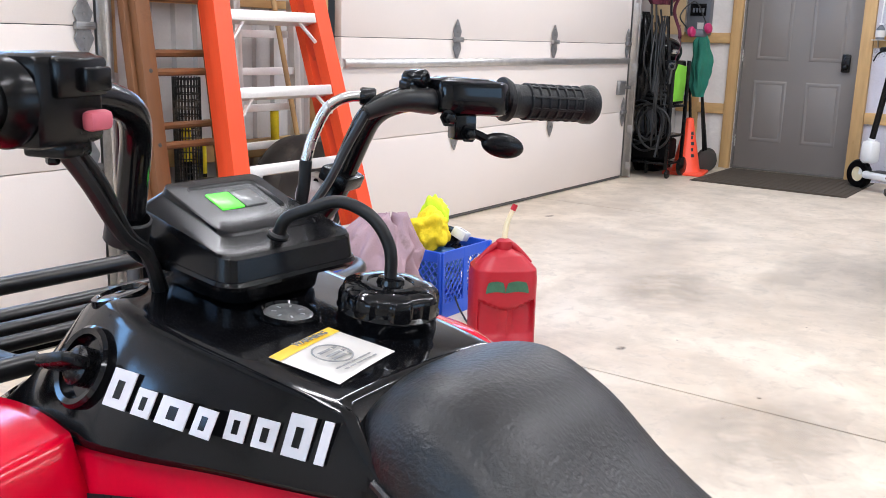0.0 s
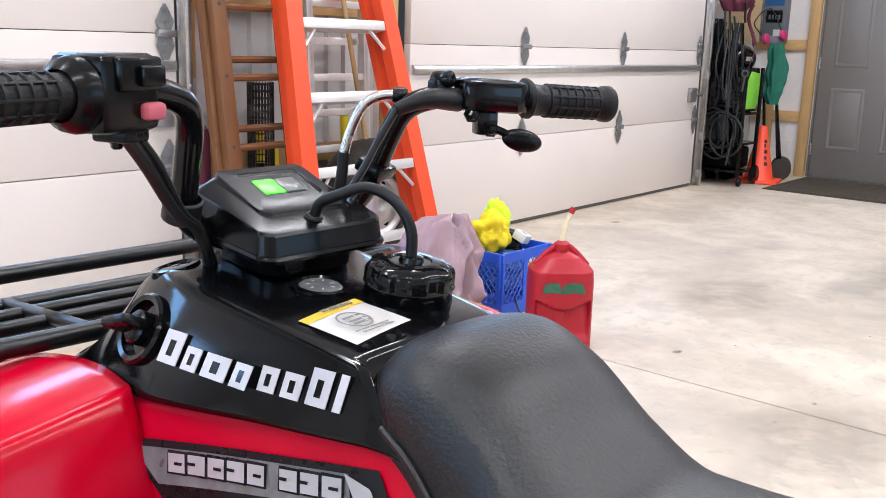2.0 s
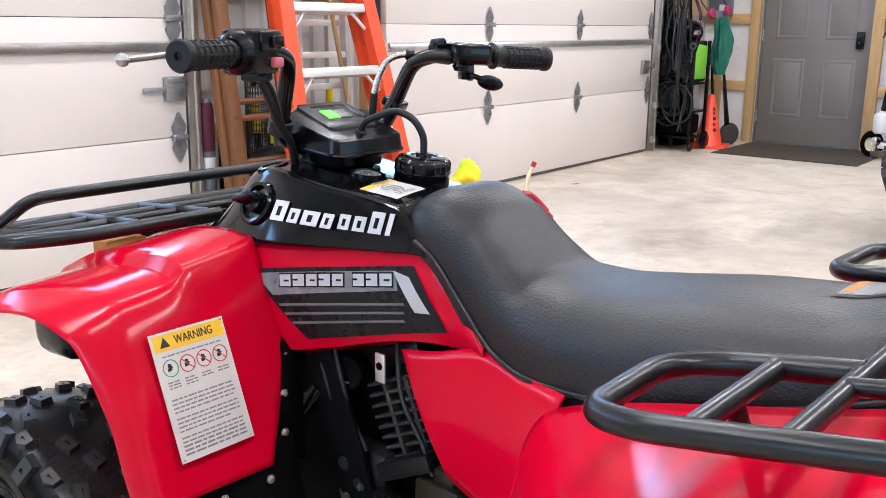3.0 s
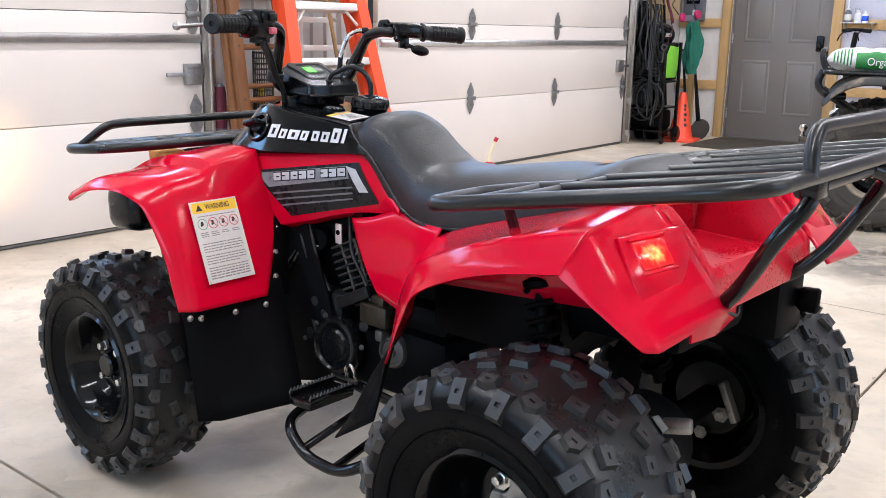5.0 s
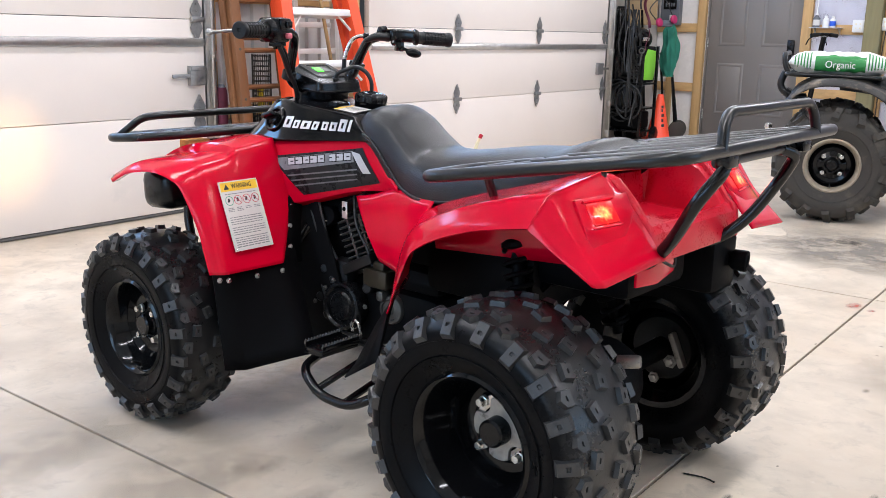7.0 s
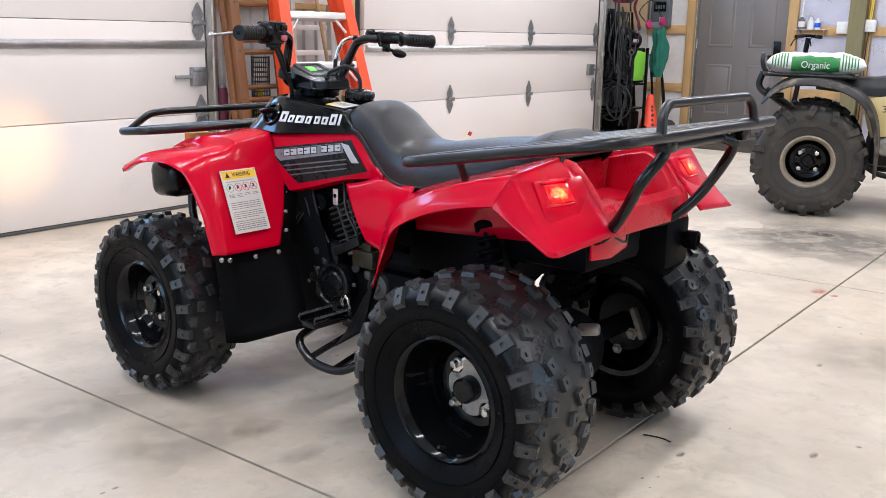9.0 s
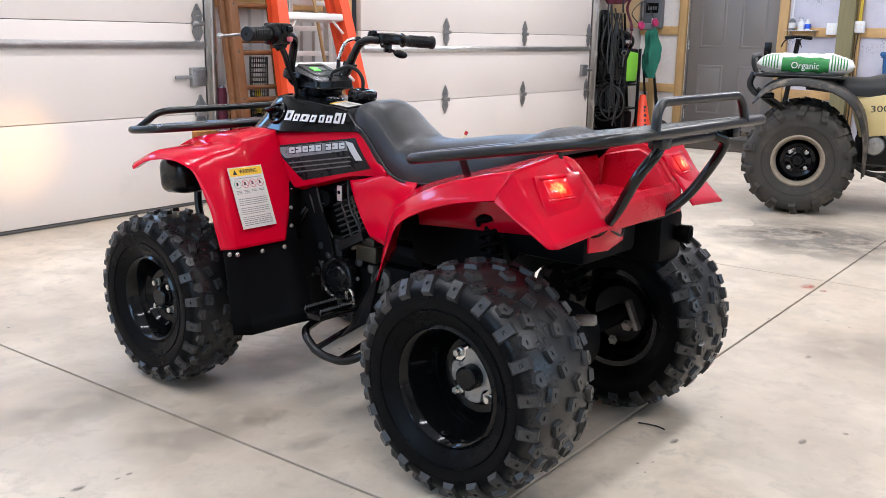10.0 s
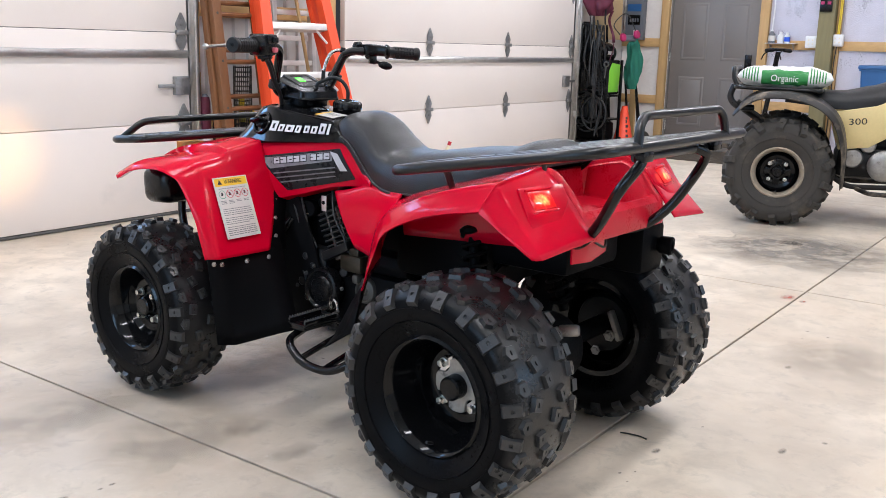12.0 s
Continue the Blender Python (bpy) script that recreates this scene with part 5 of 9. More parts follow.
# ---- seat ----
S_TOP = [(-0.042, 0.803), (-0.001, 0.831), (0.090, 0.805), (0.217, 0.793), (0.350, 0.773), (0.406, 0.767), (0.458, 0.769), (0.515, 0.803), (0.572, 0.849), (0.623, 0.864), (0.664, 0.855), (0.695, 0.820)]
S_BOT = [(-0.059, 0.780), (0.001, 0.737), (0.155, 0.683), (0.304, 0.646), (0.419, 0.638), (0.489, 0.649), (0.550, 0.692), (0.625, 0.767), (0.697, 0.794)]
S_W = [(-0.050, 0.120), (0.002, 0.145), (0.156, 0.155), (0.314, 0.156), (0.420, 0.143), (0.504, 0.122), (0.570, 0.110), (0.635, 0.106), (0.697, 0.082)]


def seat_point(a, b):
    y = -0.050 + 0.747 * a
    zt, zb, w = curve_keys(S_TOP, y), curve_keys(S_BOT, y), curve_keys(S_W, y)
    th = math.pi * (b - 0.5)       # -90 to 90 degrees over the crown
    c, s = math.cos(th), math.sin(th)
    x = w * math.copysign(abs(s) ** 0.68, s)
    z = zb + (zt - zb) * (abs(c) ** 0.60)
    # pressed dart running down from the nose
    z -= 0.004 * math.exp(-((b - 0.26) / 0.030) ** 2) * math.exp(-((y - 0.54) / 0.10) ** 2)
    return Vector((x, y, z))


bm = surf(B(), 80, 49, seat_point)
for a in (0, 1):
    bm.faces.new([bm.verts.new(seat_point(a, j / 20)) for j in range(21)])
seat = part("seat", bm, M["seat"], ATV, "black grained vinyl saddle with a raised front", sharp=60)
for nm, y0, y1, b0, b1, out, mat, lab_ in (("seat_label", 0.030, 0.118, 0.485, 0.765, 0.0012, "dark_decal", "worn printed label on the saddle"), ("label_face", 0.034, 0.114, 0.495, 0.757, 0.0018, "band_decal", "faded grey label face"), ("label_strip", 0.100, 0.112, 0.50, 0.752, 0.0022, "rust", "faded orange heading strip")):
    bm = surf(B(), 8, 14, lambda a, b: seat_point((y0 + (y1 - y0) * a + 0.050) / 0.747, b0 + (b1 - b0) * b) + Vector((0, 0, out)))
    part(nm, bm, M[mat], seat, lab_)
bm = tube(B(), [seat_point(i / 60, 0.012) + Vector((-0.001, 0, 0.004)) for i in range(2, 57)], 0.004, 8)
tube(bm, [seat_point(i / 60, 0.988) + Vector((0.001, 0, 0.004)) for i in range(2, 57)], 0.004, 8)
part("seat_piping", bm, M["seat"], seat)


# ---- instrument pod ----
# tiers from the foot up: half width, back, front, height at the back and at the front, corner radius
POD = [(0.0548, 0.866, 0.965, 0.862, 0.87, 0.02), (0.0576, 0.863, 0.966, 0.879, 0.89, 0.02), (0.0756, 0.848, 0.968, 0.881, 0.893, 0.018), (0.0799, 0.843, 0.97, 0.882, 0.895, 0.016),
       (0.0808, 0.841, 0.97, 0.8855, 0.899, 0.016), (0.0799, 0.8425, 0.97, 0.889, 0.903, 0.016), (0.0789, 0.8435, 0.97, 0.8895, 0.9035, 0.016), (0.077, 0.846, 0.969, 0.908, 0.936, 0.015),
       (0.0756, 0.848, 0.968, 0.911, 0.94, 0.014), (0.0723, 0.852, 0.966, 0.9132, 0.943, 0.012), (0.0576, 0.872, 0.963, 0.9205, 0.95, 0.01), (0.0567, 0.873, 0.962, 0.9215, 0.951, 0.01),
       (0.0556, 0.8745, 0.9615, 0.924, 0.9545, 0.01), (0.0543, 0.876, 0.961, 0.9253, 0.956, 0.009), (0.0397, 0.899, 0.948, 0.9345, 0.953, 0.006), (0.0389, 0.9, 0.947, 0.9337, 0.952, 0.006),
       (0.0378, 0.901, 0.946, 0.932, 0.95, 0.006)]
POD_X = 0.009


def pod_loop(hx, yb, yf, zb, zf, r):
    pts = []
    for cx, cy, a0 in ((hx - r, yf - r, 0), (-hx + r, yf - r, 90), (-hx + r, yb + r, 180), (hx - r, yb + r, 270)):
        for k in range(6):
            a = radians(a0 + 18 * k)
            x, y = cx + r * math.cos(a), cy + r * math.sin(a)
            y -= 0.006 * (1 - (x / hx) ** 2) * (a0 >= 180)
            pts.append(Vector((POD_X + x, y, zb + (zf - zb) * (y - yb) / (yf - yb))))
    return pts


bm = B()
loops = [[bm.verts.new(p) for p in pod_loop(*k)] for k in POD]
for p, q in zip(loops, loops[1:]):
    for i in range(len(p)):
        j = (i + 1) % len(p)
        bm.faces.new((p[i], p[j], q[j], q[i]))
bm.faces.new(loops[-1])
bm.faces.new(loops[0][::-1])
pod = part("instrument_pod", bm, M["pod"], ATV, "black plastic instrument pod on the handlebar clamp", sharp=22)
pm = pose(POD_X, 0.9235, 0.9412, math.degrees(math.atan2(0.018, 0.045)), 0, 0)
for nm, x0, x1, mat, lab_ in (("green_lamp", -0.026, -0.0008, "lamp_green", "lit green indicator window"), ("grey_lamp", 0.0008, 0.026, "grey_window", "unlit grey indicator window")):
    bm = B()
    box(bm, x0, x1, -0.014, 0.013, -0.001, 0.0012, 0.0008, pm)
    part(nm, bm, M[mat], pod, lab_)
bm = lathe(B(), [(0.0095, -0.004), (0.0095, 0.002), (0.0075, 0.004), (0.006, 0.004)], 20, aim((0.004, 0.862, 0.917), (0, -0.35, 0.93)))
part("grommet", bm, M["hose"], pod)

# ---- handlebar ----
left_bar = [(0.017, 0.936, 0.889), (-0.047, 0.942, 0.888), (-0.099, 0.936, 0.915), (-0.105, 0.905, 1.007), (-0.120, 0.886, 1.031), (-0.158, 0.871, 1.045), (-0.257, 0.836, 1.045), (-0.358, 0.800, 1.043)]
right_bar = [(0.017, 0.936, 0.889), (0.078, 0.931, 0.890), (0.123, 0.918, 0.920), (0.131, 0.890, 0.985), (0.139, 0.874, 1.022), (0.171, 0.847, 1.035), (0.243, 0.808, 1.032), (0.354, 0.752, 1.025)]
bm = tube(B(), rounded(left_bar, 0.045, 6), 0.0128, 14)
tube(bm, rounded(right_bar, 0.045, 6), 0.0128, 14)
bar = part("handlebar", bm, M["black_paint"], ATV, "bent black steel handlebar")
bm = B()
for x in (-0.025, 0.068):
    box(bm, x - 0.018, x + 0.018, 0.908, 0.971, 0.858, 0.911, 0.006)
box(bm, -0.042, 0.085, 0.911, 0.968, 0.848, 0.871, 0.008)
part("bar_clamp", bm, M["black_paint"], ATV, "black handlebar clamp")


def along(p, q, t):
    return Vector(p).lerp(Vector(q), t)


def grip(p, q, name="hand_grip"):
    """Rubber grip with raised squares, flanged at its inner end."""
    p, q = Vector(p), Vector(q)
    d = (q - p).normalized()
    m = aim(p, d)
    L_ = (q - p).length
    prof = [(0.0135, 0), (0.021, 0.001), (0.0215, 0.006), (0.0180, 0.010), (0.0172, 0.02)]
    rings = [(0.0178, z) for z in (0.03, 0.05, 0.07)]
    prof += [(0.0178, L_ - 0.016), (0.0205, L_ - 0.012), (0.021, L_ - 0.003), (0.019, L_), (0.006, L_), (0.005, L_ - 0.006), (0.0, L_ - 0.006)]
    bm = lathe(B(), prof, 24, m)
    g = part(name, bm, M["grip"], ATV, "black rubber grip with raised squares")
    bm = B()
    n = 7
    for k in range(n):
        z = 0.028 + (L_ - 0.05) * k / (n - 1)
        lathe(bm, [(0.0174, z - 0.002), (0.0193, z - 0.001), (0.0193, z + 0.001), (0.0174, z + 0.002)], 24, m)
    for k in range(9):
        a = 2 * math.pi * k / 9
        box(bm, 0.0170, 0.0191, -0.0013, 0.0013, 0.026, L_ - 0.02, 0.0004, m @ pose(0, 0, 0, 0, 0, math.degrees(a)), 1)
    part("grip_rib", bm, M["grip"], g)


GL0, GL1 = along(left_bar[5], left_bar[7], 0.44), Vector(left_bar[7]) + Vector((-0.004, 0.002, 0))
GR0, GR1 = along(right_bar[5], right_bar[7], 0.47), Vector(right_bar[7]) + Vector((0.004, 0.002, 0))
grip(GL0, GL1)
grip(GR0, GR1)

# left switch box with red stop switch, clutch-side lever
d = (Vector(left_bar[7]) - Vector(left_bar[5])).normalized()
sm = Matrix((d, Vector((0, 0, 1)).cross(d), Vector((0, 0, 1)))).transposed().to_4x4()
sm.translation = along(left_bar[5], left_bar[7], 0.27)
bm = B()
box(bm, -0.032, 0.034, -0.027, 0.026, -0.030, 0.031, 0.007, sm)
box(bm, -0.030, 0.020, 0.020, 0.031, 0.002, 0.029, 0.004, sm)
box(bm, -0.022, 0.026, -0.040, -0.010, -0.012, 0.022, 0.006, sm)
lathe(bm, [(0.027, 0.032), (0.030, 0.036), (0.028, 0.044), (0.020, 0.052)], 24, sm @ Matrix(((0, 0, 1, 0), (0, 1, 0, 0), (-1, 0, 0, 0), (0, 0, 0, 1))))
sw = part("switch_box", bm, M["black_plastic"], ATV, "black switch box with a faded red stop button")
bm = B()
box(bm, -0.029, -0.006, 0.024, 0.035, -0.021, -0.007, 0.004, sm)
part("stop_button", bm, surface("faded_pink_plastic", (0.62, 0.13, 0.17), 0.5), sw, "faded pink stop button")
bm = B()
box(bm, -0.026, 0.000, 0.028, 0.037, 0.006, 0.022, 0.002, sm)
part("slider", bm, M["black_plastic"], sw)
bm = B()
box(bm, -0.03, 0.0, -0.02, 0.015, -0.040, -0.028, 0.003, sm)
disc_bolt(bm, sm @ aim((-0.02, -0.012, -0.040), (0, 0, -1)), 0.005, 0.006)
part("lever_clamp", bm, M["black_plastic"], sw)
lv = [sm @ Vector(p) for p in ((-0.01, -0.035, 0.004), (0.008, -0.060, 0.002), (0.045, -0.078, -0.001), (0.10, -0.084, -0.004), (0.145, -0.085, -0.006), (0.160, -0.085, -0.006))]
pts = smooth_path(lv, 5)
bm = tube(B(), pts, [0.0075 - 0.0022 * min(1, i / 14) for i in range(len(pts))], 10, flat=0.8)
lathe(bm, [(0.0, -0.009), (0.006, -0.007), (0.009, 0), (0.006, 0.007), (0.0, 0.009)], 12, Matrix.Translation(lv[-1]))
part("brake_lever", bm, M["alloy"], ATV, "silver ball-ended brake lever")

# right throttle box, thumb lever, mirror boss
d = (Vector(right_bar[7]) - Vector(right_bar[5])).normalized()
tm = Matrix((d, Vector((0, 0, 1)).cross(d), Vector((0, 0, 1)))).transposed().to_4x4()
tm.translation = along(right_bar[5], right_bar[7], 0.245)
bm = B()
plate(bm, [(-0.036, -0.030), (-0.02, -0.036), (0.030, -0.034), (0.044, -0.022), (0.044, 0.026), (0.02, 0.034), (-0.028, 0.030), (-0.04, 0.015)], 0.034, tm @ pose(0, 0, -0.015), 0.006)
plate(bm, [(-0.028, -0.022), (0.020, -0.026), (0.034, -0.012), (0.034, 0.018), (-0.024, 0.022)], 0.008, tm @ pose(0, 0, 0.0125), 0.004)
th = part("throttle_box", bm, M["black_gloss"], ATV, "gloss black throttle box")
bm = lathe(B(), [(0.0135, 0), (0.0195, 0.001), (0.020, 0.004), (0.017, 0.010)], 24, aim(tm @ Vector((0.044, 0, 0.004)), d))
part("throttle_flange", bm, M["grip"], th)
# thumb lever: thin arm to a broad paddle
arm = smooth_path([tm @ Vector(p) for p in ((-0.012, -0.018, -0.028), (0.004, -0.028, -0.033), (0.016, -0.032, -0.038))], 5)
bm = tube(B(), arm, 0.0045, 8)
bmesh.ops.create_uvsphere(bm, u_segments=20, v_segments=12, radius=1, matrix=tm @ pose(0.031, -0.034, -0.043, 0, 8, -8) @ Matrix.Diagonal((0.023, 0.007, 0.0125, 1)))
part("thumb_lever", bm, M["black_plastic"], th, "black thumb throttle paddle")
bm = B()
box(bm, -0.018, 0.006, -0.026, -0.006, -0.040, -0.012, 0.003, tm)
disc_bolt(bm, tm @ aim((-0.004, -0.026, -0.033), (0, -1, 0)), 0.006, 0.008)
disc_bolt(bm, tm @ aim((-0.028, -0.030, -0.018), (0, -1, 0)), 0.006, 0.008)
part("lever_bracket", bm, M["black_paint"], th)
bm = B()
lathe(bm, [(0.0150, -0.011), (0.0158, -0.009), (0.0158, 0.009), (0.0150, 0.011)], 20, aim(along(right_bar[5], right_bar[7], 0.0), d))
box(bm, -0.010, 0.010, -0.009, 0.009, 0.004, 0.016, 0.003, Matrix.Translation(along(right_bar[5], right_bar[7], -0.02)))
lathe(bm, [(0.008, -0.012), (0.0095, -0.010), (0.0095, 0.010), (0.008, 0.012), (0.005, 0.013), (0, 0.011)], 16, aim(along(right_bar[5], right_bar[7], -0.02) + Vector((0.002, -0.004, 0.016)), (0.2, -1, 0.1)))
part("mirror_boss", bm, M["black_paint"], ATV, "black clamp with an empty mirror boss")
# throttle cable: rubber boot, chrome bend, sheath
e = tm @ Vector((-0.036, -0.012, -0.004))
boot = smooth_path([e, e + Vector((-0.040, 0.010, 0.001)), e + Vector((-0.068, 0.026, -0.010))], 6)
bm = tube(B(), boot, [0.013 - 0.006 * i / (len(boot) - 1) for i in range(len(boot))], 12)
part("cable_boot", bm, M["hose"], ATV, "black rubber cable boot")
cb = smooth_path([boot[-1], (0.097, 0.868, 0.988), (0.081, 0.878, 0.953), (0.061, 0.902, 0.905), (0.046, 0.933, 0.837), (0.048, 0.972, 0.769)], 7)
part("throttle_cable", tube(B(), cb, 0.0042, 8), M["cable"], ATV, "black throttle cable")
ch = smooth_path([(0.152, 0.882, 1.032), (0.134, 0.901, 1.032), (0.119, 0.916, 1.020), (0.110, 0.927, 0.992), (0.104, 0.931, 0.968)], 7)
part("cable_guide", tube(B(), ch, 0.0056, 10), M["chrome"], ATV, "bent chromed cable guide")
bm = tube(B(), smooth_path([ch[-1], (0.100, 0.932, 0.934), (0.091, 0.941, 0.876), (0.066, 0.962, 0.808)], 6), 0.0066, 10)
part("guide_boot", bm, M["hose"], ATV)
bm = lathe(B(), [(0.0075, -0.008), (0.009, -0.006), (0.009, 0.006), (0.0075, 0.008)], 8, aim(ch[2], ch[0] - ch[4]))
part("guide_nut", bm, M["black_paint"], ATV)
bm = B()
box(bm, -0.019, 0.019, -0.017, 0.017, -0.008, 0.008, 0.004, aim(along(right_bar[2], right_bar[3], 0.5), Vector(right_bar[3]) - Vector(right_bar[2])))
part("cable_clip", bm, M["black_plastic"], ATV)
# left cables down to the pod
e = sm @ Vector((-0.02, -0.005, -0.034))
for k, (dx, r) in enumerate(((0.0, 0.0062), (0.012, 0.0034))):
    c = smooth_path([e + Vector((dx, 0, 0)), e + Vector((0.026 + dx, 0.010, -0.030)), e + Vector((0.070 + dx * 0.6, 0.040, -0.078)), (-0.089 + dx * 0.4, 0.926, 0.908), (-0.072 + dx * 0.4, 0.935, 0.878), (-0.046 + dx, 0.963, 0.82), (-0.03 + dx, 0.98, 0.76)], 7)
    part("control_cable", tube(B(), c, r, 8), M["cable"], ATV, "black sheathed control cable")
bm = B()
lathe(bm, [(0.017, -0.012), (0.019, -0.010), (0.019, 0.010), (0.017, 0.012)], 16, aim((-0.100, 0.932, 0.928), Vector((-0.002, -0.03, 0.085))))
part("cable_tie", bm, M["hose"], ATV)
# steering stem cover below the pod
bm = tube(B(), [(-0.003, 0.938, 0.867), (-0.001, 0.963, 0.788)], 0.03, 16)
part("steering_stem", bm, M["black_paint"], ATV)

# ---- racks ----
def rack_bar(pts, r=0.0105, rd=0.05, parent=None, name="rack_bar"):
    return part(name, tube(B(), rounded(pts, rd, 6), r, 12), M["rack_black"], parent or ATV)


def rz(y):
    return 0.767 + 0.164 * (0.188 - y)


def rp(x, y, dz=0.0):
    return (x, y, rz(y) + dz)


rr = part("rear_rack", tube(B(), rounded([rp(0.215, 0.02), rp(0.215, 0.15), rp(0.245, 0.198), rp(0.385, 0.192), rp(0.405, 0.14), rp(0.392, -0.29), rp(0.36, -0.355), rp(-0.36, -0.355), rp(-0.392, -0.29), rp(-0.405, 0.14), rp(-0.385, 0.192), rp(-0.245, 0.198), rp(-0.215, 0.15), rp(-0.215, 0.02)], 0.045, 6), 0.0125, 12), M["rack_black"], ATV, "black tubular rear luggage rack with a rear hoop")
rack_bar([rp(-0.402, 0.02), rp(0.402, 0.02)], parent=rr)
for sg in (-1, 1):
    rack_bar([rp(sg * 0.404, 0.095), rp(sg * 0.213, 0.095)], parent=rr)
for x in (-0.265, -0.13, 0.0, 0.13, 0.265):
    rack_bar([rp(x, 0.02, 0.004), rp(x, -0.353, 0.004)], 0.0085, parent=rr)
rack_bar([rp(-0.238, -0.358), rp(-0.225, -0.352, 0.045), rp(-0.195, -0.348, 0.066), rp(0.195, -0.348, 0.066), rp(0.218, -0.352, 0.045), rp(0.227, -0.358)], 0.0105, 0.035, rr, "rack_hoop")
for sg in (-1, 1):
    rack_bar([(sg * 0.312, 0.095, 0.778), (sg * 0.295, 0.085, 0.725)], 0.009, parent=rr, name="rack_post")
    rack_bar([(sg * 0.21, -0.11, 0.81), (sg * 0.21, -0.11, 0.765)], 0.008, parent=rr, name="rack_post")
    # bent stay from the rack's rear bar down under the tail
    inset = 0.030 * (1 + sg)
    st = [(sg * (x - inset), y, z) for x, y, z in ((0.165, -0.333, rz(-0.34) - 0.022), (0.205, -0.352, 0.818), (0.228, -0.318, 0.765), (0.212, -0.262, 0.672), (0.186, -0.205, 0.618), (0.150, -0.150, 0.604), (0.145, -0.02, 0.600))]
    part("rack_stay", tube(B(), rounded(st, 0.05, 7), 0.0125, 12), M["black_paint"], ATV, "bent black rear bumper tube")
    bm = B()
    box(bm, sg * 0.185 - 0.022, sg * 0.185 + 0.022, -0.360, -0.332, rz(-0.35) - 0.034, rz(-0.35) - 0.004, 0.004)
    part("stay_bracket", bm, M["black_paint"], rr)
part("bumper_bar", tube(B(), [(-0.20, -0.333, rz(-0.34) - 0.024), (0.20, -0.333, rz(-0.34) - 0.024)], 0.010, 10), M["rack_black"], rr)

def fp(x, y, dz=0.0):
    """A point on the front rack, which dips a little forward."""
    return (x, y, 0.751 + 0.085 * (1.315 - y) + dz)


fr = part("front_rack", tube(B(), rounded([fp(-0.10, 1.098), fp(-0.355, 1.106), fp(-0.430, 1.155), fp(-0.442, 1.268), fp(-0.385, 1.315), fp(0.385, 1.315), fp(0.442, 1.268), fp(0.430, 1.155), fp(0.355, 1.106), fp(0.10, 1.098)], 0.04, 6), 0.0115, 12), M["rack_black"], ATV, "black tubular front luggage rack with a raised hoop")
for y in (1.19, 1.255):
    rack_bar([fp(-0.438, y), fp(0.438, y)], 0.009, parent=fr)
for x in (-0.25, -0.12, 0.12, 0.25):
    rack_bar([fp(x, 1.10, 0.004), fp(x, 1.314, 0.004)], 0.008, parent=fr)
rack_bar([fp(-0.398, 1.295), fp(-0.348, 1.260, 0.048), fp(-0.305, 1.250, 0.052), fp(0.305, 1.250, 0.052), fp(0.348, 1.260, 0.048), fp(0.398, 1.295)], 0.0105, 0.03, fr, "rack_hoop")
for sg in (-1, 1):
    bm = box(B(), sg * 0.27 - 0.035, sg * 0.27 + 0.035, 1.105, 1.150, 0.722, 0.752, 0.004)
    part("rack_mount", bm, M["rust"], fr, "rusty rack mount")

# ---- mud flaps, bolts, foot pegs ----
def flap(right):
    sg = 1 if right else -1
    bm = B()
    # two faces: one behind the wheel, one turned back to the foot peg
    top = [(-0.432, 0.850, 0.476), (-0.372, 0.836, 0.480), (-0.250, 0.836, 0.486), (-0.195, 0.812, 0.488)]
    low = [(-0.405, 0.846, 0.195), (-0.356, 0.824, 0.188), (-0.276, 0.722, 0.226), (-0.237, 0.683, 0.238)]
    rows = [[Vector(t).lerp(Vector(l), k / 8) for t, l in zip(top, low)] for k in range(9)]
    g = [[bm.verts.new((-sg * p.x, p.y, p.z)) for p in row] for row in rows]
    for a, b in zip(g, g[1:]):
        for i in range(3):
            bm.faces.new((a[i], a[i + 1], b[i + 1], b[i]))
    # upright strip along the mudguard's inner edge
    up = [[(-0.275, 0.836, 0.437), (-0.185, 0.800, 0.450)], [(-0.242, 0.866, 0.535), (-0.155, 0.838, 0.538)], [(-0.200, 0.888, 0.605), (-0.122, 0.866, 0.607)], [(-0.150, 0.898, 0.646), (-0.105, 0.886, 0.647)]]
    h = [[bm.verts.new((-sg * x, y - 0.004, z)) for x, y, z in row] for row in up]
    for a, b in zip(h, h[1:]):
        bm.faces.new((a[0], a[1], b[1], b[0]))
    return bm


for side in (False, True):
    sg = 1 if side else -1
    fl = part("mud_flap", flap(side), M["black_matte"], ATV, "black plastic splash guard behind the front wheel", thick=0.005, sharp=25)
    for x, y, z in ((0.433, 0.822, 0.443), (0.413, 0.812, 0.441), (0.330, 0.806, 0.439), (0.248, 0.806, 0.438), (0.206, 0.822, 0.492), (0.184, 0.848, 0.540), (0.160, 0.872, 0.590)):
        bm = disc_bolt(B(), aim((sg * x, y - 0.007, z), (0.1 * sg, -1, 0.1)), 0.0046, 0.004, 12)
        part("bolt", bm, M["zinc"], fl, "zinc plated bolt")

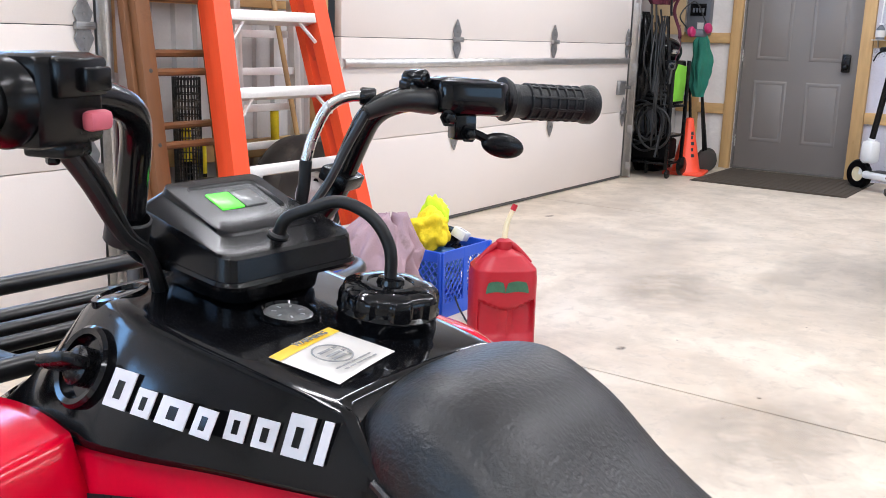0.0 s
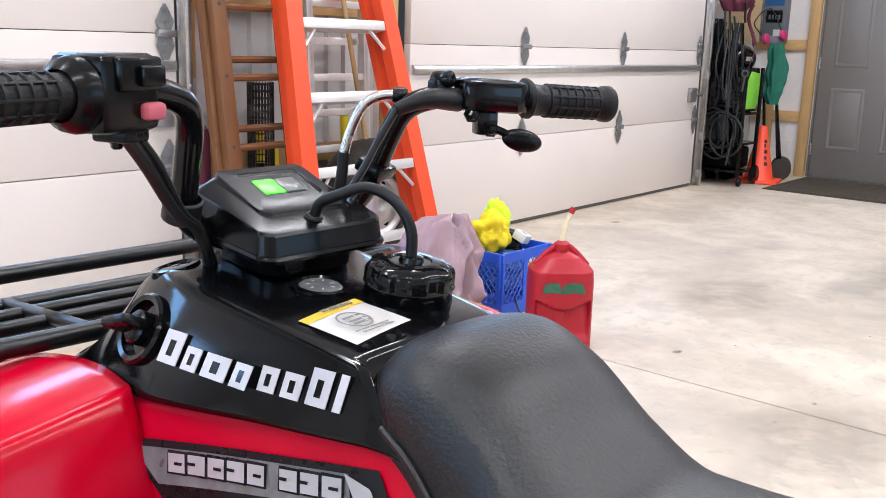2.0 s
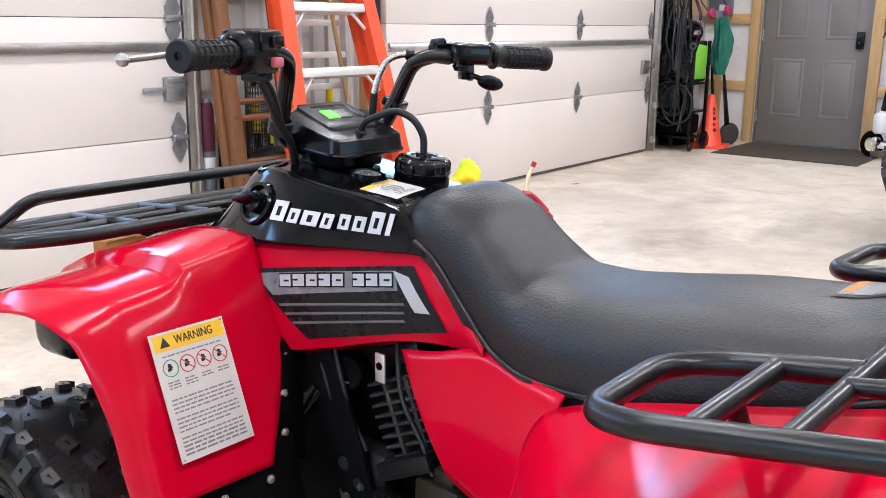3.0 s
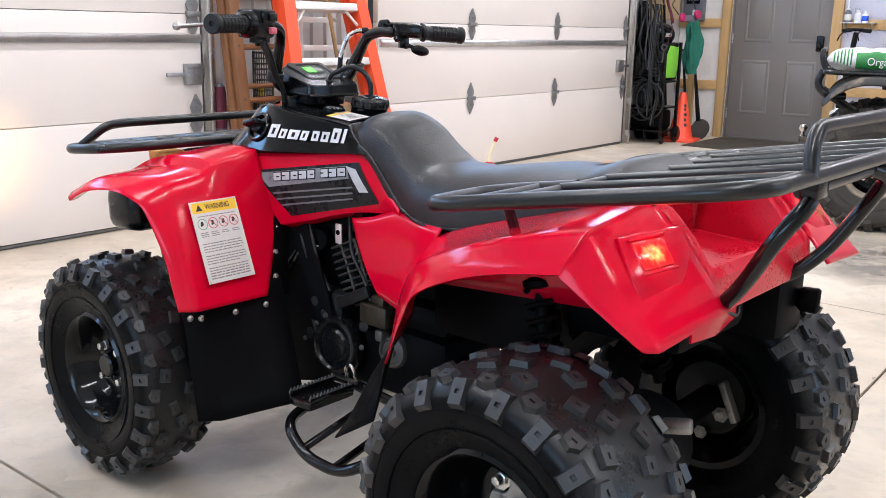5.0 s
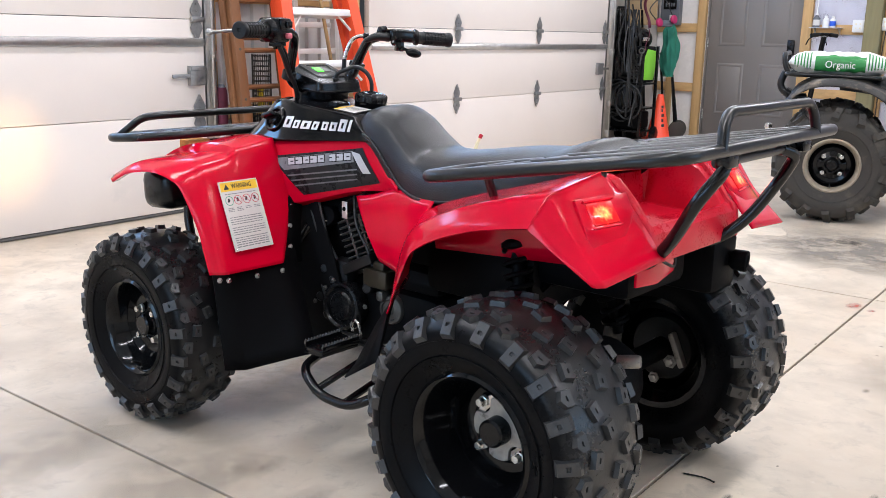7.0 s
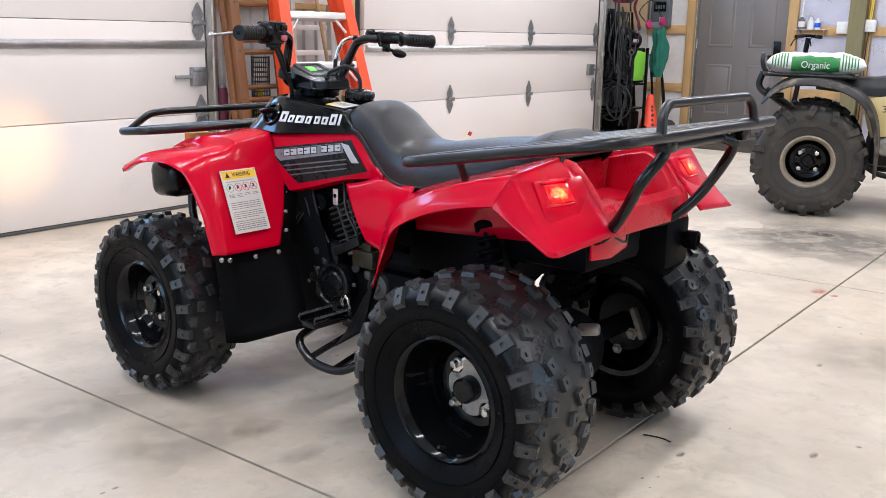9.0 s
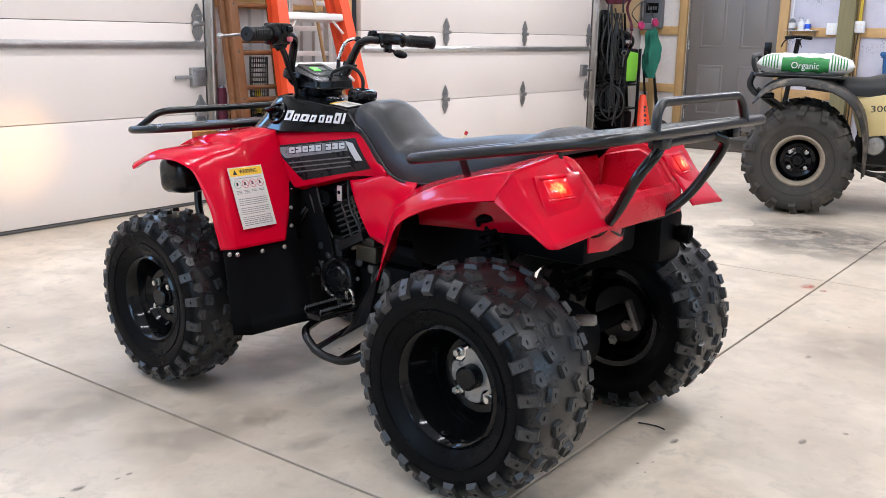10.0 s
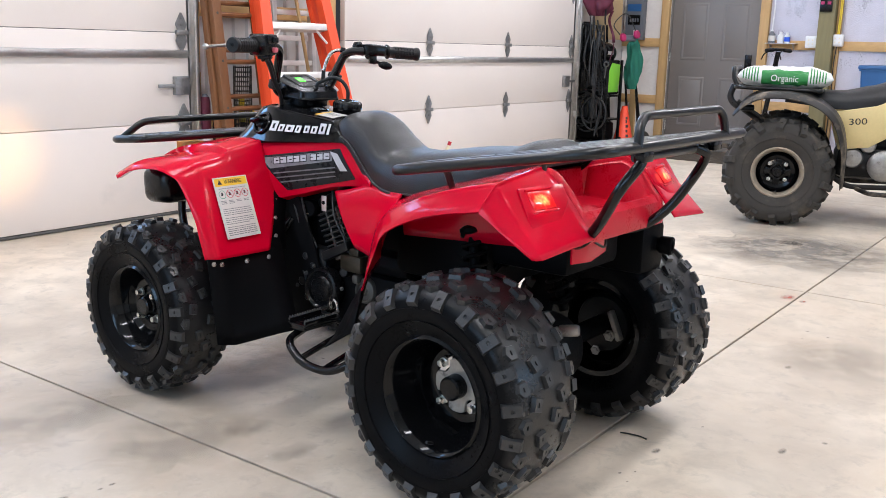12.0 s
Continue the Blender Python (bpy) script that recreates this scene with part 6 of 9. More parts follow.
for sg in (-1, 1):
    m = pose(sg * 0.272, 0.588, 0.300)
    bm = B()
    box(bm, -0.062, 0.062, -0.032, 0.032, -0.022, -0.004, 0.004, m)
    box(bm, -0.060, 0.060, -0.034, -0.028, -0.012, 0.006, 0.001, m)
    box(bm, -0.060, 0.060, 0.028, 0.034, -0.012, 0.006, 0.001, m)
    peg = part("foot_peg", bm, M["black_paint"], ATV, "black serrated steel foot peg")
    for y in (-0.031, 0.031):
        saw = [(-0.061, -0.004)] + [q for k in range(13) for q in ((-0.0615 + 0.0095 * k, 0.0), (-0.057 + 0.0095 * k, 0.008))] + [(0.0615, 0.0), (0.061, -0.004)]
        bm = plate(B(), saw, 0.004, m @ pose(0, y + 0.002, 0.005) @ pose(0, 0, 0, 90, 0, 0))
        part("peg_teeth", bm, M["fin"], peg, "worn steel teeth")
    gl = [(sg * 0.19, 0.655, 0.265), (sg * 0.335, 0.615, 0.248), (sg * 0.366, 0.580, 0.240), (sg * 0.376, 0.520, 0.208), (sg * 0.376, 0.420, 0.205), (sg * 0.352, 0.354, 0.244), (sg * 0.205, 0.34, 0.270)]
    part("foot_guard", tube(B(), rounded(gl, 0.04, 6), 0.0115, 12), M["black_paint"], ATV, "black tubular foot guard loop")
    for yy in (0.545, 0.440):
        part("foot_guard_rung", tube(B(), [(sg * 0.19, yy, 0.250), (sg * 0.374, yy, 0.210)], 0.0085, 10), M["black_paint"], ATV)
    bm = B()
    pts = [(0.307, 0.368, 0.435), (0.257, 0.394, 0.452), (0.254, 0.456, 0.369), (0.298, 0.481, 0.276), (0.365, 0.448, 0.269), (0.359, 0.350, 0.332)]
    vs = [bm.verts.new((sg * x, y, z)) for x, y, z in pts]
    bm.faces.new(vs)
    part("heel_guard", bm, M["black_matte"], ATV, "black heel guard ahead of the rear wheel", thick=0.004)
    lev = smooth_path([(sg * 0.198, 0.590, 0.310), (sg * 0.203, 0.588, 0.330), (sg * 0.206, 0.574, 0.342), (sg * 0.206, 0.560, 0.332), (sg * 0.204, 0.556, 0.305)], 6)
    part("pedal", tube(B(), lev, 0.0038, 8), M["chrome"], ATV, "bright bent pedal rod")

# ---- engine and frame ----
PLACE = pose(0, -0.066, 0.014) @ Matrix.Diagonal((0.93, 1, 1, 1))
for sg in (-1, 1):
    bm = B()
    plate(bm, [(0.74, 0.24), (0.90, 0.20), (1.00, 0.40), (0.99, 0.66), (0.90, 0.66), (0.80, 0.44)], 0.01, Matrix(((0, 0, 1, sg * 0.13 - 0.005), (1, 0, 0, 0), (0, 1, 0, 0), (0, 0, 0, 1))), 0.003)
    part("inner_liner", bm, M["black_matte"], ATV, "black inner splash liner")
bm = B()
box(bm, -0.09, 0.09, 0.42, 0.60, 0.46, 0.62, 0.03)
box(bm, -0.10, 0.10, 0.12, 0.42, 0.48, 0.66, 0.03)
part("air_box", bm, M["black_matte"], ATV, "black air box under the saddle")
bm = B()
box(bm, -0.08, 0.08, 0.79, 0.96, 0.40, 0.68, 0.03)
box(bm, -0.082, 0.082, 0.58, 0.99, 0.615, 0.72, 0.02)
part("coil_bracket", bm, M["black_matte"], ATV)
bm = B()
for pts in ([(-0.10, 0.98, 0.70), (-0.115, 0.87, 0.46), (-0.12, 0.80, 0.24), (-0.12, 0.42, 0.21), (-0.12, 0.30, 0.33), (-0.12, 0.05, 0.60)], [(-0.09, 1.10, 0.70), (-0.09, 0.70, 0.66), (-0.10, 0.36, 0.62), (-0.12, -0.06, 0.64)], [(-0.13, 0.90, 0.52), (-0.20, 1.0, 0.36), (-0.13, 1.18, 0.30)]):
    for sg in (1, -1):
        tube(bm, rounded([(x * sg, y, z) for x, y, z in pts], 0.05, 5), 0.0125, 10)
tube(bm, [(-0.13, 0.90, 0.50), (0.13, 0.90, 0.50)], 0.012, 10)
part("frame", bm, M["black_paint"], ATV, "black tubular steel frame")
PLACE = Matrix()
bm = B()
box(bm, -0.095, 0.118, 0.40, 0.76, 0.235, 0.405, 0.04)
box(bm, -0.090, 0.090, 0.40, 0.62, 0.40, 0.47, 0.03)
eng = part("engine", bm, M["black_matte"], ATV, "black air-cooled engine with grey cooling fins")
bm = lathe(B(), [(0.066, -0.030), (0.067, 0.0), (0.062, 0.010), (0.055, 0.012), (0.050, 0.006), (0.040, 0.006), (0.034, 0.012), (0.014, 0.014), (0.0, 0.014)], 40, aim((-0.132, 0.696, 0.338), (-1, -0.05, 0.08)))
part("recoil_cover", bm, M["black_plastic"], eng, "round black starter cover")
bm = lathe(B(), [(0.037, -0.03), (0.038, 0.004), (0.034, 0.010), (0.027, 0.012), (0.025, 0.008), (0.014, 0.010), (0.010, 0.015), (0.0, 0.015)], 32, aim((-0.098, 0.548, 0.352), (-1, -0.1, 0.05)))
box(bm, -0.124, -0.090, 0.560, 0.585, 0.372, 0.400, 0.008)
part("alloy_cover", bm, M["fin"], eng, "bare alloy side cover")
cyl = pose(0.0, 0.656, 0.462, -24, 0, 0)
for k in range(8):
    z = 0.0165 * k
    w = 0.094 - 0.0015 * abs(k - 4)
    bm = B()
    box(bm, -w, w, -0.062, 0.062, z, z + 0.0055, 0.002, cyl, 1)
    part("cooling_fin", bm, M["fin"], eng, "grey cooling fin")
for y in (-0.026, 0.022):
    bm = B()
    box(bm, -0.0915, 0.0915, y - 0.004, y + 0.004, 0, 0.121, 0.001, cyl, 1)
    part("fin_rib", bm, M["fin"], eng)
bm = B()
box(bm, -0.058, 0.058, -0.050, 0.050, -0.03, 0.16, 0.01, cyl)
box(bm, -0.080, 0.080, -0.060, 0.060, 0.132, 0.170, 0.015, cyl)
part("cylinder_head", bm, M["engine"], eng)
bm = B()
box(bm, -0.055, 0.058, -0.016, 0.016, -0.014, 0.014, 0.005, Matrix.Translation((-0.112, 0.650, 0.458)) @ pose(0, 0, 0, -26, 0, 0) @ pose(0, 0, 0, 0, 0, 90))
part("chain_guard", bm, M["engine"], eng, "dull grey cast bracket")
bm = B()
box(bm, -0.128, -0.080, 0.545, 0.628, 0.405, 0.455, 0.008)
box(bm, -0.120, -0.085, 0.560, 0.600, 0.450, 0.475, 0.006)
part("carburettor", bm, M["bronze"], eng, "tarnished bronze coloured carburettor body")
bm = B()
box(bm, -0.104, -0.100, 0.708, 0.728, 0.566, 0.612, 0.002)
part("tag", bm, M["alu"], eng, "small pale metal tag")
bm = lathe(B(), [(0.006, 0), (0.006, 0.0012), (0, 0.0012)], 16, aim((-0.104, 0.718, 0.592), (-1, 0, 0)))
part("tag_hole", bm, M["black_matte"], eng)
for y, z, r in ((0.775, 0.425, 0.014), (0.745, 0.400, 0.012), (0.790, 0.345, 0.016), (0.765, 0.300, 0.015), (0.615, 0.400, 0.016)):
    bm = lathe(B(), [(r, -0.03), (r, 0.004), (r * 0.7, 0.010), (0, 0.011)], 14, aim((-0.118, y, z), (-1, -0.3, 0.1)))
    part("casing_boss", bm, M["engine"], eng, "oily black casting boss")
bm = B()
box(bm, -0.125, -0.080, 0.71, 0.80, 0.265, 0.360, 0.015)
box(bm, -0.112, -0.060, 0.70, 0.82, 0.36, 0.455, 0.02)
part("side_casing", bm, M["engine"], eng, "black engine side casing")
bm = lathe(B(), [(0.026, -0.02), (0.028, 0.01), (0.024, 0.016), (0.012, 0.014), (0, 0.014)], 28, aim((-0.095, 0.785, 0.565), (-1, -0.3, 0.1)))
part("horn", bm, M["black_matte"], eng, "small round black horn ahead of the cylinder")
bm = lathe(B(), [(0.008, -0.004), (0.009, 0.002), (0.005, 0.005), (0, 0.005)], 6, aim((-0.106, 0.782, 0.548), (-1, -0.3, 0.1)))
part("horn_nut", bm, M["alu"], eng)
for pts, r in (([(-0.105, 0.86, 0.63), (-0.125, 0.815, 0.56), (-0.115, 0.790, 0.48), (-0.105, 0.765, 0.42)], 0.0036), ([(-0.095, 0.84, 0.64), (-0.118, 0.795, 0.59), (-0.120, 0.765, 0.51), (-0.115, 0.735, 0.455)], 0.0042), ([(-0.115, 0.80, 0.395), (-0.128, 0.765, 0.35), (-0.125, 0.72, 0.27), (-0.140, 0.62, 0.27)], 0.0048), ([(-0.085, 0.70, 0.63), (-0.112, 0.665, 0.56), (-0.112, 0.625, 0.50), (-0.118, 0.60, 0.46)], 0.0040)):
    part("hose", tube(B(), smooth_path(pts, 6), r, 8), M["cable"], eng, "black hose along the engine")
for x, y, z in ((-0.130, 0.765, 0.375), (-0.128, 0.735, 0.400), (-0.130, 0.805, 0.330), (-0.130, 0.615, 0.352)):
    bm = disc_bolt(B(), aim((x, y, z), (-1, -0.2, 0.1)), 0.0045, 0.005)
    part("engine_bolt", bm, M["fin"], eng)


def shock(p, q, name="shock_absorber"):
    p, q = Vector(p), Vector(q)
    bm = B()
    m = aim(p, q - p)
    L_ = (q - p).length
    turns = 8
    co = [m @ Vector((0.028 * math.cos(2 * math.pi * turns * k / 110), 0.028 * math.sin(2 * math.pi * turns * k / 110), 0.04 + (L_ - 0.09) * k / 110)) for k in range(111)]
    tube(bm, co, 0.0058, 8)
    tube(bm, [m @ Vector((0, 0, 0)), m @ Vector((0, 0, L_))], 0.014, 12)
    lathe(bm, [(0.014, 0.02), (0.034, 0.03), (0.034, 0.038), (0.014, 0.04)], 20, m)
    lathe(bm, [(0.014, L_ - 0.05), (0.034, L_ - 0.045), (0.034, L_ - 0.035), (0.014, L_ - 0.02)], 20, m)
    return part(name, bm, M["black_matte"], ATV, "black coil spring shock absorber")


for sg in (-1, 1):
    shock((sg * 0.20, 0.06, 0.33), (sg * 0.155, 0.13, 0.64))
    shock((sg * 0.25, 1.12, 0.34), (sg * 0.15, 1.05, 0.64))
bm = tube(B(), [(-0.36, 0, RZ), (0.36, 0, RZ)], 0.028, 16)
part("rear_axle", bm, M["black_matte"], ATV, "black rear axle tube")
bm = lathe(B(), [(0.0, -0.09), (0.075, -0.085), (0.095, -0.05), (0.095, 0.05), (0.075, 0.085), (0.0, 0.09)], 28, aim((0.0, 0.0, RZ), (1, 0, 0)))
part("drive_housing", bm, M["black_matte"], ATV, "black drive housing on the rear axle")
part("drive_shaft", tube(B(), [(-0.03, 0.02, RZ), (-0.03, 0.40, 0.33)], 0.035, 12), M["black_matte"], ATV)
for sg in (-1, 1):
    part("swing_arm", tube(B(), [(sg * 0.14, 0.0, RZ), (sg * 0.11, 0.40, 0.30)], 0.02, 10), M["black_matte"], ATV)
    part("lower_arm", tube(B(), [(sg * 0.39, 1.14, FZ), (sg * 0.12, 1.06, 0.26)], 0.013, 10), M["black_paint"], ATV)
    part("upper_arm", tube(B(), [(sg * 0.39, 1.14, FZ + 0.06), (sg * 0.13, 1.10, 0.36)], 0.012, 10), M["black_paint"], ATV)
    part("tie_rod", tube(B(), [(sg * 0.38, 1.07, FZ + 0.03), (sg * 0.04, 1.02, 0.32)], 0.008, 10), M["black_paint"], ATV)
    part("front_hub", lathe(B(), [(0.0, -0.03), (0.05, -0.03), (0.05, 0.02), (0.03, 0.03)], 20, aim((sg * 0.39, 1.14, FZ), (sg, 0, 0))), M["black_matte"], ATV)
# brake drum inside the right rear wheel, with its lever
bm = B()
lathe(bm, [(0.030, -0.012), (0.080, -0.010), (0.086, 0.0), (0.086, 0.03), (0.06, 0.035), (0.03, 0.035)], 40, aim((0.330, 0, RZ), (1, 0, 0)))
dr = part("brake_drum", bm, M["engine"], ATV, "black brake backing plate on the rear axle")
bm = B()
box(bm, -0.012, 0.012, -0.008, 0.008, -0.045, 0.045, 0.004, pose(0.306, -0.050, RZ + 0.008, -24, 0, 0))
disc_bolt(bm, aim((0.306, -0.034, RZ - 0.025), (-1, 0, 0)), 0.012, 0.012)
disc_bolt(bm, aim((0.306, 0.008, RZ - 0.078), (-1, 0, 0)), 0.010, 0.01)
part("brake_arm", bm, M["alloy"], dr, "bare alloy brake arm")
bm = lathe(B(), [(0.014, 0), (0.015, 0.004), (0.015, 0.045), (0.012, 0.050), (0, 0.050)], 14, aim((-0.058, -0.085, RZ + 0.083), (0.35, -1, 0.15)))
part("hitch_nut", bm, M["alloy"], ATV, "bright round-headed fitting behind the axle")
# silencer box under the tail
bm = B()
box(bm, 0.185, 0.315, -0.180, 0.16, 0.472, 0.612, 0.02)
mu = part("silencer", bm, M["black_matte"], ATV, "flat black box silencer with a round outlet")
bm = lathe(B(), [(0.016, -0.01), (0.024, 0.0), (0.025, 0.028), (0.022, 0.032), (0.016, 0.030), (0.014, -0.01)], 24, aim((0.268, -0.190, 0.548), (0.25, -1, -0.05)))
part("outlet", bm, M["black_matte"], mu)
bm = B()
box(bm, -0.09, 0.075, -0.10, 0.30, 0.53, 0.60, 0.015)
part("battery_tray", bm, M["black_matte"], ATV, "black tray under the tail")
bm = tube(B(), smooth_path([(0.04, 0.66, 0.57), (-0.02, 0.78, 0.54), (-0.13, 0.92, 0.555), (-0.16, 1.03, 0.53), (-0.06, 1.05, 0.38), (0.10, 0.95, 0.36), (0.16, 0.65, 0.42), (0.20, 0.16, 0.54)], 8), 0.017, 12)
part("exhaust_pipe", bm, M["alloy"], ATV, "discoloured exhaust pipe")
# headlamps under the front rack
for sg in (-1, 1):
    m = aim((sg * 0.294, 1.205, 0.617), (-sg * 0.01, 1, -0.077))
    bm = B()
    box(bm, -0.085, 0.085, -0.055, 0.055, -0.10, 0.03, 0.03, m, 3)
    hl = part("head_lamp", bm, M["black_plastic"], ATV, "black head lamp housing with a lit warm bulb")
    bm = lathe(B(), [(0.0, 0.045), (0.035, 0.040), (0.048, 0.03), (0.05, 0.02)], 28, m)
    part("lens", bm, M["lamp_head"], hl, "lit warm lens")
    data = bpy.data.lights.new("head_lamp_beam", "SPOT")
    data.energy, data.color, data.spot_size, data.spot_blend, data.shadow_soft_size = 120, (1.0, 0.56, 0.18), radians(17), 1.0, 0.03
    lo = new("head_lamp_beam", data)
    lo.matrix_world = m @ pose(0, 0, 0.06) @ pose(0, 0, 0, 180, 0, 0)
bm = B()
box(bm, -0.20, 0.20, 1.16, 1.24, 0.53, 0.68, 0.03)
part("front_grille", bm, M["black_plastic"], ATV, "black front grille panel")
bm = tube(B(), rounded([(-0.16, 1.05, 0.30), (-0.17, 1.27, 0.34), (-0.17, 1.33, 0.50), (-0.14, 1.32, 0.71), (0.14, 1.32, 0.71), (0.17, 1.33, 0.50), (0.17, 1.27, 0.34), (0.16, 1.05, 0.30)], 0.06, 6), 0.013, 12)
part("front_bumper", bm, M["black_paint"], ATV, "black tubular front bumper")

# ---- warning sticker on the mudguard's rear face ----
A_, B_, C_ = Vector((-0.383, 0.882, 0.671)), Vector((-0.262, 0.884, 0.671)), Vector((-0.383, 0.818, 0.505))
ex = (B_ - A_).normalized()
ez = ex.cross(A_ - C_).normalized()
ey = ez.cross(ex)
wm = Matrix((ex, ey, ez)).transposed().to_4x4()
wm.translation = C_ + ez * 0.006
SW, SH = 0.120, 0.178
bm = B()
box(bm, 0, SW, 0, SH, -0.002, 0.0008, 0.0, wm)
stk = part("warning_sticker", bm, M["paper"], ATV, "white warning sticker with a yellow heading and round symbols")
bm = B()
box(bm, 0.003, SW - 0.003, SH - 0.026, SH - 0.003, 0.0008, 0.0013, 0, wm)
part("heading_strip", bm, M["yellow_ink"], stk)
letters("WARNING", 0.017, wm @ pose(SW * 0.56, SH - 0.0145, 0.0018), M["sticker_ink"], stk, width=0.062)
bm = B()
plate(bm, [(0.012, SH - 0.021), (0.028, SH - 0.021), (0.020, SH - 0.007)], 0.0005, wm @ pose(0, 0, 0.0013))
part("warning_triangle", bm, M["sticker_ink"], stk)
for sg_, (cx, mat_) in enumerate(((0.020, "green_ink"), (0.047, "red_ink"), (0.074, "red_ink"), (0.101, "red_ink"))):
    part("symbol_ring", ring_mesh(wm @ pose(cx, SH - 0.050, 0), 0.0122, 0.0014, z=0.0009, slash=sg_ > 0), M[mat_], stk)
    bm = B()
    for k in range(4):
        box(bm, -0.005 + 0.002 * k, -0.002 + 0.0026 * k, -0.004 + 0.0011 * k, 0.001 + 0.0012 * k, 0.0009, 0.0013, 0, wm @ pose(cx, SH - 0.050, 0, 0, 0, 25 * k))
    part("symbol", bm, M["sticker_ink"], stk)
bm = B()
rnd = random.Random(8)
bars(wm, 0.012, 0.108, SH - 0.034, 0.0019, rnd, bm, 0.0009)
for cx in (0.010, 0.037, 0.064, 0.091):
    for k in range(3 if cx < 0.05 else 2):
        bars(wm, cx, cx + 0.019, SH - 0.070 - 0.004 * k, 0.0019, rnd, bm, 0.0009)
y = SH - 0.094
for k in range(15):
    if k in (4, 9):
        y -= 0.0035
        continue
    bars(wm, 0.008, SW - 0.010 - 0.02 * rnd.random() * (k in (3, 8)), y, 0.0021 if k < 12 else 0.0026, rnd, bm, 0.0009)
    y -= 0.0057
tagged(part("small_print", bm, M["grey_ink"], stk), kind="stuff")
bm = B()
for x in (0.004, SW - 0.004):
    for yy in (0.004, SH - 0.004):
        disc_bolt(bm, wm @ pose(x, yy, 0.0008), 0.0012, 0.001)
part("rivet", bm, M["zinc"], stk)


# ---- ladders between the doors ----
def orange_stepladder():
    t = thing("stepladder", S(2.318, -0.561, 0.000) @ pose(0, 0, 0, -13.5, 0, 0), "orange fibreglass stepladder with white aluminium steps, folded and leaning", "ladder")
    H = 2.45

    def hw(z):
        return 0.408 - 0.080 * z
    for sg in (-1, 1):
        # channel-section rail leaning inwards
        ring = [(-0.045, -0.030), (0.045, -0.030), (0.045, 0.030), (0.037, 0.030), (0.037, -0.022), (-0.037, -0.022), (-0.037, 0.030), (-0.045, 0.030)]
        bm = B()
        ends = [[bm.verts.new((sg * hw(z) + x, y, z)) for x, y in ring] for z in (0.0, H)]
        for i in range(8):
            j = (i + 1) % 8
            bm.faces.new((ends[0][i], ends[0][j], ends[1][j], ends[1][i]))
        bm.faces.new(ends[0][::-1])
        bm.faces.new(ends[1])
        part("rail", bm, M["orange"], t)
        bm = B()
        box(bm, sg * hw(0) - 0.05, sg * hw(0) + 0.05, -0.034, 0.034, -0.005, 0.05, 0.006)
        part("foot", bm, M["black_plastic"], t, "black rubber foot")
        # rear legs folded behind
        bm = B()
        r = bmesh.ops.create_cube(bm, size=1)["verts"]
        for v in r:
            z = 0.05 if v.co.z < 0 else H - 0.1
            v.co = Vector((sg * (hw(z) - 0.02) + (-0.03 if v.co.x < 0 else 0.03), 0.07 if v.co.y < 0 else 0.11, z))
        part("rear_leg", bm, M["orange"], t)
    for k in range(7):
        z = 0.28 + 0.335 * k
        w = hw(z) - 0.045
        bm = B()
        box(bm, -w, w, -0.028, 0.055, z - 0.045, z, 0.003)
        for i in range(5):
            box(bm, -w, w, -0.022 + 0.015 * i, -0.016 + 0.015 * i, z - 0.001, z + 0.002, 0)
        part("step", bm, M["alu"], t, "ribbed white aluminium step")
        for sg in (-1, 1):
            bm = B()
            tube(bm, [(sg * w, 0.0, z - 0.13), (sg * (w - 0.10), 0.0, z - 0.028)], 0.009, 6)
            part("step_brace", bm, M["alu"], t)


def wooden_ladder():
    t = thing("wooden_ladder", S(1.930, -0.318, 0.000) @ pose(0, 0, 0, -7.5, 0, 0), "old brown wooden ladder leaning against the wall", "ladder")
    for sg in (-1, 1):
        # two nested sections, the front one a little proud and set inwards
        for x0, x1, y0, y1 in ((sg * 0.205 - 0.040, sg * 0.205 + 0.040, 0.026, 0.070), (sg * 0.19 - 0.036, sg * 0.19 + 0.036, -0.024, 0.024)):
            bm = B()
            box(bm, x0, x1, y0, y1, 0, 3.0, 0.005)
            part("rail", bm, M["ladder_wood"], t)
        for k in range(9):
            bm = disc_bolt(B(), aim((sg * 0.19, -0.024, 0.40 + 0.302 * k), (0, -1, 0)), 0.006, 0.002, 10)
            part("rung_peg", bm, M["fin"], t)
    for k in range(9):
        for dz, yy in ((0.0, 0.0), (0.082, 0.05)):
            z = 0.395 + 0.302 * k + dz
            bm = B()
            tube(bm, [(-0.17, yy, z), (0.17, yy, z)], 0.016, 8)
            part("rung", bm, M["ladder_wood"], t)


def aluminium_ladder():
    t = thing("aluminium_ladder", S(2.488, -0.108, 0.000) @ pose(0, 0, 0, -2.0, 0, 0), "bare aluminium extension ladder standing behind the stepladder", "ladder")
    for sg in (-1, 1):
        for dx, y in ((0.0, 0.0), (0.035, 0.05)):
            bm = B()
            x = sg * (0.19 + dx)
            box(bm, x - 0.006, x + 0.006, y - 0.022, y + 0.022, 0, 2.9, 0.002)
            box(bm, x - 0.02, x + 0.02, y - 0.022, y - 0.017, 0, 2.9, 0.002)
            part("rail", bm, M["alu"], t)
    for k in range(7):
        for dz, y in ((0.0, 0.0), (0.176, 0.05)):
            bm = B()
            z = 0.276 + 0.352 * k + dz
            box(bm, -0.19, 0.19, y - 0.016, y + 0.016, z - 0.018, z + 0.018, 0.005)
            part("rung", bm, M["alu"], t)


wooden_ladder()
orange_stepladder()
aluminium_ladder()

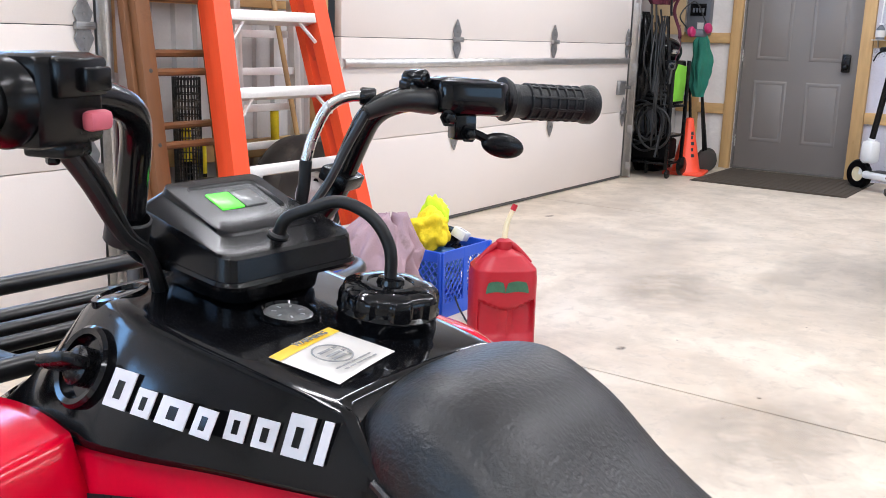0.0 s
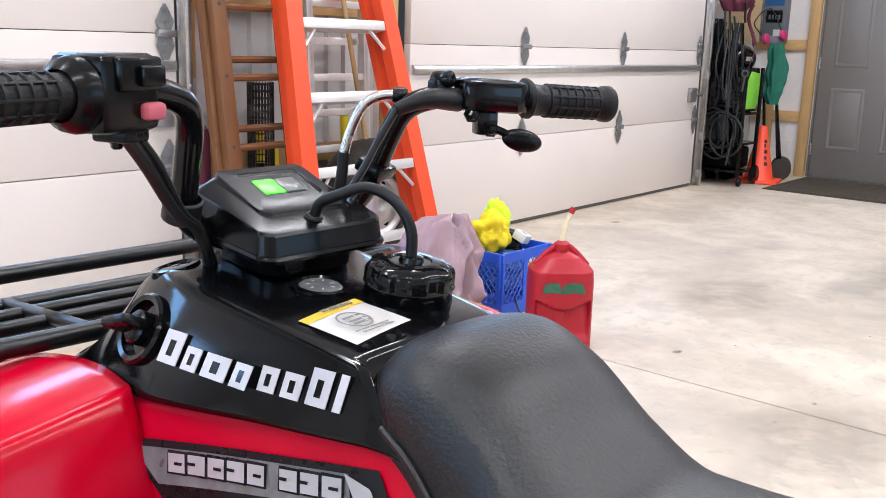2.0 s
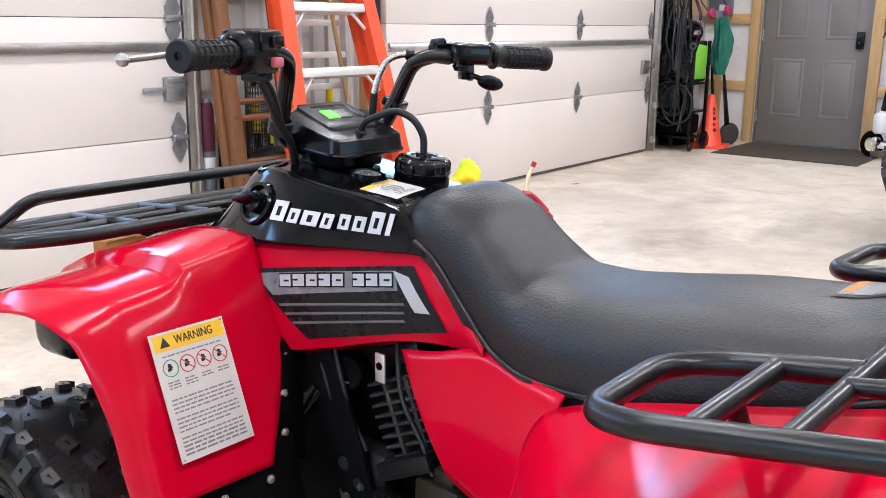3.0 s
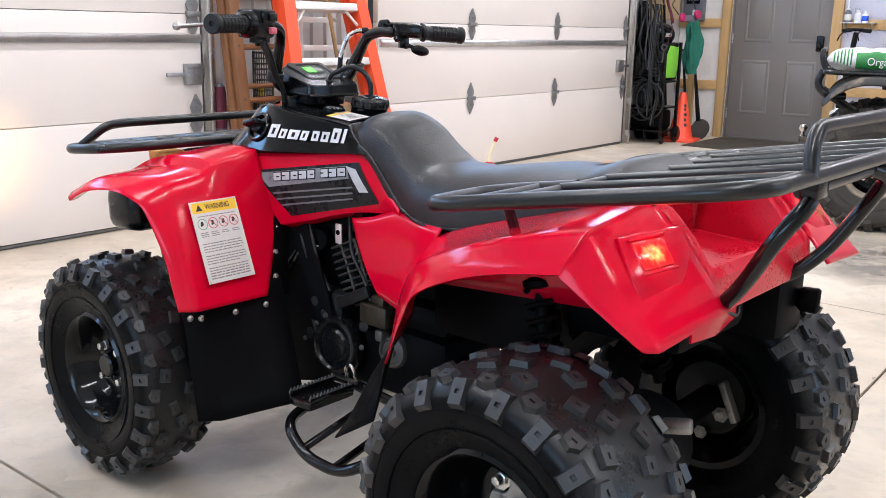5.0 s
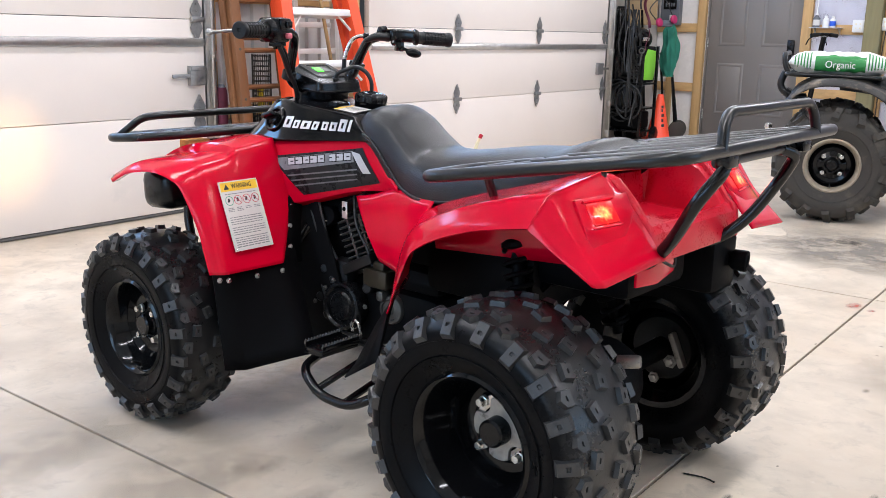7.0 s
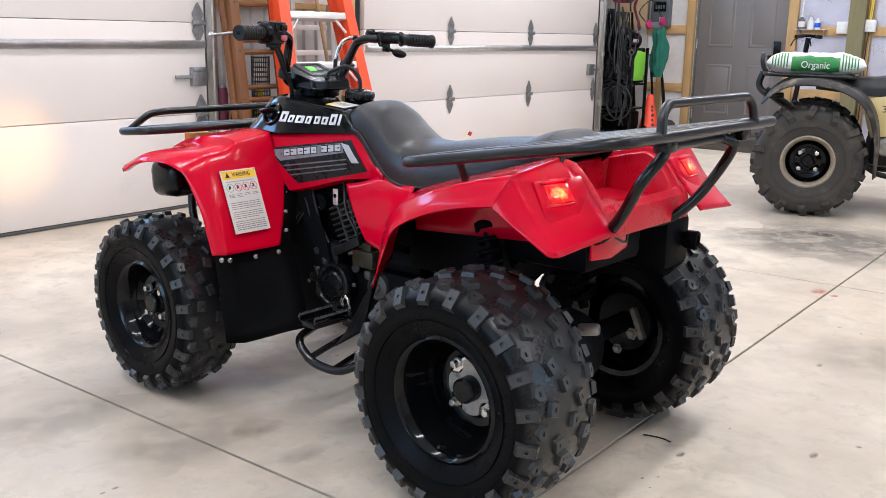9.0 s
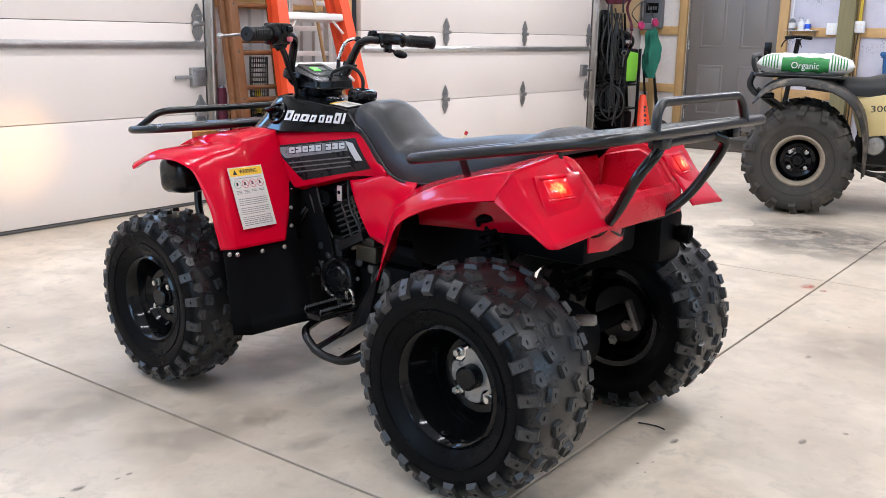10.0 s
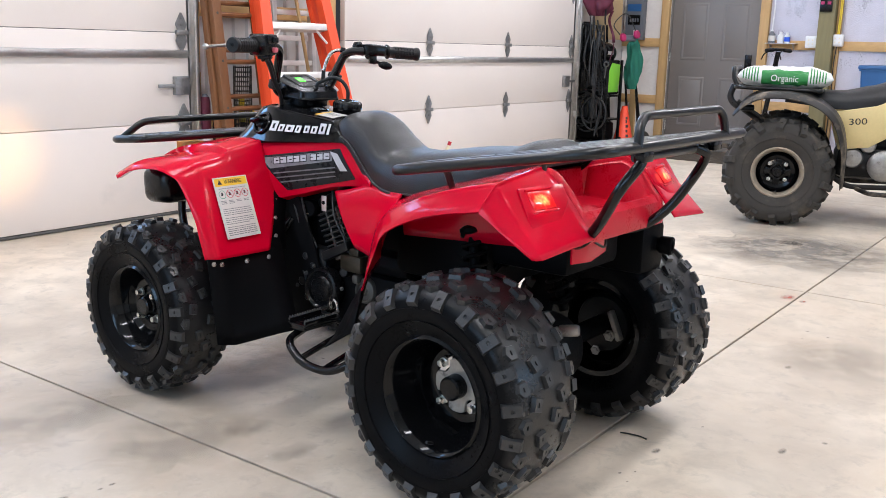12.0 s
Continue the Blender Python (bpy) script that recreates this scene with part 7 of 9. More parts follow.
bm = tube(B(), [(0, 0, 0), (-0.30, 0.06, 1.5)], 0.013, 10)
st = thing("broom", S(2.694, -0.206, 0.028), "broom with a pale wooden handle standing head down", "broom")
part("handle", bm, M["lumber"], st)
bm = B()
box(bm, -0.14, 0.14, -0.03, 0.03, -0.03, 0.04, 0.01)
part("head", bm, M["black_plastic"], st)

ex = thing("red_canister", S(1.738, -0.060, 0.000), "slim grey canister with a dark red sleeve and white band", "canister")
bm = lathe(B(), [(0, 0.0), (0.030, 0.0), (0.034, 0.01), (0.034, 0.72), (0.028, 0.76), (0.014, 0.78), (0, 0.78)], 24)
part("body", bm, M["panel_grey"], ex)
bm = lathe(B(), [(0.0342, 0.52), (0.0348, 0.525), (0.0348, 0.72), (0.0285, 0.762)], 24)
part("sleeve", bm, M["maroon"], ex, "dark red sleeve")
bm = lathe(B(), [(0.0345, 0.43), (0.035, 0.435), (0.035, 0.485), (0.0345, 0.49)], 24)
part("band", bm, M["white_plastic"], ex, "white band")
# black cylinder added to fill the dark gap between canister and ladder
bm = lathe(B(), [(0, 0.0), (0.034, 0.0), (0.038, 0.01), (0.036, 0.5), (0.034, 0.90), (0.022, 0.92), (0.020, 0.90), (0, 0.88)], 20)
solid("rolled_mat", bm, M["black_matte"], S(1.826, -0.075, 0.000), "upright black roll added in the dark gap beside the ladder", "mat")

for u, z in ((2.066, 0.58), (2.146, 0.515), (2.584, 0.62)):
    bm = tube(B(), [(0, 0, 0), (0, 0.03, z + 0.12)], 0.017, 10)
    s = thing("hand_tool", S(u, -0.056, 0.0), "long-handled tool with a yellow grip against the wall", "tool", "tools against the wall")
    part("shaft", bm, M["black_plastic"], s)
    part("grip", tube(B(), [(0, 0.029, z), (0, 0.033, z + 0.16)], 0.022, 10), M["yellow"], s, "yellow grip")

# dark rolled mesh and a spare tyre behind the ladders
rl = thing("mesh_roll", S(2.057, -0.047, 0.000), "dark grey roll of wire mesh standing on end", "wire mesh")
bm = B()
for k in range(26):
    a = 2 * math.pi * k / 26
    tube(bm, [(0.06 * math.cos(a), 0.06 * math.sin(a), 0.01 + 0.95 * j / 8) for j in range(9)], 0.003, 5)
for k in range(30):
    z = 0.02 + 0.93 * k / 29
    tube(bm, [(0.06 * math.cos(2 * math.pi * j / 16), 0.06 * math.sin(2 * math.pi * j / 16), z) for j in range(16)], 0.003, 4, closed=True)
part("wire", bm, M["camo"], rl)
tagged(rl.children[0], kind="stuff")
bm = lathe(B(), [(0.13, -0.07), (0.17, -0.085), (0.25, -0.08), (0.285, -0.04), (0.29, 0.0), (0.285, 0.04), (0.25, 0.08), (0.17, 0.085), (0.13, 0.07)], 48, pose(0, 0, 0.29, 82, 0, 0), closed=True)
sw_ = thing("spare_wheel", S(2.600, -0.215, 0.000, 0, 1.10), "worn black tyre on a grey steel rim behind the ladders", "wheel")
part("tyre", bm, M["tyre_dusty"], sw_)
bm = lathe(B(), [(0.150, -0.075), (0.140, -0.070), (0.128, -0.040), (0.110, -0.030), (0.060, -0.045), (0.045, -0.050), (0.030, -0.046), (0.026, -0.030), (0.0, -0.030)], 40, pose(0, 0, 0.29, 82, 0, 0) @ Matrix.Diagonal((1, 1, -1, 1)))
part("rim", bm, M["galv"], sw_, "dull grey steel rim", thick=0.003)
for k in range(5):
    a = 2 * math.pi * k / 5
    bm = lathe(B(), [(0.017, 0.0), (0.017, 0.003), (0.0, 0.003)], 16, pose(0, 0, 0.29, 82, 0, 0) @ pose(0.085 * math.cos(a), 0.085 * math.sin(a), 0.036))
    part("rim_hole", bm, M["black_matte"], sw_, "dark hand hole")
bm = lathe(B(), [(0.13, -0.07), (0.17, -0.085), (0.22, -0.08), (0.255, -0.04), (0.26, 0.0), (0.255, 0.04), (0.22, 0.08), (0.17, 0.085), (0.13, 0.07)], 48, pose(0, 0, 0.26, 80, 0, 0), closed=True)
solid("spare_tyre", bm, M["tyre"], S(2.075, -0.170, 0.000), "black tyre leaning behind the wooden ladder", "tyre")
bm = B()
box(bm, -0.11, 0.11, -0.07, 0.07, 0.0, 0.30, 0.02)
solid("dark_case", bm, M["black_plastic"], S(1.911, -0.112, 0.000), "black plastic case on the floor between the ladders", "case")

# ---- bin, towel, crate, fuel can ----
tb = thing("storage_bin", S(1.825, -0.916, 0.000, 8), "blue plastic bin with a white and blue lid", "bin")
bm = B()


def bin_shell(bm, w0, d0, w1, d1, h, th=0.006):
    """Open tapered tub."""
    def ring(w, d, z):
        return [bm.verts.new(p) for p in rounded([(-w, -d, z), (w, -d, z), (w, d, z), (-w, d, z)], 0.03, 4, True)]
    rings = [ring(w0, d0, 0.0), ring(w1, d1, h), ring(w1 + 0.012, d1 + 0.012, h), ring(w1 + 0.012, d1 + 0.012, h + 0.012), ring(w1 - th, d1 - th, h + 0.012), ring(w0 - th, d0 - th, th)]
    for a, b in zip(rings, rings[1:]):
        n = len(a)
        for i in range(n):
            bm.faces.new((a[i], a[(i + 1) % n], b[(i + 1) % n], b[i]))
    bm.faces.new(rings[0][::-1])
    bm.faces.new(rings[-1])


bin_shell(bm, 0.17, 0.15, 0.20, 0.18, 0.30)
part("tub", bm, M["blue_plastic"], tb)
bm = B()
box(bm, -0.10, 0.14, -0.10, 0.10, 0.20, 0.34, 0.02)
part("contents", bm, M["white_plastic"], tb, "pale boxes in the bin")
bm = B()
box(bm, -0.03, 0.13, -0.17, -0.10, 0.28, 0.37, 0.015)
part("blue_box", bm, M["blue_plastic"], tb)
bx = B()
box(bx, -0.22, 0.26, -0.10, 0.12, 0.0, 0.34, 0.015)
solid("white_box", bx, M["white_plastic"], S(1.933, -0.617, 0.000, 4), "plain white box on the floor behind the bin", "box")


def towel():
    bm = B()
    rnd = random.Random(11)

    def f(a, b):
        th = 2 * math.pi * a
        k = b
        r = lerp_keys([(0, 0.014), (0.06, 0.085), (0.3, 0.150), (0.6, 0.195), (0.85, 0.215), (1.0, 0.235)], k)
        z = lerp_keys([(0, 0.485), (0.08, 0.475), (0.3, 0.36), (0.6, 0.20), (0.85, 0.07), (1.0, 0.012)], k)
        w1 = 2.2 * noise.noise(Vector((math.cos(th), math.sin(th), k * 2.5)))
        fold = 0.7 * math.sin(5 * th + 1.2 + 3.0 * k + w1) + 0.5 * math.sin(9 * th + 3 * k - 2 * w1) + 0.6 * (1 - abs(math.sin(6.5 * th - 5 * k + w1 * 1.5))) - 0.2
        r *= 1 + 0.23 * fold * min(1, k * 2)
        n = noise.noise(Vector((math.cos(th) * 2, math.sin(th) * 2, k * 3)))
        n2 = noise.noise(Vector((math.cos(th) * 5, math.sin(th) * 5, k * 9 + 4)))
        r *= 1 + 0.16 * n + 0.10 * n2
        sx = 1.2 + 0.35 * k if math.cos(th) < 0 else 0.85
        return Vector((r * math.cos(th) * sx + 0.07 * (1 - k) - 0.02, r * math.sin(th) * 0.85, max(0.008, z + 0.03 * n + 0.02 * n2)))
    surf(bm, 140, 56, f, close_u=True)
    return solid("towel", bm, M["towel"], S(2.020, -1.112, 0.000, -38), "crumpled mauve terry towel draped over a bin on the floor", "towel", sharp=70)


towel()
cr = thing("milk_crate", S(2.515, -1.025, 0.000, -1, 0.985), "blue plastic milk crate full of cleaning cloths", "crate")
CW, CD, CH = 0.165, 0.15, 0.275


def lattice(bm, length, h):
    """One crate side in its own plane: frame and posts into bm; the bars of the diamond grid are given back."""
    bars_ = []
    box(bm, -length, length, -0.004, 0.004, h - 0.045, h, 0.002, seg=1)
    box(bm, -length, length, -0.004, 0.004, 0.0, 0.06, 0.002, seg=1)
    for x in (-length, length):
        box(bm, x - 0.016, x + 0.016, -0.006, 0.006, 0, h, 0.002, seg=1)
    box(bm, -0.014, 0.014, -0.005, 0.005, 0, h, 0.002, seg=1)
    n = 5
    for c in (-length / 2, length / 2):
        for k in range(-n, n + 1):
            for sgn in (1, -1):
                x0 = c + k * 0.03
                a, b = Vector((x0 - 0.07 * sgn, 0, 0.06)), Vector((x0 + 0.07 * sgn, 0, h - 0.045))
                lo, hi = c - length / 2 + 0.012, c + length / 2 - 0.012
                pts = []
                for j in range(13):
                    p = a.lerp(b, j / 12)
                    if lo <= p.x <= hi:
                        pts.append(p)
                if len(pts) > 1:
                    bars_.append(tube(B(), [pts[0], pts[-1]], 0.0035, 4, cap=False))
    return bars_


for ang, ln, off in ((0, CW, -CD), (180, CW, -CD), (90, CD, -CW), (-90, CD, -CW)):
    bm = B()
    grid = lattice(bm, ln, CH)
    for b_ in [bm] + grid:
        bmesh.ops.transform(b_, matrix=pose(0, 0, 0, 0, 0, ang) @ pose(0, off, 0), verts=b_.verts)
    crate_side = part("side", bm, M["blue_plastic"], cr)
    for b_ in grid:
        part("bar", b_, M["blue_plastic"], crate_side)
bm = B()
box(bm, -CW, CW, -CD, CD, 0.004, 0.014, 0.002)
part("base", bm, M["blue_plastic"], cr)


def rag(name, mat, m, s, seed, label, cat):
    bm = B()
    bmesh.ops.create_icosphere(bm, subdivisions=4, radius=1)
    for v in bm.verts:
        d = noise.noise(v.co * 1.6 + Vector((seed, 0, 0))) * 0.45 + noise.noise(v.co * 4 + Vector((0, seed, 0))) * 0.22
        v.co *= 1 + d
        v.co = Vector((v.co.x * s[0], v.co.y * s[1], v.co.z * s[2]))
    return solid(name, bm, M[mat], m, label, cat, sharp=80)


CRM = S(2.515, -1.025, 0.000, -1, 0.985)
rag("sponge", "yellow", CRM @ pose(-0.070, -0.02, 0.335), (0.085, 0.068, 0.080), 3, "bright yellow sponge mitt in the crate", "sponge")
rag("cloth", "lime", CRM @ pose(0.035, 0.045, 0.365), (0.066, 0.055, 0.080), 8, "lime green microfibre cloth in the crate", "cloth")
rag("cloth", "black_plastic", CRM @ pose(0.075, 0.0, 0.275), (0.07, 0.06, 0.05), 14, "dark cloth in the crate", "cloth")
rag("cloth", "blue_bin", CRM @ pose(-0.02, 0.0, 0.17), (0.13, 0.12, 0.10), 18, "dark blue cloth in the crate", "cloth")
bm = B()
box(bm, -0.035, 0.035, -0.03, 0.03, -0.02, 0.02, 0.003)
b = solid("small_box", bm, M["white_plastic"], CRM @ pose(0.088, -0.062, 0.300, 25, 12, 15), "small white printed box on top of the crate", "box")
bm = B()
for k in range(3):
    box(bm, -0.015 + 0.004 * k, 0.014, -0.014 + 0.010 * k, -0.008 + 0.010 * k, 0.0201, 0.0206)
part("print", bm, M["sticker_ink"], b)


def fuel_can():
    t = thing("fuel_can", S(2.245, -1.515, 0.000, -46, 0.915), "red plastic fuel can with faded green print and a cream spout", "fuel can")
    W, D, H = 0.128, 0.105, 0.43

    def f(a, b):
        th = 2 * math.pi * a
        c, s = math.cos(th), math.sin(th)
        p = 0.52
        k = lerp_keys([(0, 0.90), (0.03, 0.98), (0.07, 1.0), (0.60, 1.0), (0.70, 0.97), (0.86, 0.56), (0.95, 0.24), (1.0, 0.20)], b)
        x, y = W * k * math.copysign(abs(c) ** p, c), D * k * math.copysign(abs(s) ** p, s)
        z = lerp_keys([(0, 0.0), (0.03, 0.004), (0.07, 0.02), (0.60, 0.285), (0.70, 0.325), (0.86, 0.375), (0.95, 0.395), (1, 0.40)], b)
        # pressed panels on the broad faces either side of an upright rib
        top = 0.17 + 0.42 * abs(x)
        if 0.045 < z < top and abs(s) > 0.45:
            q = min(1, (z - 0.045) / 0.03, (top - z) / 0.012)
            rib = min(1, max(0, (abs(x) - 0.014) / 0.010)) * min(1, max(0, (0.112 - abs(x)) / 0.010))
            y -= math.copysign(0.030 * q * rib * (0.45 + 0.55 * (z - 0.045) / (top - 0.045)), y)
        return Vector((x, y, z))
    bm = surf(B(), 128, 70, f, close_u=True)
    bm.faces.new([bm.verts.new(f(j / 40, 0)) for j in range(40)])
    part("body", bm, M["can_red"], t)
    bm = B()
    h = smooth_path([(-0.105, 0, 0.335), (-0.06, 0, 0.385), (-0.02, 0, 0.415), (0.02, 0, 0.415), (0.06, 0, 0.385), (0.105, 0, 0.335)], 5)
    tube(bm, h, 0.013, 10)
    part("handle", bm, M["can_red"], t)
    bm = lathe(B(), [(0.03, 0.395), (0.032, 0.40), (0.032, 0.425), (0.022, 0.432), (0.012, 0.436)], 24)
    part("collar", bm, M["can_red"], t)
    sp = smooth_path([(0, 0, 0.43), (0.004, 0, 0.465), (0.012, 0, 0.505), (0.030, 0.004, 0.545)], 5)
    bm = tube(B(), sp, [0.0125 - 0.004 * i / (len(sp) - 1) for i in range(len(sp))], 12)
    part("spout", bm, M["cream"], t, "cream spout")
    bm = tube(B(), [sp[-1], sp[-1] + Vector((0.010, 0.001, 0.022))], 0.0115, 10)
    part("spout_cap", bm, M["can_red"], t)
    bm = B()
    for cx, w in ((-0.048, 0.038), (0.036, 0.046)):
        surf(bm, 8, 4, lambda a, b: Vector((cx + w * (a * 2 - 1) * (1 - 0.25 * b * b), -D - 0.0022, 0.262 + 0.042 * (b - 0.5) + 0.006 * math.sin(3 * a))))
    part("print_mark", bm, M["faded_green"], t, "faded green print patch")


fuel_can()
bm = tube(B(), smooth_path([(2.468, -1.122, 0.188), (2.451, -1.178, 0.056), (2.414, -1.244, 0.008), (2.345, -1.309, 0.006), (2.254, -1.328, 0.006), (2.148, -1.281, 0.006)], 7), 0.004, 6)
solid("power_cord", bm, M["cable"], ROOM, "thin black cord hanging from the crate to the floor", "cord")

# ---- corner behind the right-hand door ----
cn = thing("traffic_cone", S(7.185, -0.300, 0.000, 12, 1.0), "orange traffic cone with black marks on a square foot", "cone")
bm = B()
box(bm, -0.17, 0.17, -0.17, 0.17, 0.0, 0.025, 0.008)
part("foot", bm, M["cone"], cn)
bm = lathe(B(), [(0.128, 0.025), (0.118, 0.04), (0.03, 0.47), (0.024, 0.475), (0.02, 0.47)], 32)
part("body", bm, M["cone"], cn)
for k, (w, z) in enumerate(((0.03, 0.15), (0.022, 0.20), (0.03, 0.25), (0.018, 0.30), (0.026, 0.335))):
    r = 0.118 - (z - 0.04) * 0.2046
    bm = surf(B(), 5, 2, lambda a, b: Vector(((r + 0.0015 - 0.2046 * 0.028 * b) * math.cos(radians(-150 + (w / r) * 57 * a)), (r + 0.0015 - 0.2046 * 0.028 * b) * math.sin(radians(-150 + (w / r) * 57 * a)), z + 0.028 * b)))
    part("black_mark", bm, M["sticker_ink"], cn, "black painted mark")

wc = thing("welding_cart", S(6.873, -0.122, 0.000, -92), "black welding cart with a green and black welder and coiled leads", "welding cart")
bm = B()
for x, y in ((-0.20, -0.16), (0.20, -0.16), (-0.20, 0.16), (0.20, 0.16)):
    box(bm, x - 0.014, x + 0.014, y - 0.014, y + 0.014, 0.08, 1.02, 0.003)
for z in (0.12, 0.36, 0.62):
    box(bm, -0.21, 0.21, -0.17, 0.17, z, z + 0.02, 0.003)
part("cart_frame", bm, M["black_plastic"], wc)
for x in (-0.21, 0.21):
    bm = lathe(B(), [(0.0, -0.02), (0.07, -0.02), (0.085, -0.012), (0.085, 0.012), (0.07, 0.02), (0, 0.02)], 24, pose(x, 0.16, 0.087, 0, 90, 0))
    part("cart_wheel", bm, M["black_plastic"], wc)
    bm = lathe(B(), [(0.0, -0.015), (0.035, -0.012), (0.04, 0.0), (0.035, 0.012), (0, 0.015)], 16, pose(x, -0.14, 0.041, 0, 90, 0))
    part("caster", bm, M["black_plastic"], wc)
bm = B()
box(bm, -0.19, 0.19, -0.15, 0.15, 0.645, 1.02, 0.02)
part("welder", bm, M["black_plastic"], wc, "black welder with a bright green side")
bm = B()
plate(bm, [(-0.135, 0.0), (0.10, 0.0), (0.13, 0.12), (0.13, 0.30), (-0.05, 0.32), (-0.135, 0.20)], 0.006, pose(0.192, 0, 0.67) @ Matrix(((0, 0, 1, 0), (1, 0, 0, 0), (0, 1, 0, 0), (0, 0, 0, 1))), 0.002)
part("green_side", bm, M["green_case"], wc, "bright green side panel")
bm = B()
for k in range(4):
    lathe(bm, [(0.022, 0), (0.022, 0.012), (0.012, 0.016), (0, 0.016)], 14, aim((-0.12 + 0.08 * k, -0.15, 0.92), (0, -1, 0)))
for k in range(5):
    box(bm, -0.15, 0.15, -0.158, -0.15, 0.68 + 0.035 * k, 0.70 + 0.035 * k, 0.002)
part("dials", bm, M["rack_black"], wc, "dark dials and vents")
for k in range(5):
    cx, cz, r = -0.10 + 0.05 * k, 0.44 + 0.05 * (k % 2), 0.13 + 0.02 * (k % 3)
    bm = tube(B(), [(cx + r * math.cos(2 * math.pi * j / 28), -0.185 - 0.012 * k, cz + r * 1.2 * math.sin(2 * math.pi * j / 28)) for j in range(28)], 0.010, 8, closed=True)
    part("coiled_lead", bm, M["cable"], wc, "coiled black welding lead")
bm = B()
box(bm, -0.17, 0.17, -0.13, 0.13, 0.15, 0.34, 0.03)
part("tool_case", bm, M["black_matte"], wc, "black case on the lower shelf")
bm = lathe(B(), [(0.0, 0.0), (0.07, 0.0), (0.075, 0.02), (0.075, 0.75), (0.05, 0.82), (0.02, 0.85), (0.02, 0.9), (0, 0.9)], 20, pose(-0.13, 0.10, 0.14))
part("gas_bottle", bm, M["panel_grey"], wc)
# helmet and mask on top
bm = B()
bmesh.ops.create_uvsphere(bm, u_segments=24, v_segments=16, radius=1, matrix=S(6.918, -0.150, 1.022, -28) @ Matrix.Diagonal((0.15, 0.12, 0.12, 1)))
bmesh.ops.transform(bm, matrix=S(6.918, -0.150, 1.022, -28).inverted(), verts=bm.verts)
hm = solid("welding_helmet", bm, M["black_gloss"], S(6.918, -0.150, 1.022, -28), "black welding helmet on top of the welder", "helmet")
bm = B()
box(bm, -0.04, 0.04, -0.130, -0.10, -0.02, 0.02, 0.004)
part("visor", bm, M["chrome"], hm, "bright visor window")


def hung_cloth(name, mat, m, w, h, seed, label, cat, depth=0.07):
    bm = B()

    def f(a, b):
        th = 2 * math.pi * a
        k = lerp_keys([(0, 0.25), (0.12, 0.6), (0.45, 1.0), (0.8, 0.85), (1, 0.5)], b)
        fold = 1 + 0.22 * math.sin(4 * th + 3 * b + seed) + 0.15 * math.sin(7 * th - 5 * b)
        n = noise.noise(Vector((math.cos(th) + seed, math.sin(th), b * 4)))
        return Vector((w * k * fold * math.cos(th) + 0.03 * n, depth * k * fold * math.sin(th), -h * b))
    surf(bm, 56, 36, f, close_u=True)
    return solid(name, bm, M[mat], m, label, cat, sharp=70)


hung_cloth("apron", "teal", S(7.315, -0.304, 1.172, -40), 0.088, 0.56, 2, "teal cloth apron hanging from a hook by the breaker panel", "apron")
hung_cloth("bag", "maroon", S(6.729, -0.150, 1.782, -30), 0.17, 0.42, 5, "dark maroon bag hanging in the corner", "bag", 0.12)
hung_cloth("jacket", "black_plastic", S(6.717, -0.028, 1.332, -20), 0.085, 0.75, 9, "black coat hanging in the corner", "coat", 0.09)
rs = thing("respirator", S(7.027, -0.309, 1.163, -30), "respirator with magenta filters hanging on its strap", "respirator")
for x in (-0.04, 0.14):
    bm = lathe(B(), [(0.0, -0.022), (0.036, -0.02), (0.045, -0.012), (0.045, 0.012), (0.036, 0.02), (0, 0.022)], 24, pose(x, -0.05, 0.03 + 0.4 * x * 0.5, 80, 0, 20))
    part("filter", bm, M["magenta"], rs, "magenta filter disc")
bm = B()
box(bm, -0.03, 0.16, -0.03, 0.03, -0.02, 0.05, 0.02)
part("face_piece", bm, M["panel_grey"], rs)
bm = tube(B(), smooth_path([(-0.05, 0, 0.05), (-0.12, 0.02, 0.16), (0.06, 0.05, 0.28), (0.18, 0, 0.06)], 6), 0.006, 6)
part("strap", bm, M["cable"], rs)
bm = B()
box(bm, -0.22, 0.16, -0.012, 0.012, 0.0, 0.75, 0.004)
solid("cardboard_sheet", bm, M["cardboard"], S(7.271, -0.019, 1.163, -30), "brown cardboard panel behind the hanging things", "cardboard")
for k, (u, v, a, h) in enumerate(((7.46, -0.243, 10, 0.95), (7.53, -0.337, -6, 0.90), (6.82, -0.094, 5, 1.3), (6.96, -0.047, -8, 1.2), (7.27, -0.112, 3, 1.4))):
    s = thing("tool_handle", S(u, v, 0.0, a), "dark long tool handle leaning in the corner", "tool", "tools in the corner")
    part("shaft", tube(B(), [(0, 0, 0.02), (-0.10 if k % 2 else -0.16, 0.06, h)], 0.014, 8), M["black_plastic"], s)
for k in range(7):
    rn = random.Random(k + 40)
    u0, v0 = 6.66 + 0.025 * k, -0.10 - 0.03 * (k % 4)
    pts = [(u0, v0, 1.45 - 0.05 * k), (u0 + rn.uniform(-0.12, 0.12), v0 - 0.04, 1.05), (u0 + rn.uniform(-0.15, 0.15), v0 - 0.05, 0.70), (u0 + rn.uniform(-0.15, 0.2), v0 - 0.03, 0.95), (u0 + 0.05, v0, 1.30)]
    solid("hanging_cord", tube(B(), smooth_path(pts, 7), 0.008, 6), M["cable"], ROOM, "black cord hanging in loops in the corner", "cord", "cords in the corner")
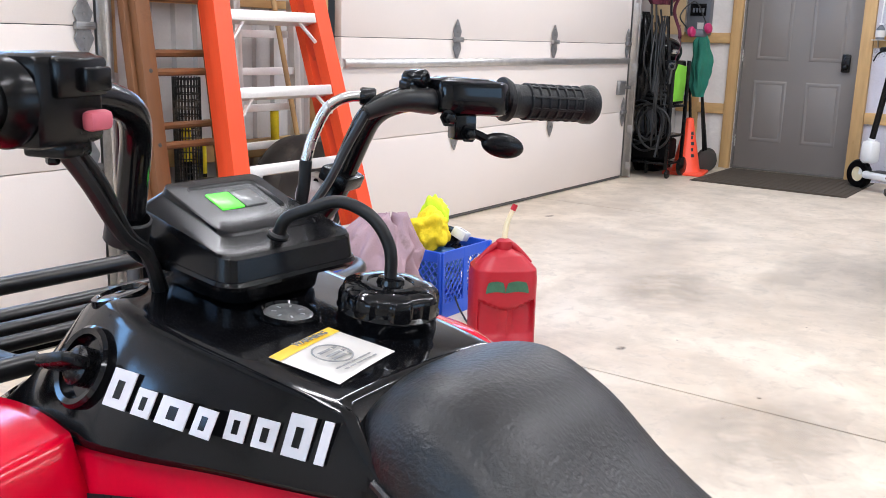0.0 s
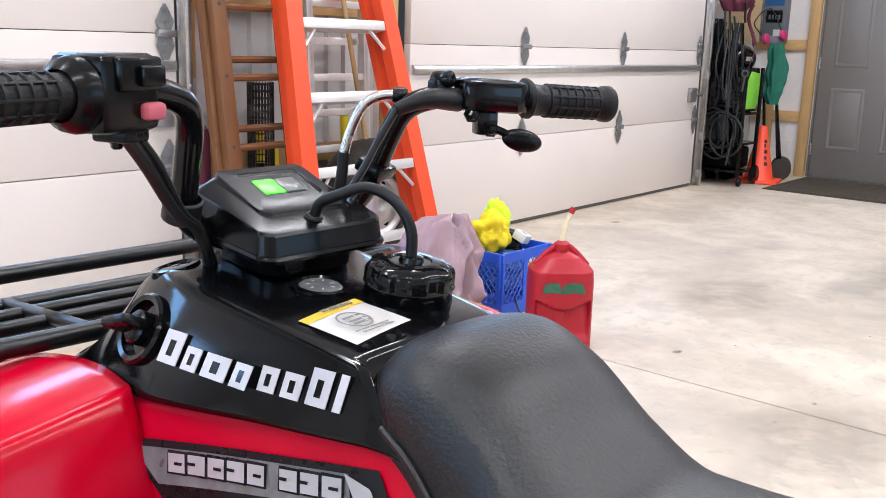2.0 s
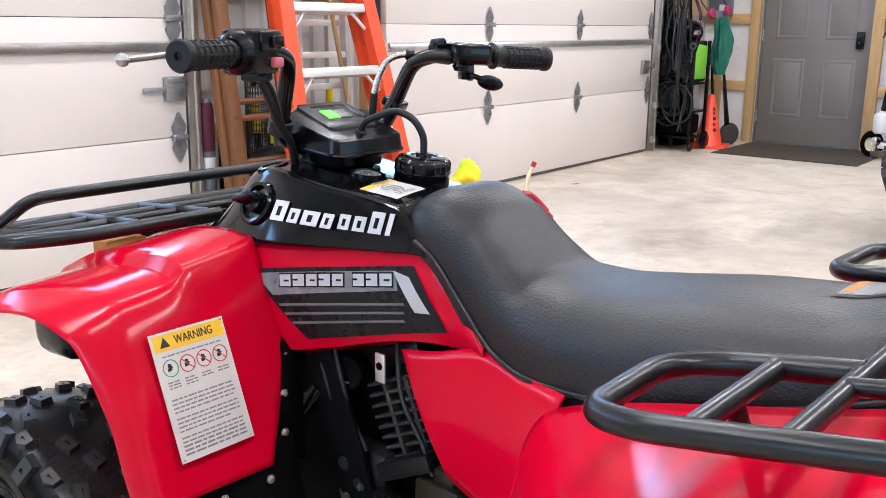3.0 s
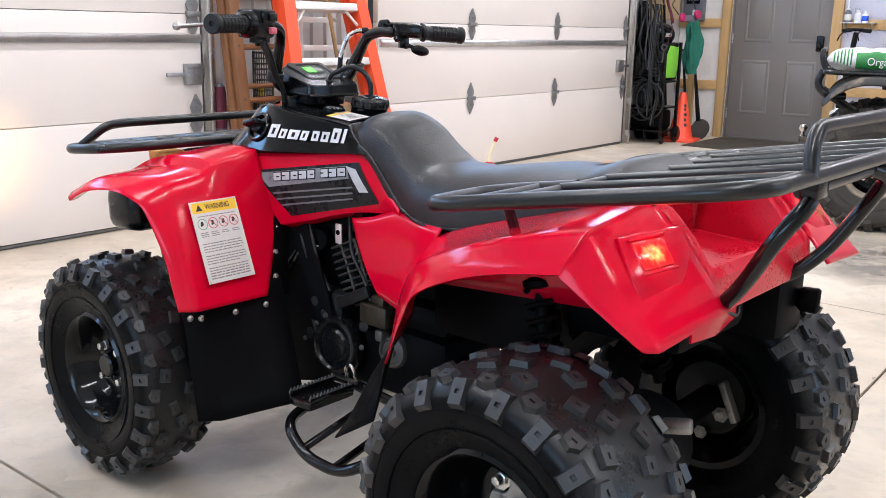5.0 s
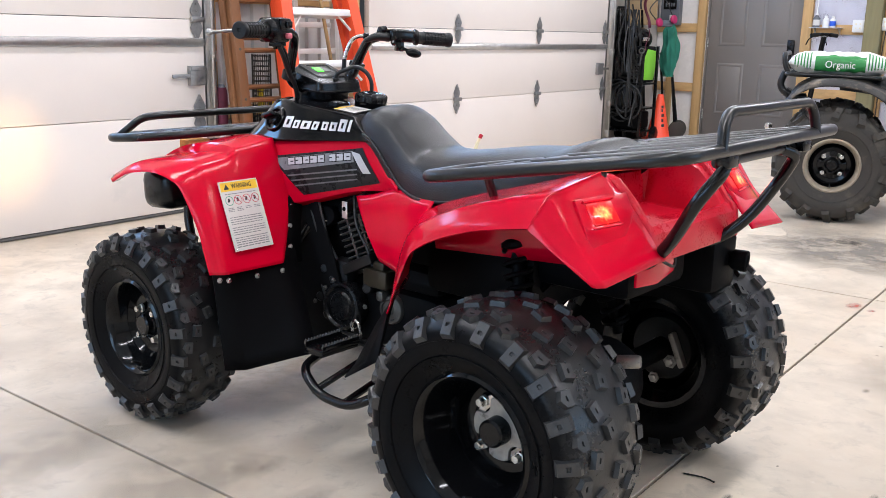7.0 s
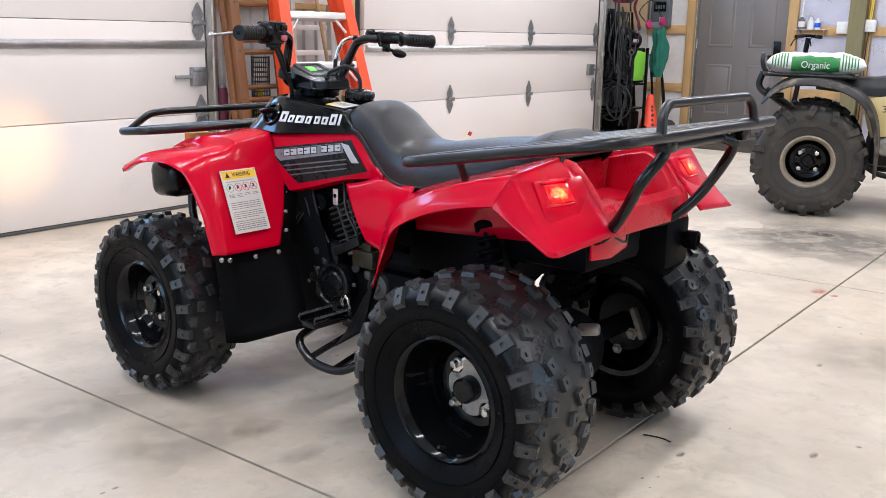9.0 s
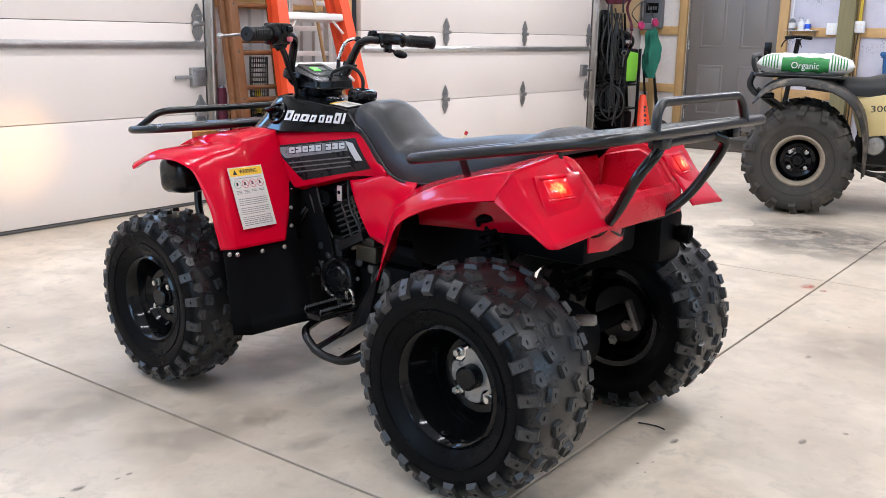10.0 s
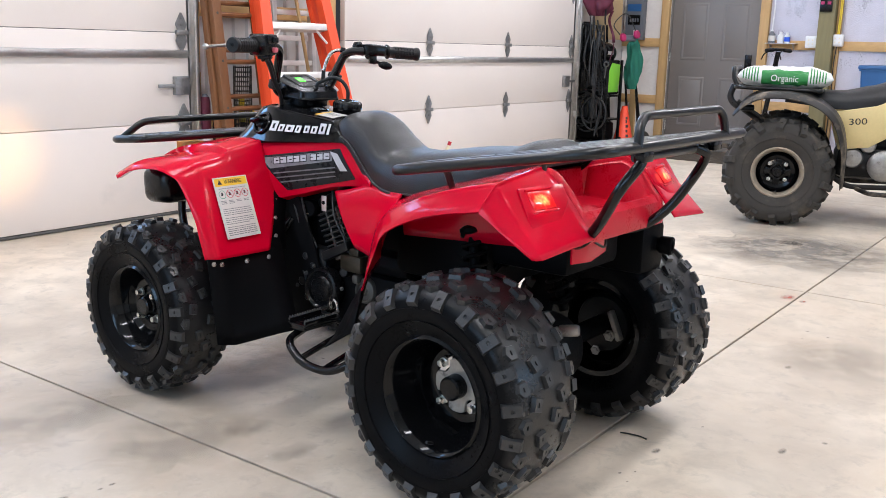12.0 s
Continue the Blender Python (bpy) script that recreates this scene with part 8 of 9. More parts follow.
# slack cords lower down, before the cart
for k in range(5):
    rn = random.Random(k + 140)
    u0, v0, z0 = 6.66 + 0.02 * k, -0.19 - 0.012 * (k % 4), rn.uniform(0.75, 1.25)
    pts = [(u0, v0, z0), (u0 + rn.uniform(-0.10, 0.10), v0 - 0.03, z0 * 0.6), (u0 + rn.uniform(-0.12, 0.12), v0 - 0.02, rn.uniform(0.12, 0.4)), (u0 + rn.uniform(-0.05, 0.15), v0 - 0.03, z0 * 0.5), (u0 + rn.uniform(0.0, 0.1), v0, z0 - 0.1)]
    solid("hanging_cord", tube(B(), smooth_path(pts, 7), rn.uniform(0.006, 0.011), 6), M["cable"], ROOM, "black cord hanging in loops in the corner", "cord", "cords in the corner")
# small things hung among the cords
for k in (0, 1, 3, 4, 6, 7, 9, 10):
    rn = random.Random(k + 300)
    u, v, z = 6.64 + 0.42 * rn.random(), -0.19 - 0.13 * rn.random(), 0.70 + 1.08 * rn.random()
    bm = B()
    if k % 3 == 0:
        lathe(bm, [(0.018, -0.008), (0.030, -0.006), (0.030, 0.006), (0.018, 0.008)], 16, pose(0, 0, 0, 70, 20 * k, 0), closed=True)
        tube(bm, [(0, 0, -0.03), (0.01, 0, -0.14)], 0.008, 8)
        solid("clamp", bm, M["fin"], R(u, v, z, 30 * k), "dull steel clamp hanging among the cords", "clamp", "clamps in the corner")
    elif k % 3 == 1:
        w = rn.uniform(0.02, 0.035)
        surf(bm, 4, 14, lambda a, b: Vector((w * (a - 0.5) + 0.03 * math.sin(5 * b), 0.012 * math.sin(9 * b), -0.32 * b)))
        st_ = solid("strap", bm, M["maroon" if k % 2 else "cable"], R(u, v, z, 15 * k), "webbing strap hanging in the corner", "strap", "straps in the corner")
        so = st_.modifiers.new("thickness", "SOLIDIFY")
        so.thickness = 0.004
bm = B()
box(bm, -0.15, 0.15, -0.09, 0.09, 0.0, 0.24, 0.03)
solid("dark_tool_box", bm, M["black_plastic"], S(7.182, -0.019, 0.000, -10), "black tool box on the floor in the corner", "tool box")
bm = B()
box(bm, -0.08, 0.08, -0.06, 0.06, 0.0, 0.42, 0.02)
solid("tall_case", bm, M["black_plastic"], S(7.182, -0.019, 0.225, -10), "black case stacked on the tool box", "case")
dl = thing("floor_dolly", S(7.537, -0.351, 0.000, 20), "small dark wheeled stand on the floor in the corner", "dolly")
for x in (-0.12, 0.12):
    bm = lathe(B(), [(0.0, -0.02), (0.04, -0.02), (0.09, -0.015), (0.10, 0), (0.09, 0.015), (0.04, 0.02), (0, 0.02)], 24, pose(x, 0.0, 0.10, 0, 90, 20))
    part("wheel", bm, M["tyre_dusty"], dl)
bm = tube(B(), [(-0.12, 0, 0.10), (0.12, 0, 0.10)], 0.012, 8)
tube(bm, [(0, 0, 0.10), (-0.03, 0.10, 0.75)], 0.014, 8)
part("axle_bar", bm, M["black_plastic"], dl)

bp = thing("breaker_panel", S(END_U - 0.045, -0.085, 1.17, -90, 0.96), "grey electrical breaker panel on the wall", "breaker panel")
bm = B()
box(bm, -0.110, 0.110, -0.09, 0.0, 0.0, 0.46, 0.008)
part("enclosure", bm, M["panel_grey"], bp)
bm = B()
box(bm, -0.075, 0.075, -0.097, -0.089, 0.17, 0.28, 0.003)
part("breaker_window", bm, M["black_plastic"], bp, "black breaker row")
bm = B()
for x in (-0.05, -0.02, 0.01, 0.04):
    box(bm, x, x + 0.018, -0.106, -0.096, 0.20, 0.24, 0.002)
part("breaker_switch", bm, M["panel_grey"], bp)
bm = B()
box(bm, -0.09, 0.08, -0.0925, -0.0905, 0.32, 0.40)
part("label_block", bm, M["blue_bin"], bp, "dark blue label")
bm = B()
box(bm, 0.0, 0.06, -0.0925, -0.0905, 0.05, 0.11)
part("label_card", bm, M["paper"], bp)

# ---- fittings on the end wall ----
def outlet(v, z, label):
    t = thing("outlet_box", S(END_U - 0.05, v, z, -90, 0.96), label, "outlet", "outlets on the end wall")
    bm = B()
    box(bm, -0.055, 0.055, -0.05, 0.0, -0.06, 0.06, 0.006)
    part("box", bm, M["white_plastic"], t)
    bm = B()
    box(bm, -0.045, 0.045, -0.056, -0.049, -0.05, 0.05, 0.003)
    part("cover", bm, M["white_plastic"], t)
    bm = B()
    for x in (-0.02, 0.02):
        for zz in (-0.02, 0.02):
            box(bm, x - 0.006, x + 0.006, -0.058, -0.0555, zz - 0.007, zz + 0.007, 0.001)
    part("socket", bm, M["cream"], t)


shelf = thing("wall_shelf", S(END_U - 0.05, -1.70, 1.165, -90, 0.96), "thin grey metal shelf on the wall girt", "shelf")
bm = B()
box(bm, -0.16, 0.16, -0.10, 0.0, -0.008, 0.0, 0.002)
part("board", bm, M["galv"], shelf)
for x in (-0.12, 0.12):
    bm = B()
    plate(bm, [(0, 0), (-0.08, 0), (0, -0.07)], 0.006, pose(x, 0, -0.008) @ Matrix(((0, 0, 1, 0), (1, 0, 0, 0), (0, 1, 0, 0), (0, 0, 0, 1))))
    part("bracket", bm, M["galv"], shelf)


def bottle(v, r, h, band, label):
    t = thing("bottle", S(END_U - 0.10, v, 1.165, 0, 0.96), label, "bottle", "bottles on the shelf")
    part("body", lathe(B(), [(0, 0.0), (r * 0.95, 0.0), (r, 0.006), (r, h * 0.66), (r * 0.5, h * 0.82), (r * 0.42, h * 0.84), (r * 0.42, h * 0.9)], 20), M["panel_grey" if band == "paper" else "white_plastic"], t)
    part("cap", lathe(B(), [(r * 0.5, h * 0.88), (r * 0.5, h), (0, h)], 16), M["white_plastic"], t)
    part("label_band", lathe(B(), [(r + 0.0008, h * 0.14), (r + 0.0016, h * 0.15), (r + 0.0016, h * 0.55), (r + 0.0008, h * 0.56)], 20), M[band], t)


bottle(-1.600, 0.034, 0.135, "paper", "small dark bottle with a white label on the shelf")
bottle(-1.690, 0.032, 0.115, "white_plastic", "small white bottle on the shelf")
bottle(-1.755, 0.028, 0.110, "blue_plastic", "small bottle with a blue label on the shelf")
outlet(-1.988, 1.18, "white plug-in unit on the girt")
outlet(-2.239, 1.20, "white double socket on the girt")
lt = thing("remote_panel", S(END_U - 0.145, -2.116, 1.52, -90, 0.96), "black switch panel with small lit marks on the post", "switch panel")
bm = B()
box(bm, -0.06, 0.06, -0.02, 0.0, -0.05, 0.07, 0.004)
part("case", bm, M["black_plastic"], lt)
bm = B()
for x in (-0.035, 0.03):
    box(bm, x - 0.018, x + 0.018, -0.024, -0.0195, 0.02, 0.05, 0.002)
part("lit_mark", bm, M["magenta"], lt, "reddish lit marks")
for k, (v, mat_) in enumerate(((-2.222, "yellow_wire"), (-2.235, "yellow_wire"), (-2.03, "cable"), (-1.582, "white_plastic"))):
    pts = [(END_U - 0.07, v, 3.2), (END_U - 0.075, v + 0.01, 2.2), (END_U - 0.07, v - 0.012, 1.6), (END_U - 0.08, v - 0.01, 1.26)]
    solid("wall_cable", tube(B(), smooth_path(pts, 6), 0.006, 6), M[mat_], ROOM, "cable running down the framing to a wall box", "cable", "wall cables")
bm = tube(B(), smooth_path([(END_U - 0.08, -2.235, 1.14), (END_U - 0.085, -2.225, 0.95), (END_U - 0.08, -2.232, 0.6), (END_U - 0.085, -2.228, 0.2)], 6), 0.005, 6)
solid("wall_cable", bm, M["cable"], ROOM, "black cable hanging from the double socket", "cable", "wall cables")
bb = thing("blue_bin", S(7.58, -2.84, 0.000, 0, 1.0), "dark blue plastic wheeled bin by the end wall", "bin")
bm = B()
bin_shell(bm, 0.20, 0.21, 0.25, 0.26, 0.92)
part("tub", bm, M["blue_bin"], bb)
bm = B()
box(bm, -0.27, 0.27, -0.28, 0.28, 0.932, 0.975, 0.015)
part("lid", bm, M["blue_bin"], bb)


def scooter():
    t = thing("kick_scooter", S(7.422, -1.646, 0.000, 60, 0.97), "white and black electric kick scooter standing by the door", "scooter")
    bm = B()
    tube(bm, [(-0.02, 0, 0.12), (-0.08, 0, 0.42)], 0.028, 12)
    box(bm, -0.14, -0.02, -0.055, 0.055, 0.22, 0.40, 0.03)
    part("fork_cover", bm, M["white_plastic"], t, "white front cover")
    for x in (0.0, -0.85):
        bm = lathe(B(), [(0.06, -0.03), (0.105, -0.028), (0.12, -0.01), (0.12, 0.01), (0.105, 0.028), (0.06, 0.03)], 32, pose(x, 0, 0.12, 90, 0, 0), closed=True)
        part("tyre", bm, M["tyre"], t)
        bm = lathe(B(), [(0.0, -0.025), (0.05, -0.02), (0.075, -0.022), (0.075, 0.022), (0.05, 0.02), (0, 0.025)], 24, pose(x, 0, 0.12, 90, 0, 0))
        part("wheel_disc", bm, M["cream"], t, "pale wheel disc")
    bm = tube(B(), [(-0.08, 0, 0.40), (-0.20, 0, 1.11)], 0.024, 12)
    part("stem", bm, M["black_plastic"], t)
    bm = tube(B(), smooth_path([(-0.20, -0.15, 1.12), (-0.19, -0.06, 1.13), (-0.19, 0.06, 1.13), (-0.20, 0.15, 1.12)], 5), 0.015, 10)
    part("handlebar", bm, M["black_plastic"], t)
    for s in (-1, 1):
        bm = tube(B(), smooth_path([(-0.18, s * 0.07, 1.12), (-0.12, s * 0.10, 1.09), (-0.11, s * 0.13, 1.03)], 4), 0.006, 6)
        part("brake_lever", bm, M["black_plastic"], t)
        bm = tube(B(), [(-0.2, s * 0.07, 1.127), (-0.2, s * 0.16, 1.12)], 0.019, 10)
        part("grip", bm, M["grip"], t)
    bm = B()
    box(bm, -0.78, -0.08, -0.075, 0.075, 0.10, 0.16, 0.02)
    part("deck", bm, M["white_plastic"], t)
    bm = B()
    box(bm, -0.76, -0.14, -0.065, 0.065, 0.161, 0.166, 0.002)
    part("deck_pad", bm, M["grip"], t)


scooter()


# ---- tan quad bike ----
TQ = thing("tan_quad_bike", pose(4.30, 0.885, 0, 0, 0, -162) @ Matrix.Scale(1.045, 4), "dusty tan utility quad bike with a bag on its rear rack", "quad bike")
# local axes: y forward, x to its right; the near side is its right side
T_ROWS = [(0.16, 0.042, 0.085, 0.0, 28, 1, 0.016), (-0.16, 0.042, 0.085, 0.5, -28, 1, 0.016), (0.44, 0.044, 0.085, 0.5, 14, 1, 0.015), (-0.44, 0.044, 0.085, 0.0, -14, 1, 0.015)]
TZ = 0.32
for sx in (1, -1):
    wheel("rear_wheel", TZ - 0.014, 0.26, 0.134, 0.050, T_ROWS, 14, 20 + sx, (sx * 0.40, 0, TZ), right=sx > 0, dusty=True, parent=TQ, hub="front")
    wheel("front_wheel", TZ - 0.016, 0.22, 0.134, 0.045, T_ROWS, 14, 30 + sx, (sx * 0.42, 1.22, TZ - 0.01), right=sx > 0, dusty=True, parent=TQ, hub="front")
    T_F = [(-0.50, 0.35, 0.24, -0.48, 0.37, 0.25, -0.30, 0.38, 0.25), (-0.53, 0.335, 0.46, -0.50, 0.36, 0.48, -0.20, 0.38, 0.48), (-0.54, 0.265, 0.64, -0.50, 0.285, 0.67, -0.2, 0.31, 0.67), (-0.54, 0.12, 0.735, -0.50, 0.12, 0.77, -0.16, 0.12, 0.79), (-0.54, -0.08, 0.755, -0.50, -0.09, 0.790, -0.16, -0.08, 0.80), (-0.53, -0.20, 0.715, -0.49, -0.22, 0.735, -0.16, -0.22, 0.75), (-0.51, -0.28, 0.64, -0.48, -0.29, 0.645, -0.2, -0.29, 0.66)]
    part("rear_fender", fender(T_F, 6, 18, sx > 0), M["camo"], TQ, "dusty dark mudguard", thick=0.006)
    T_G = [(k[0], 1.52 - k[1] * 0.9 + 0.1, k[2], k[3], 1.52 - k[4] * 0.9 + 0.1, k[5], k[6], 1.52 - k[7] * 0.9 + 0.1, k[8]) for k in T_F[1:]]
    part("front_fender", fender(T_G, 6, 18, sx > 0), M["camo"], TQ, "dusty dark mudguard", thick=0.006)
    bm = B()
    plate(bm, [(0.33, 0.45), (0.50, 0.47), (0.80, 0.66), (1.05, 0.86), (0.74, 0.82), (0.52, 0.72), (0.26, 0.67)], 0.02, Matrix(((0, 0, 1, sx * 0.20 - 0.01), (1, 0, 0, 0), (0, 1, 0, 0), (0, 0, 0, 1))), 0.006)
    sp_ = part("side_panel", bm, M["tan"], TQ, "tan side panel with a dark model mark")
    letters("300", 0.055, Matrix(((0, 0, sx, sx * 0.2125), (sx, 0, 0, 0.425), (0, 1, 0, 0.622), (0, 0, 0, 1))) @ pose(0, 0, 0, 0, 0, 5), M["sticker_ink"], sp_, "model_number", width=0.100)
    bm = tube(B(), rounded([(sx * 0.23, 0.46, 0.22), (sx * 0.36, 0.52, 0.21), (sx * 0.36, 0.86, 0.21), (sx * 0.23, 0.92, 0.22)], 0.04, 5), 0.014, 10)
    part("foot_rest", bm, M["camo"], TQ)
bm = B()


def t_seat(a, b):
    y = 0.0 + 0.86 * a
    zt = lerp_keys([(0, 0.79), (0.2, 0.800), (0.34, 0.80), (0.50, 0.835), (0.66, 0.89), (0.80, 0.90), (0.86, 0.88)], y)
    zb = lerp_keys([(0, 0.72), (0.3, 0.69), (0.6, 0.68), (0.86, 0.80)], y)
    th = math.pi * (b - 0.5)
    c, s = math.cos(th), math.sin(th)
    return Vector((0.17 * math.copysign(abs(s) ** 0.6, s), y, zb + (zt - zb) * abs(c) ** 0.5))


surf(bm, 30, 25, t_seat)
part("seat", bm, M["seat"], TQ, "black vinyl saddle", sharp=60)
bm = B()
plate(bm, [(0.80, 0.74), (1.05, 0.72), (1.25, 0.80), (1.20, 0.93), (1.0, 0.99), (0.84, 0.93)], 0.30, Matrix(((0, 0, 1, -0.15), (1, 0, 0, 0), (0, 1, 0, 0), (0, 0, 0, 1))), 0.03)
part("tank_cover", bm, M["tan"], TQ, "tan tank cover")
bm = B()
box(bm, -0.16, 0.16, 0.42, 0.92, 0.24, 0.44, 0.05)
box(bm, -0.10, 0.10, 0.62, 0.86, 0.42, 0.66, 0.03)
te = part("engine", bm, M["engine"], TQ, "dirty black and alloy engine")
te.matrix_basis = pose(0, -0.10, 0.03)
for (y, z, r) in ((0.70, 0.33, 0.095), (0.52, 0.37, 0.06), (0.60, 0.45, 0.045)):
    bm = lathe(B(), [(r, -0.03), (r, 0.02), (r * 0.85, 0.032), (r * 0.4, 0.036), (0, 0.036)], 28, aim((0.165, y, z), (1, 0, 0)))
    part("engine_cover", bm, M["alloy"], te)
bm = B()
for k in range(7):
    box(bm, -0.12, 0.12, 0.64, 0.86, 0.47 + 0.026 * k, 0.478 + 0.026 * k, 0.002)
part("cooling_fins", bm, M["engine"], te)
bm = B()
for sx in (-1, 1):
    tube(bm, rounded([(sx * 0.14, 0.95, 0.72), (sx * 0.16, 0.93, 0.24), (sx * 0.16, 0.40, 0.22), (sx * 0.14, 0.0, 0.50), (sx * 0.14, -0.3, 0.70)], 0.06, 5), 0.016, 10)
tube(bm, [(-0.30, 0, TZ), (0.30, 0, TZ)], 0.035, 12)
part("frame", bm, M["camo"], TQ)
rk = part("rear_rack", tube(B(), rounded([(0.36, 0.20, 0.800), (0.37, -0.29, 0.81), (-0.37, -0.29, 0.81), (-0.36, 0.20, 0.800)], 0.05, 5, True), 0.013, 10, closed=True), M["rack_black"], TQ, "black tubular rear rack")
for x in (-0.24, -0.12, 0.0, 0.12, 0.24):
    part("rack_bar", tube(B(), [(x, 0.20, 0.800), (x, -0.29, 0.81)], 0.009, 8), M["rack_black"], rk)
bm = tube(B(), rounded([(0.30, -0.28, 0.81), (0.30, -0.31, 0.86), (0.30, -0.31, 0.92), (-0.30, -0.31, 0.92), (-0.30, -0.31, 0.86), (-0.30, -0.28, 0.81)], 0.05, 5), 0.014, 10)
part("rack_hoop", bm, M["rack_black"], rk)
bm = tube(B(), rounded([(0.30, -0.30, 0.82), (0.30, -0.33, 0.74), (0.30, -0.27, 0.68), (0.26, -0.18, 0.68)], 0.06, 5), 0.02, 10)
part("rear_bumper", bm, M["rack_black"], TQ)
bm = B()
box(bm, -0.025, 0.025, -0.40, -0.20, 0.40, 0.43, 0.006)
hitch = part("tow_hitch", bm, M["camo"], TQ, "dark tow bar")
bm = lathe(B(), [(0.0, 0.43), (0.016, 0.43), (0.016, 0.438), (0.010, 0.442), (0.010, 0.456), (0.019, 0.464), (0.024, 0.478), (0.019, 0.494), (0.008, 0.500), (0.0, 0.500)], 20, pose(0, -0.38, 0))
part("tow_ball", bm, M["chrome"], hitch, "bright tow ball")
bm = tube(B(), smooth_path([(-0.38, 0.95, 1.06), (-0.22, 1.0, 1.08), (-0.08, 1.05, 0.97), (0.08, 1.05, 0.97), (0.22, 1.0, 1.08), (0.38, 0.95, 1.06)], 6), 0.014, 10)
part("handlebar", bm, M["black_paint"], TQ)


def soil_bag():
    m = TQ.matrix_world @ pose(0.14, -0.015, 0.792, -1.0, 0, 0)
    bm = B()

    def f(a, b):
        th = 2 * math.pi * a
        y = -0.275 + 0.55 * b
        k = (1 - abs(2 * b - 1) ** 4.5) ** 0.55
        c, s = math.cos(th), math.sin(th)
        n = noise.noise(Vector((c * 2, s * 2, b * 6)))
        x = 0.21 * (0.75 + 0.25 * k) * math.copysign(abs(c) ** 0.7, c)
        z = 0.078 + (0.058 * k + 0.006) * math.copysign(abs(s) ** 0.75, s) * (1 + 0.22 * n) + 0.009 * noise.noise(Vector((c * 5, b * 18, s * 5)))
        return Vector((x, y, max(0.016, z)))
    surf(bm, 48, 40, f, close_u=True)
    t = thing("soil_bag", m, "white and green bag of potting soil lying on the rack", "bag of soil")
    part("bag", bm, M["bag_white"], t, sharp=60)
    # printed band round the near face
    for mat_, b0, b1, a0, a1, out, nm in (("bag_green", 0.26, 0.74, -0.10, 0.11, 0.003, "green_band"),):
        bm = B()
        surf(bm, 14, 24, lambda a, b: f((a0 + (a1 - a0) * a) % 1, b0 + (b1 - b0) * b) * 1.0 + Vector((out, 0, 0)))
        part(nm, bm, M[mat_], t, "green printed band")
    for grp in ((0.06, 0.24), (0.76, 0.94)):
        for k in range(6):
            bm = B()
            b0 = grp[0] + (grp[1] - grp[0]) * k / 6
            surf(bm, 12, 3, lambda a, b: f((-0.08 + 0.24 * a) % 1, b0 + 0.014 * b) + Vector((0.002, 0, 0.002)))
            part("green_stripe", bm, M["bag_green"], t)
    letters("Organic", 0.056, Matrix(((0, 0, 1, 0.219), (1, 0, 0, 0.0), (0, 1, 0, 0.074), (0, 0, 0, 1))) @ pose(0, 0, 0), M["bag_white"], t, width=0.155)


soil_bag()


# ---- marks on the floor ----
def stain(name, u, v, ru, rv, mat, seed, label, n=60):
    bm = B()
    vs = []
    for k in range(n):
        a = 2 * math.pi * k / n
        r = 1 + 0.45 * noise.noise(Vector((math.cos(a) * 1.5 + seed, math.sin(a) * 1.5, 0))) + 0.3 * noise.noise(Vector((math.cos(a) * 5 + seed, math.sin(a) * 5, 2)))
        vs.append(bm.verts.new((ru * r * math.cos(a), rv * r * math.sin(a), 0.0)))
    bm.faces.new(vs)
    return solid(name, bm, mat, R(u, v, 0.0012), label, "stain", "stains on the floor", "structure")


def stain_mat(name, colour, strength, scale):
    """A thin film that lets the slab show through in patches."""
    mt, nt, bs = node_mat(name)
    N, L = nt.nodes.new, nt.links.new
    tc, n = N("ShaderNodeTexCoord"), N("ShaderNodeTexNoise")
    n.inputs["Scale"].default_value, n.inputs["Detail"].default_value, n.inputs["Roughness"].default_value = scale, 8, 0.7
    L(tc.outputs["Object"], n.inputs["Vector"])
    r = N("ShaderNodeMapRange")
    r.inputs[1].default_value, r.inputs[2].default_value, r.inputs[4].default_value = 0.34, 0.54, strength
    L(n.outputs[0], r.inputs[0])
    # fades out towards the rim
    sb, ln, fade, mu_ = N("ShaderNodeVectorMath"), N("ShaderNodeVectorMath"), N("ShaderNodeMapRange"), N("ShaderNodeMath")
    sb.operation, ln.operation, mu_.operation = "SUBTRACT", "LENGTH", "MULTIPLY"
    sb.inputs[1].default_value = (0.5, 0.5, 0.0)
    L(tc.outputs["Generated"], sb.inputs[0])
    fl_ = N("ShaderNodeVectorMath")
    fl_.operation = "MULTIPLY"
    fl_.inputs[1].default_value = (1, 1, 0)
    L(sb.outputs[0], fl_.inputs[0])
    L(fl_.outputs[0], ln.inputs[0])
    for k, v in ((1, 0.20), (2, 0.46), (3, 1.0), (4, 0.0)):
        fade.inputs[k].default_value = v
    L(ln.outputs["Value"], fade.inputs[0])
    L(r.outputs[0], mu_.inputs[0])
    L(fade.outputs[0], mu_.inputs[1])
    L(mu_.outputs[0], bs.inputs["Alpha"])
    bs.inputs["Base Color"].default_value = (*colour, 1)
    bs.inputs["Roughness"].default_value = 0.6
    return mt


SA, SB, SC = stain_mat("grey_wash_stain", (0.34, 0.32, 0.29), 0.16, 4), stain_mat("red_smear", (0.55, 0.12, 0.08), 0.6, 9), stain_mat("dark_spot", (0.11, 0.10, 0.09), 0.6, 14)

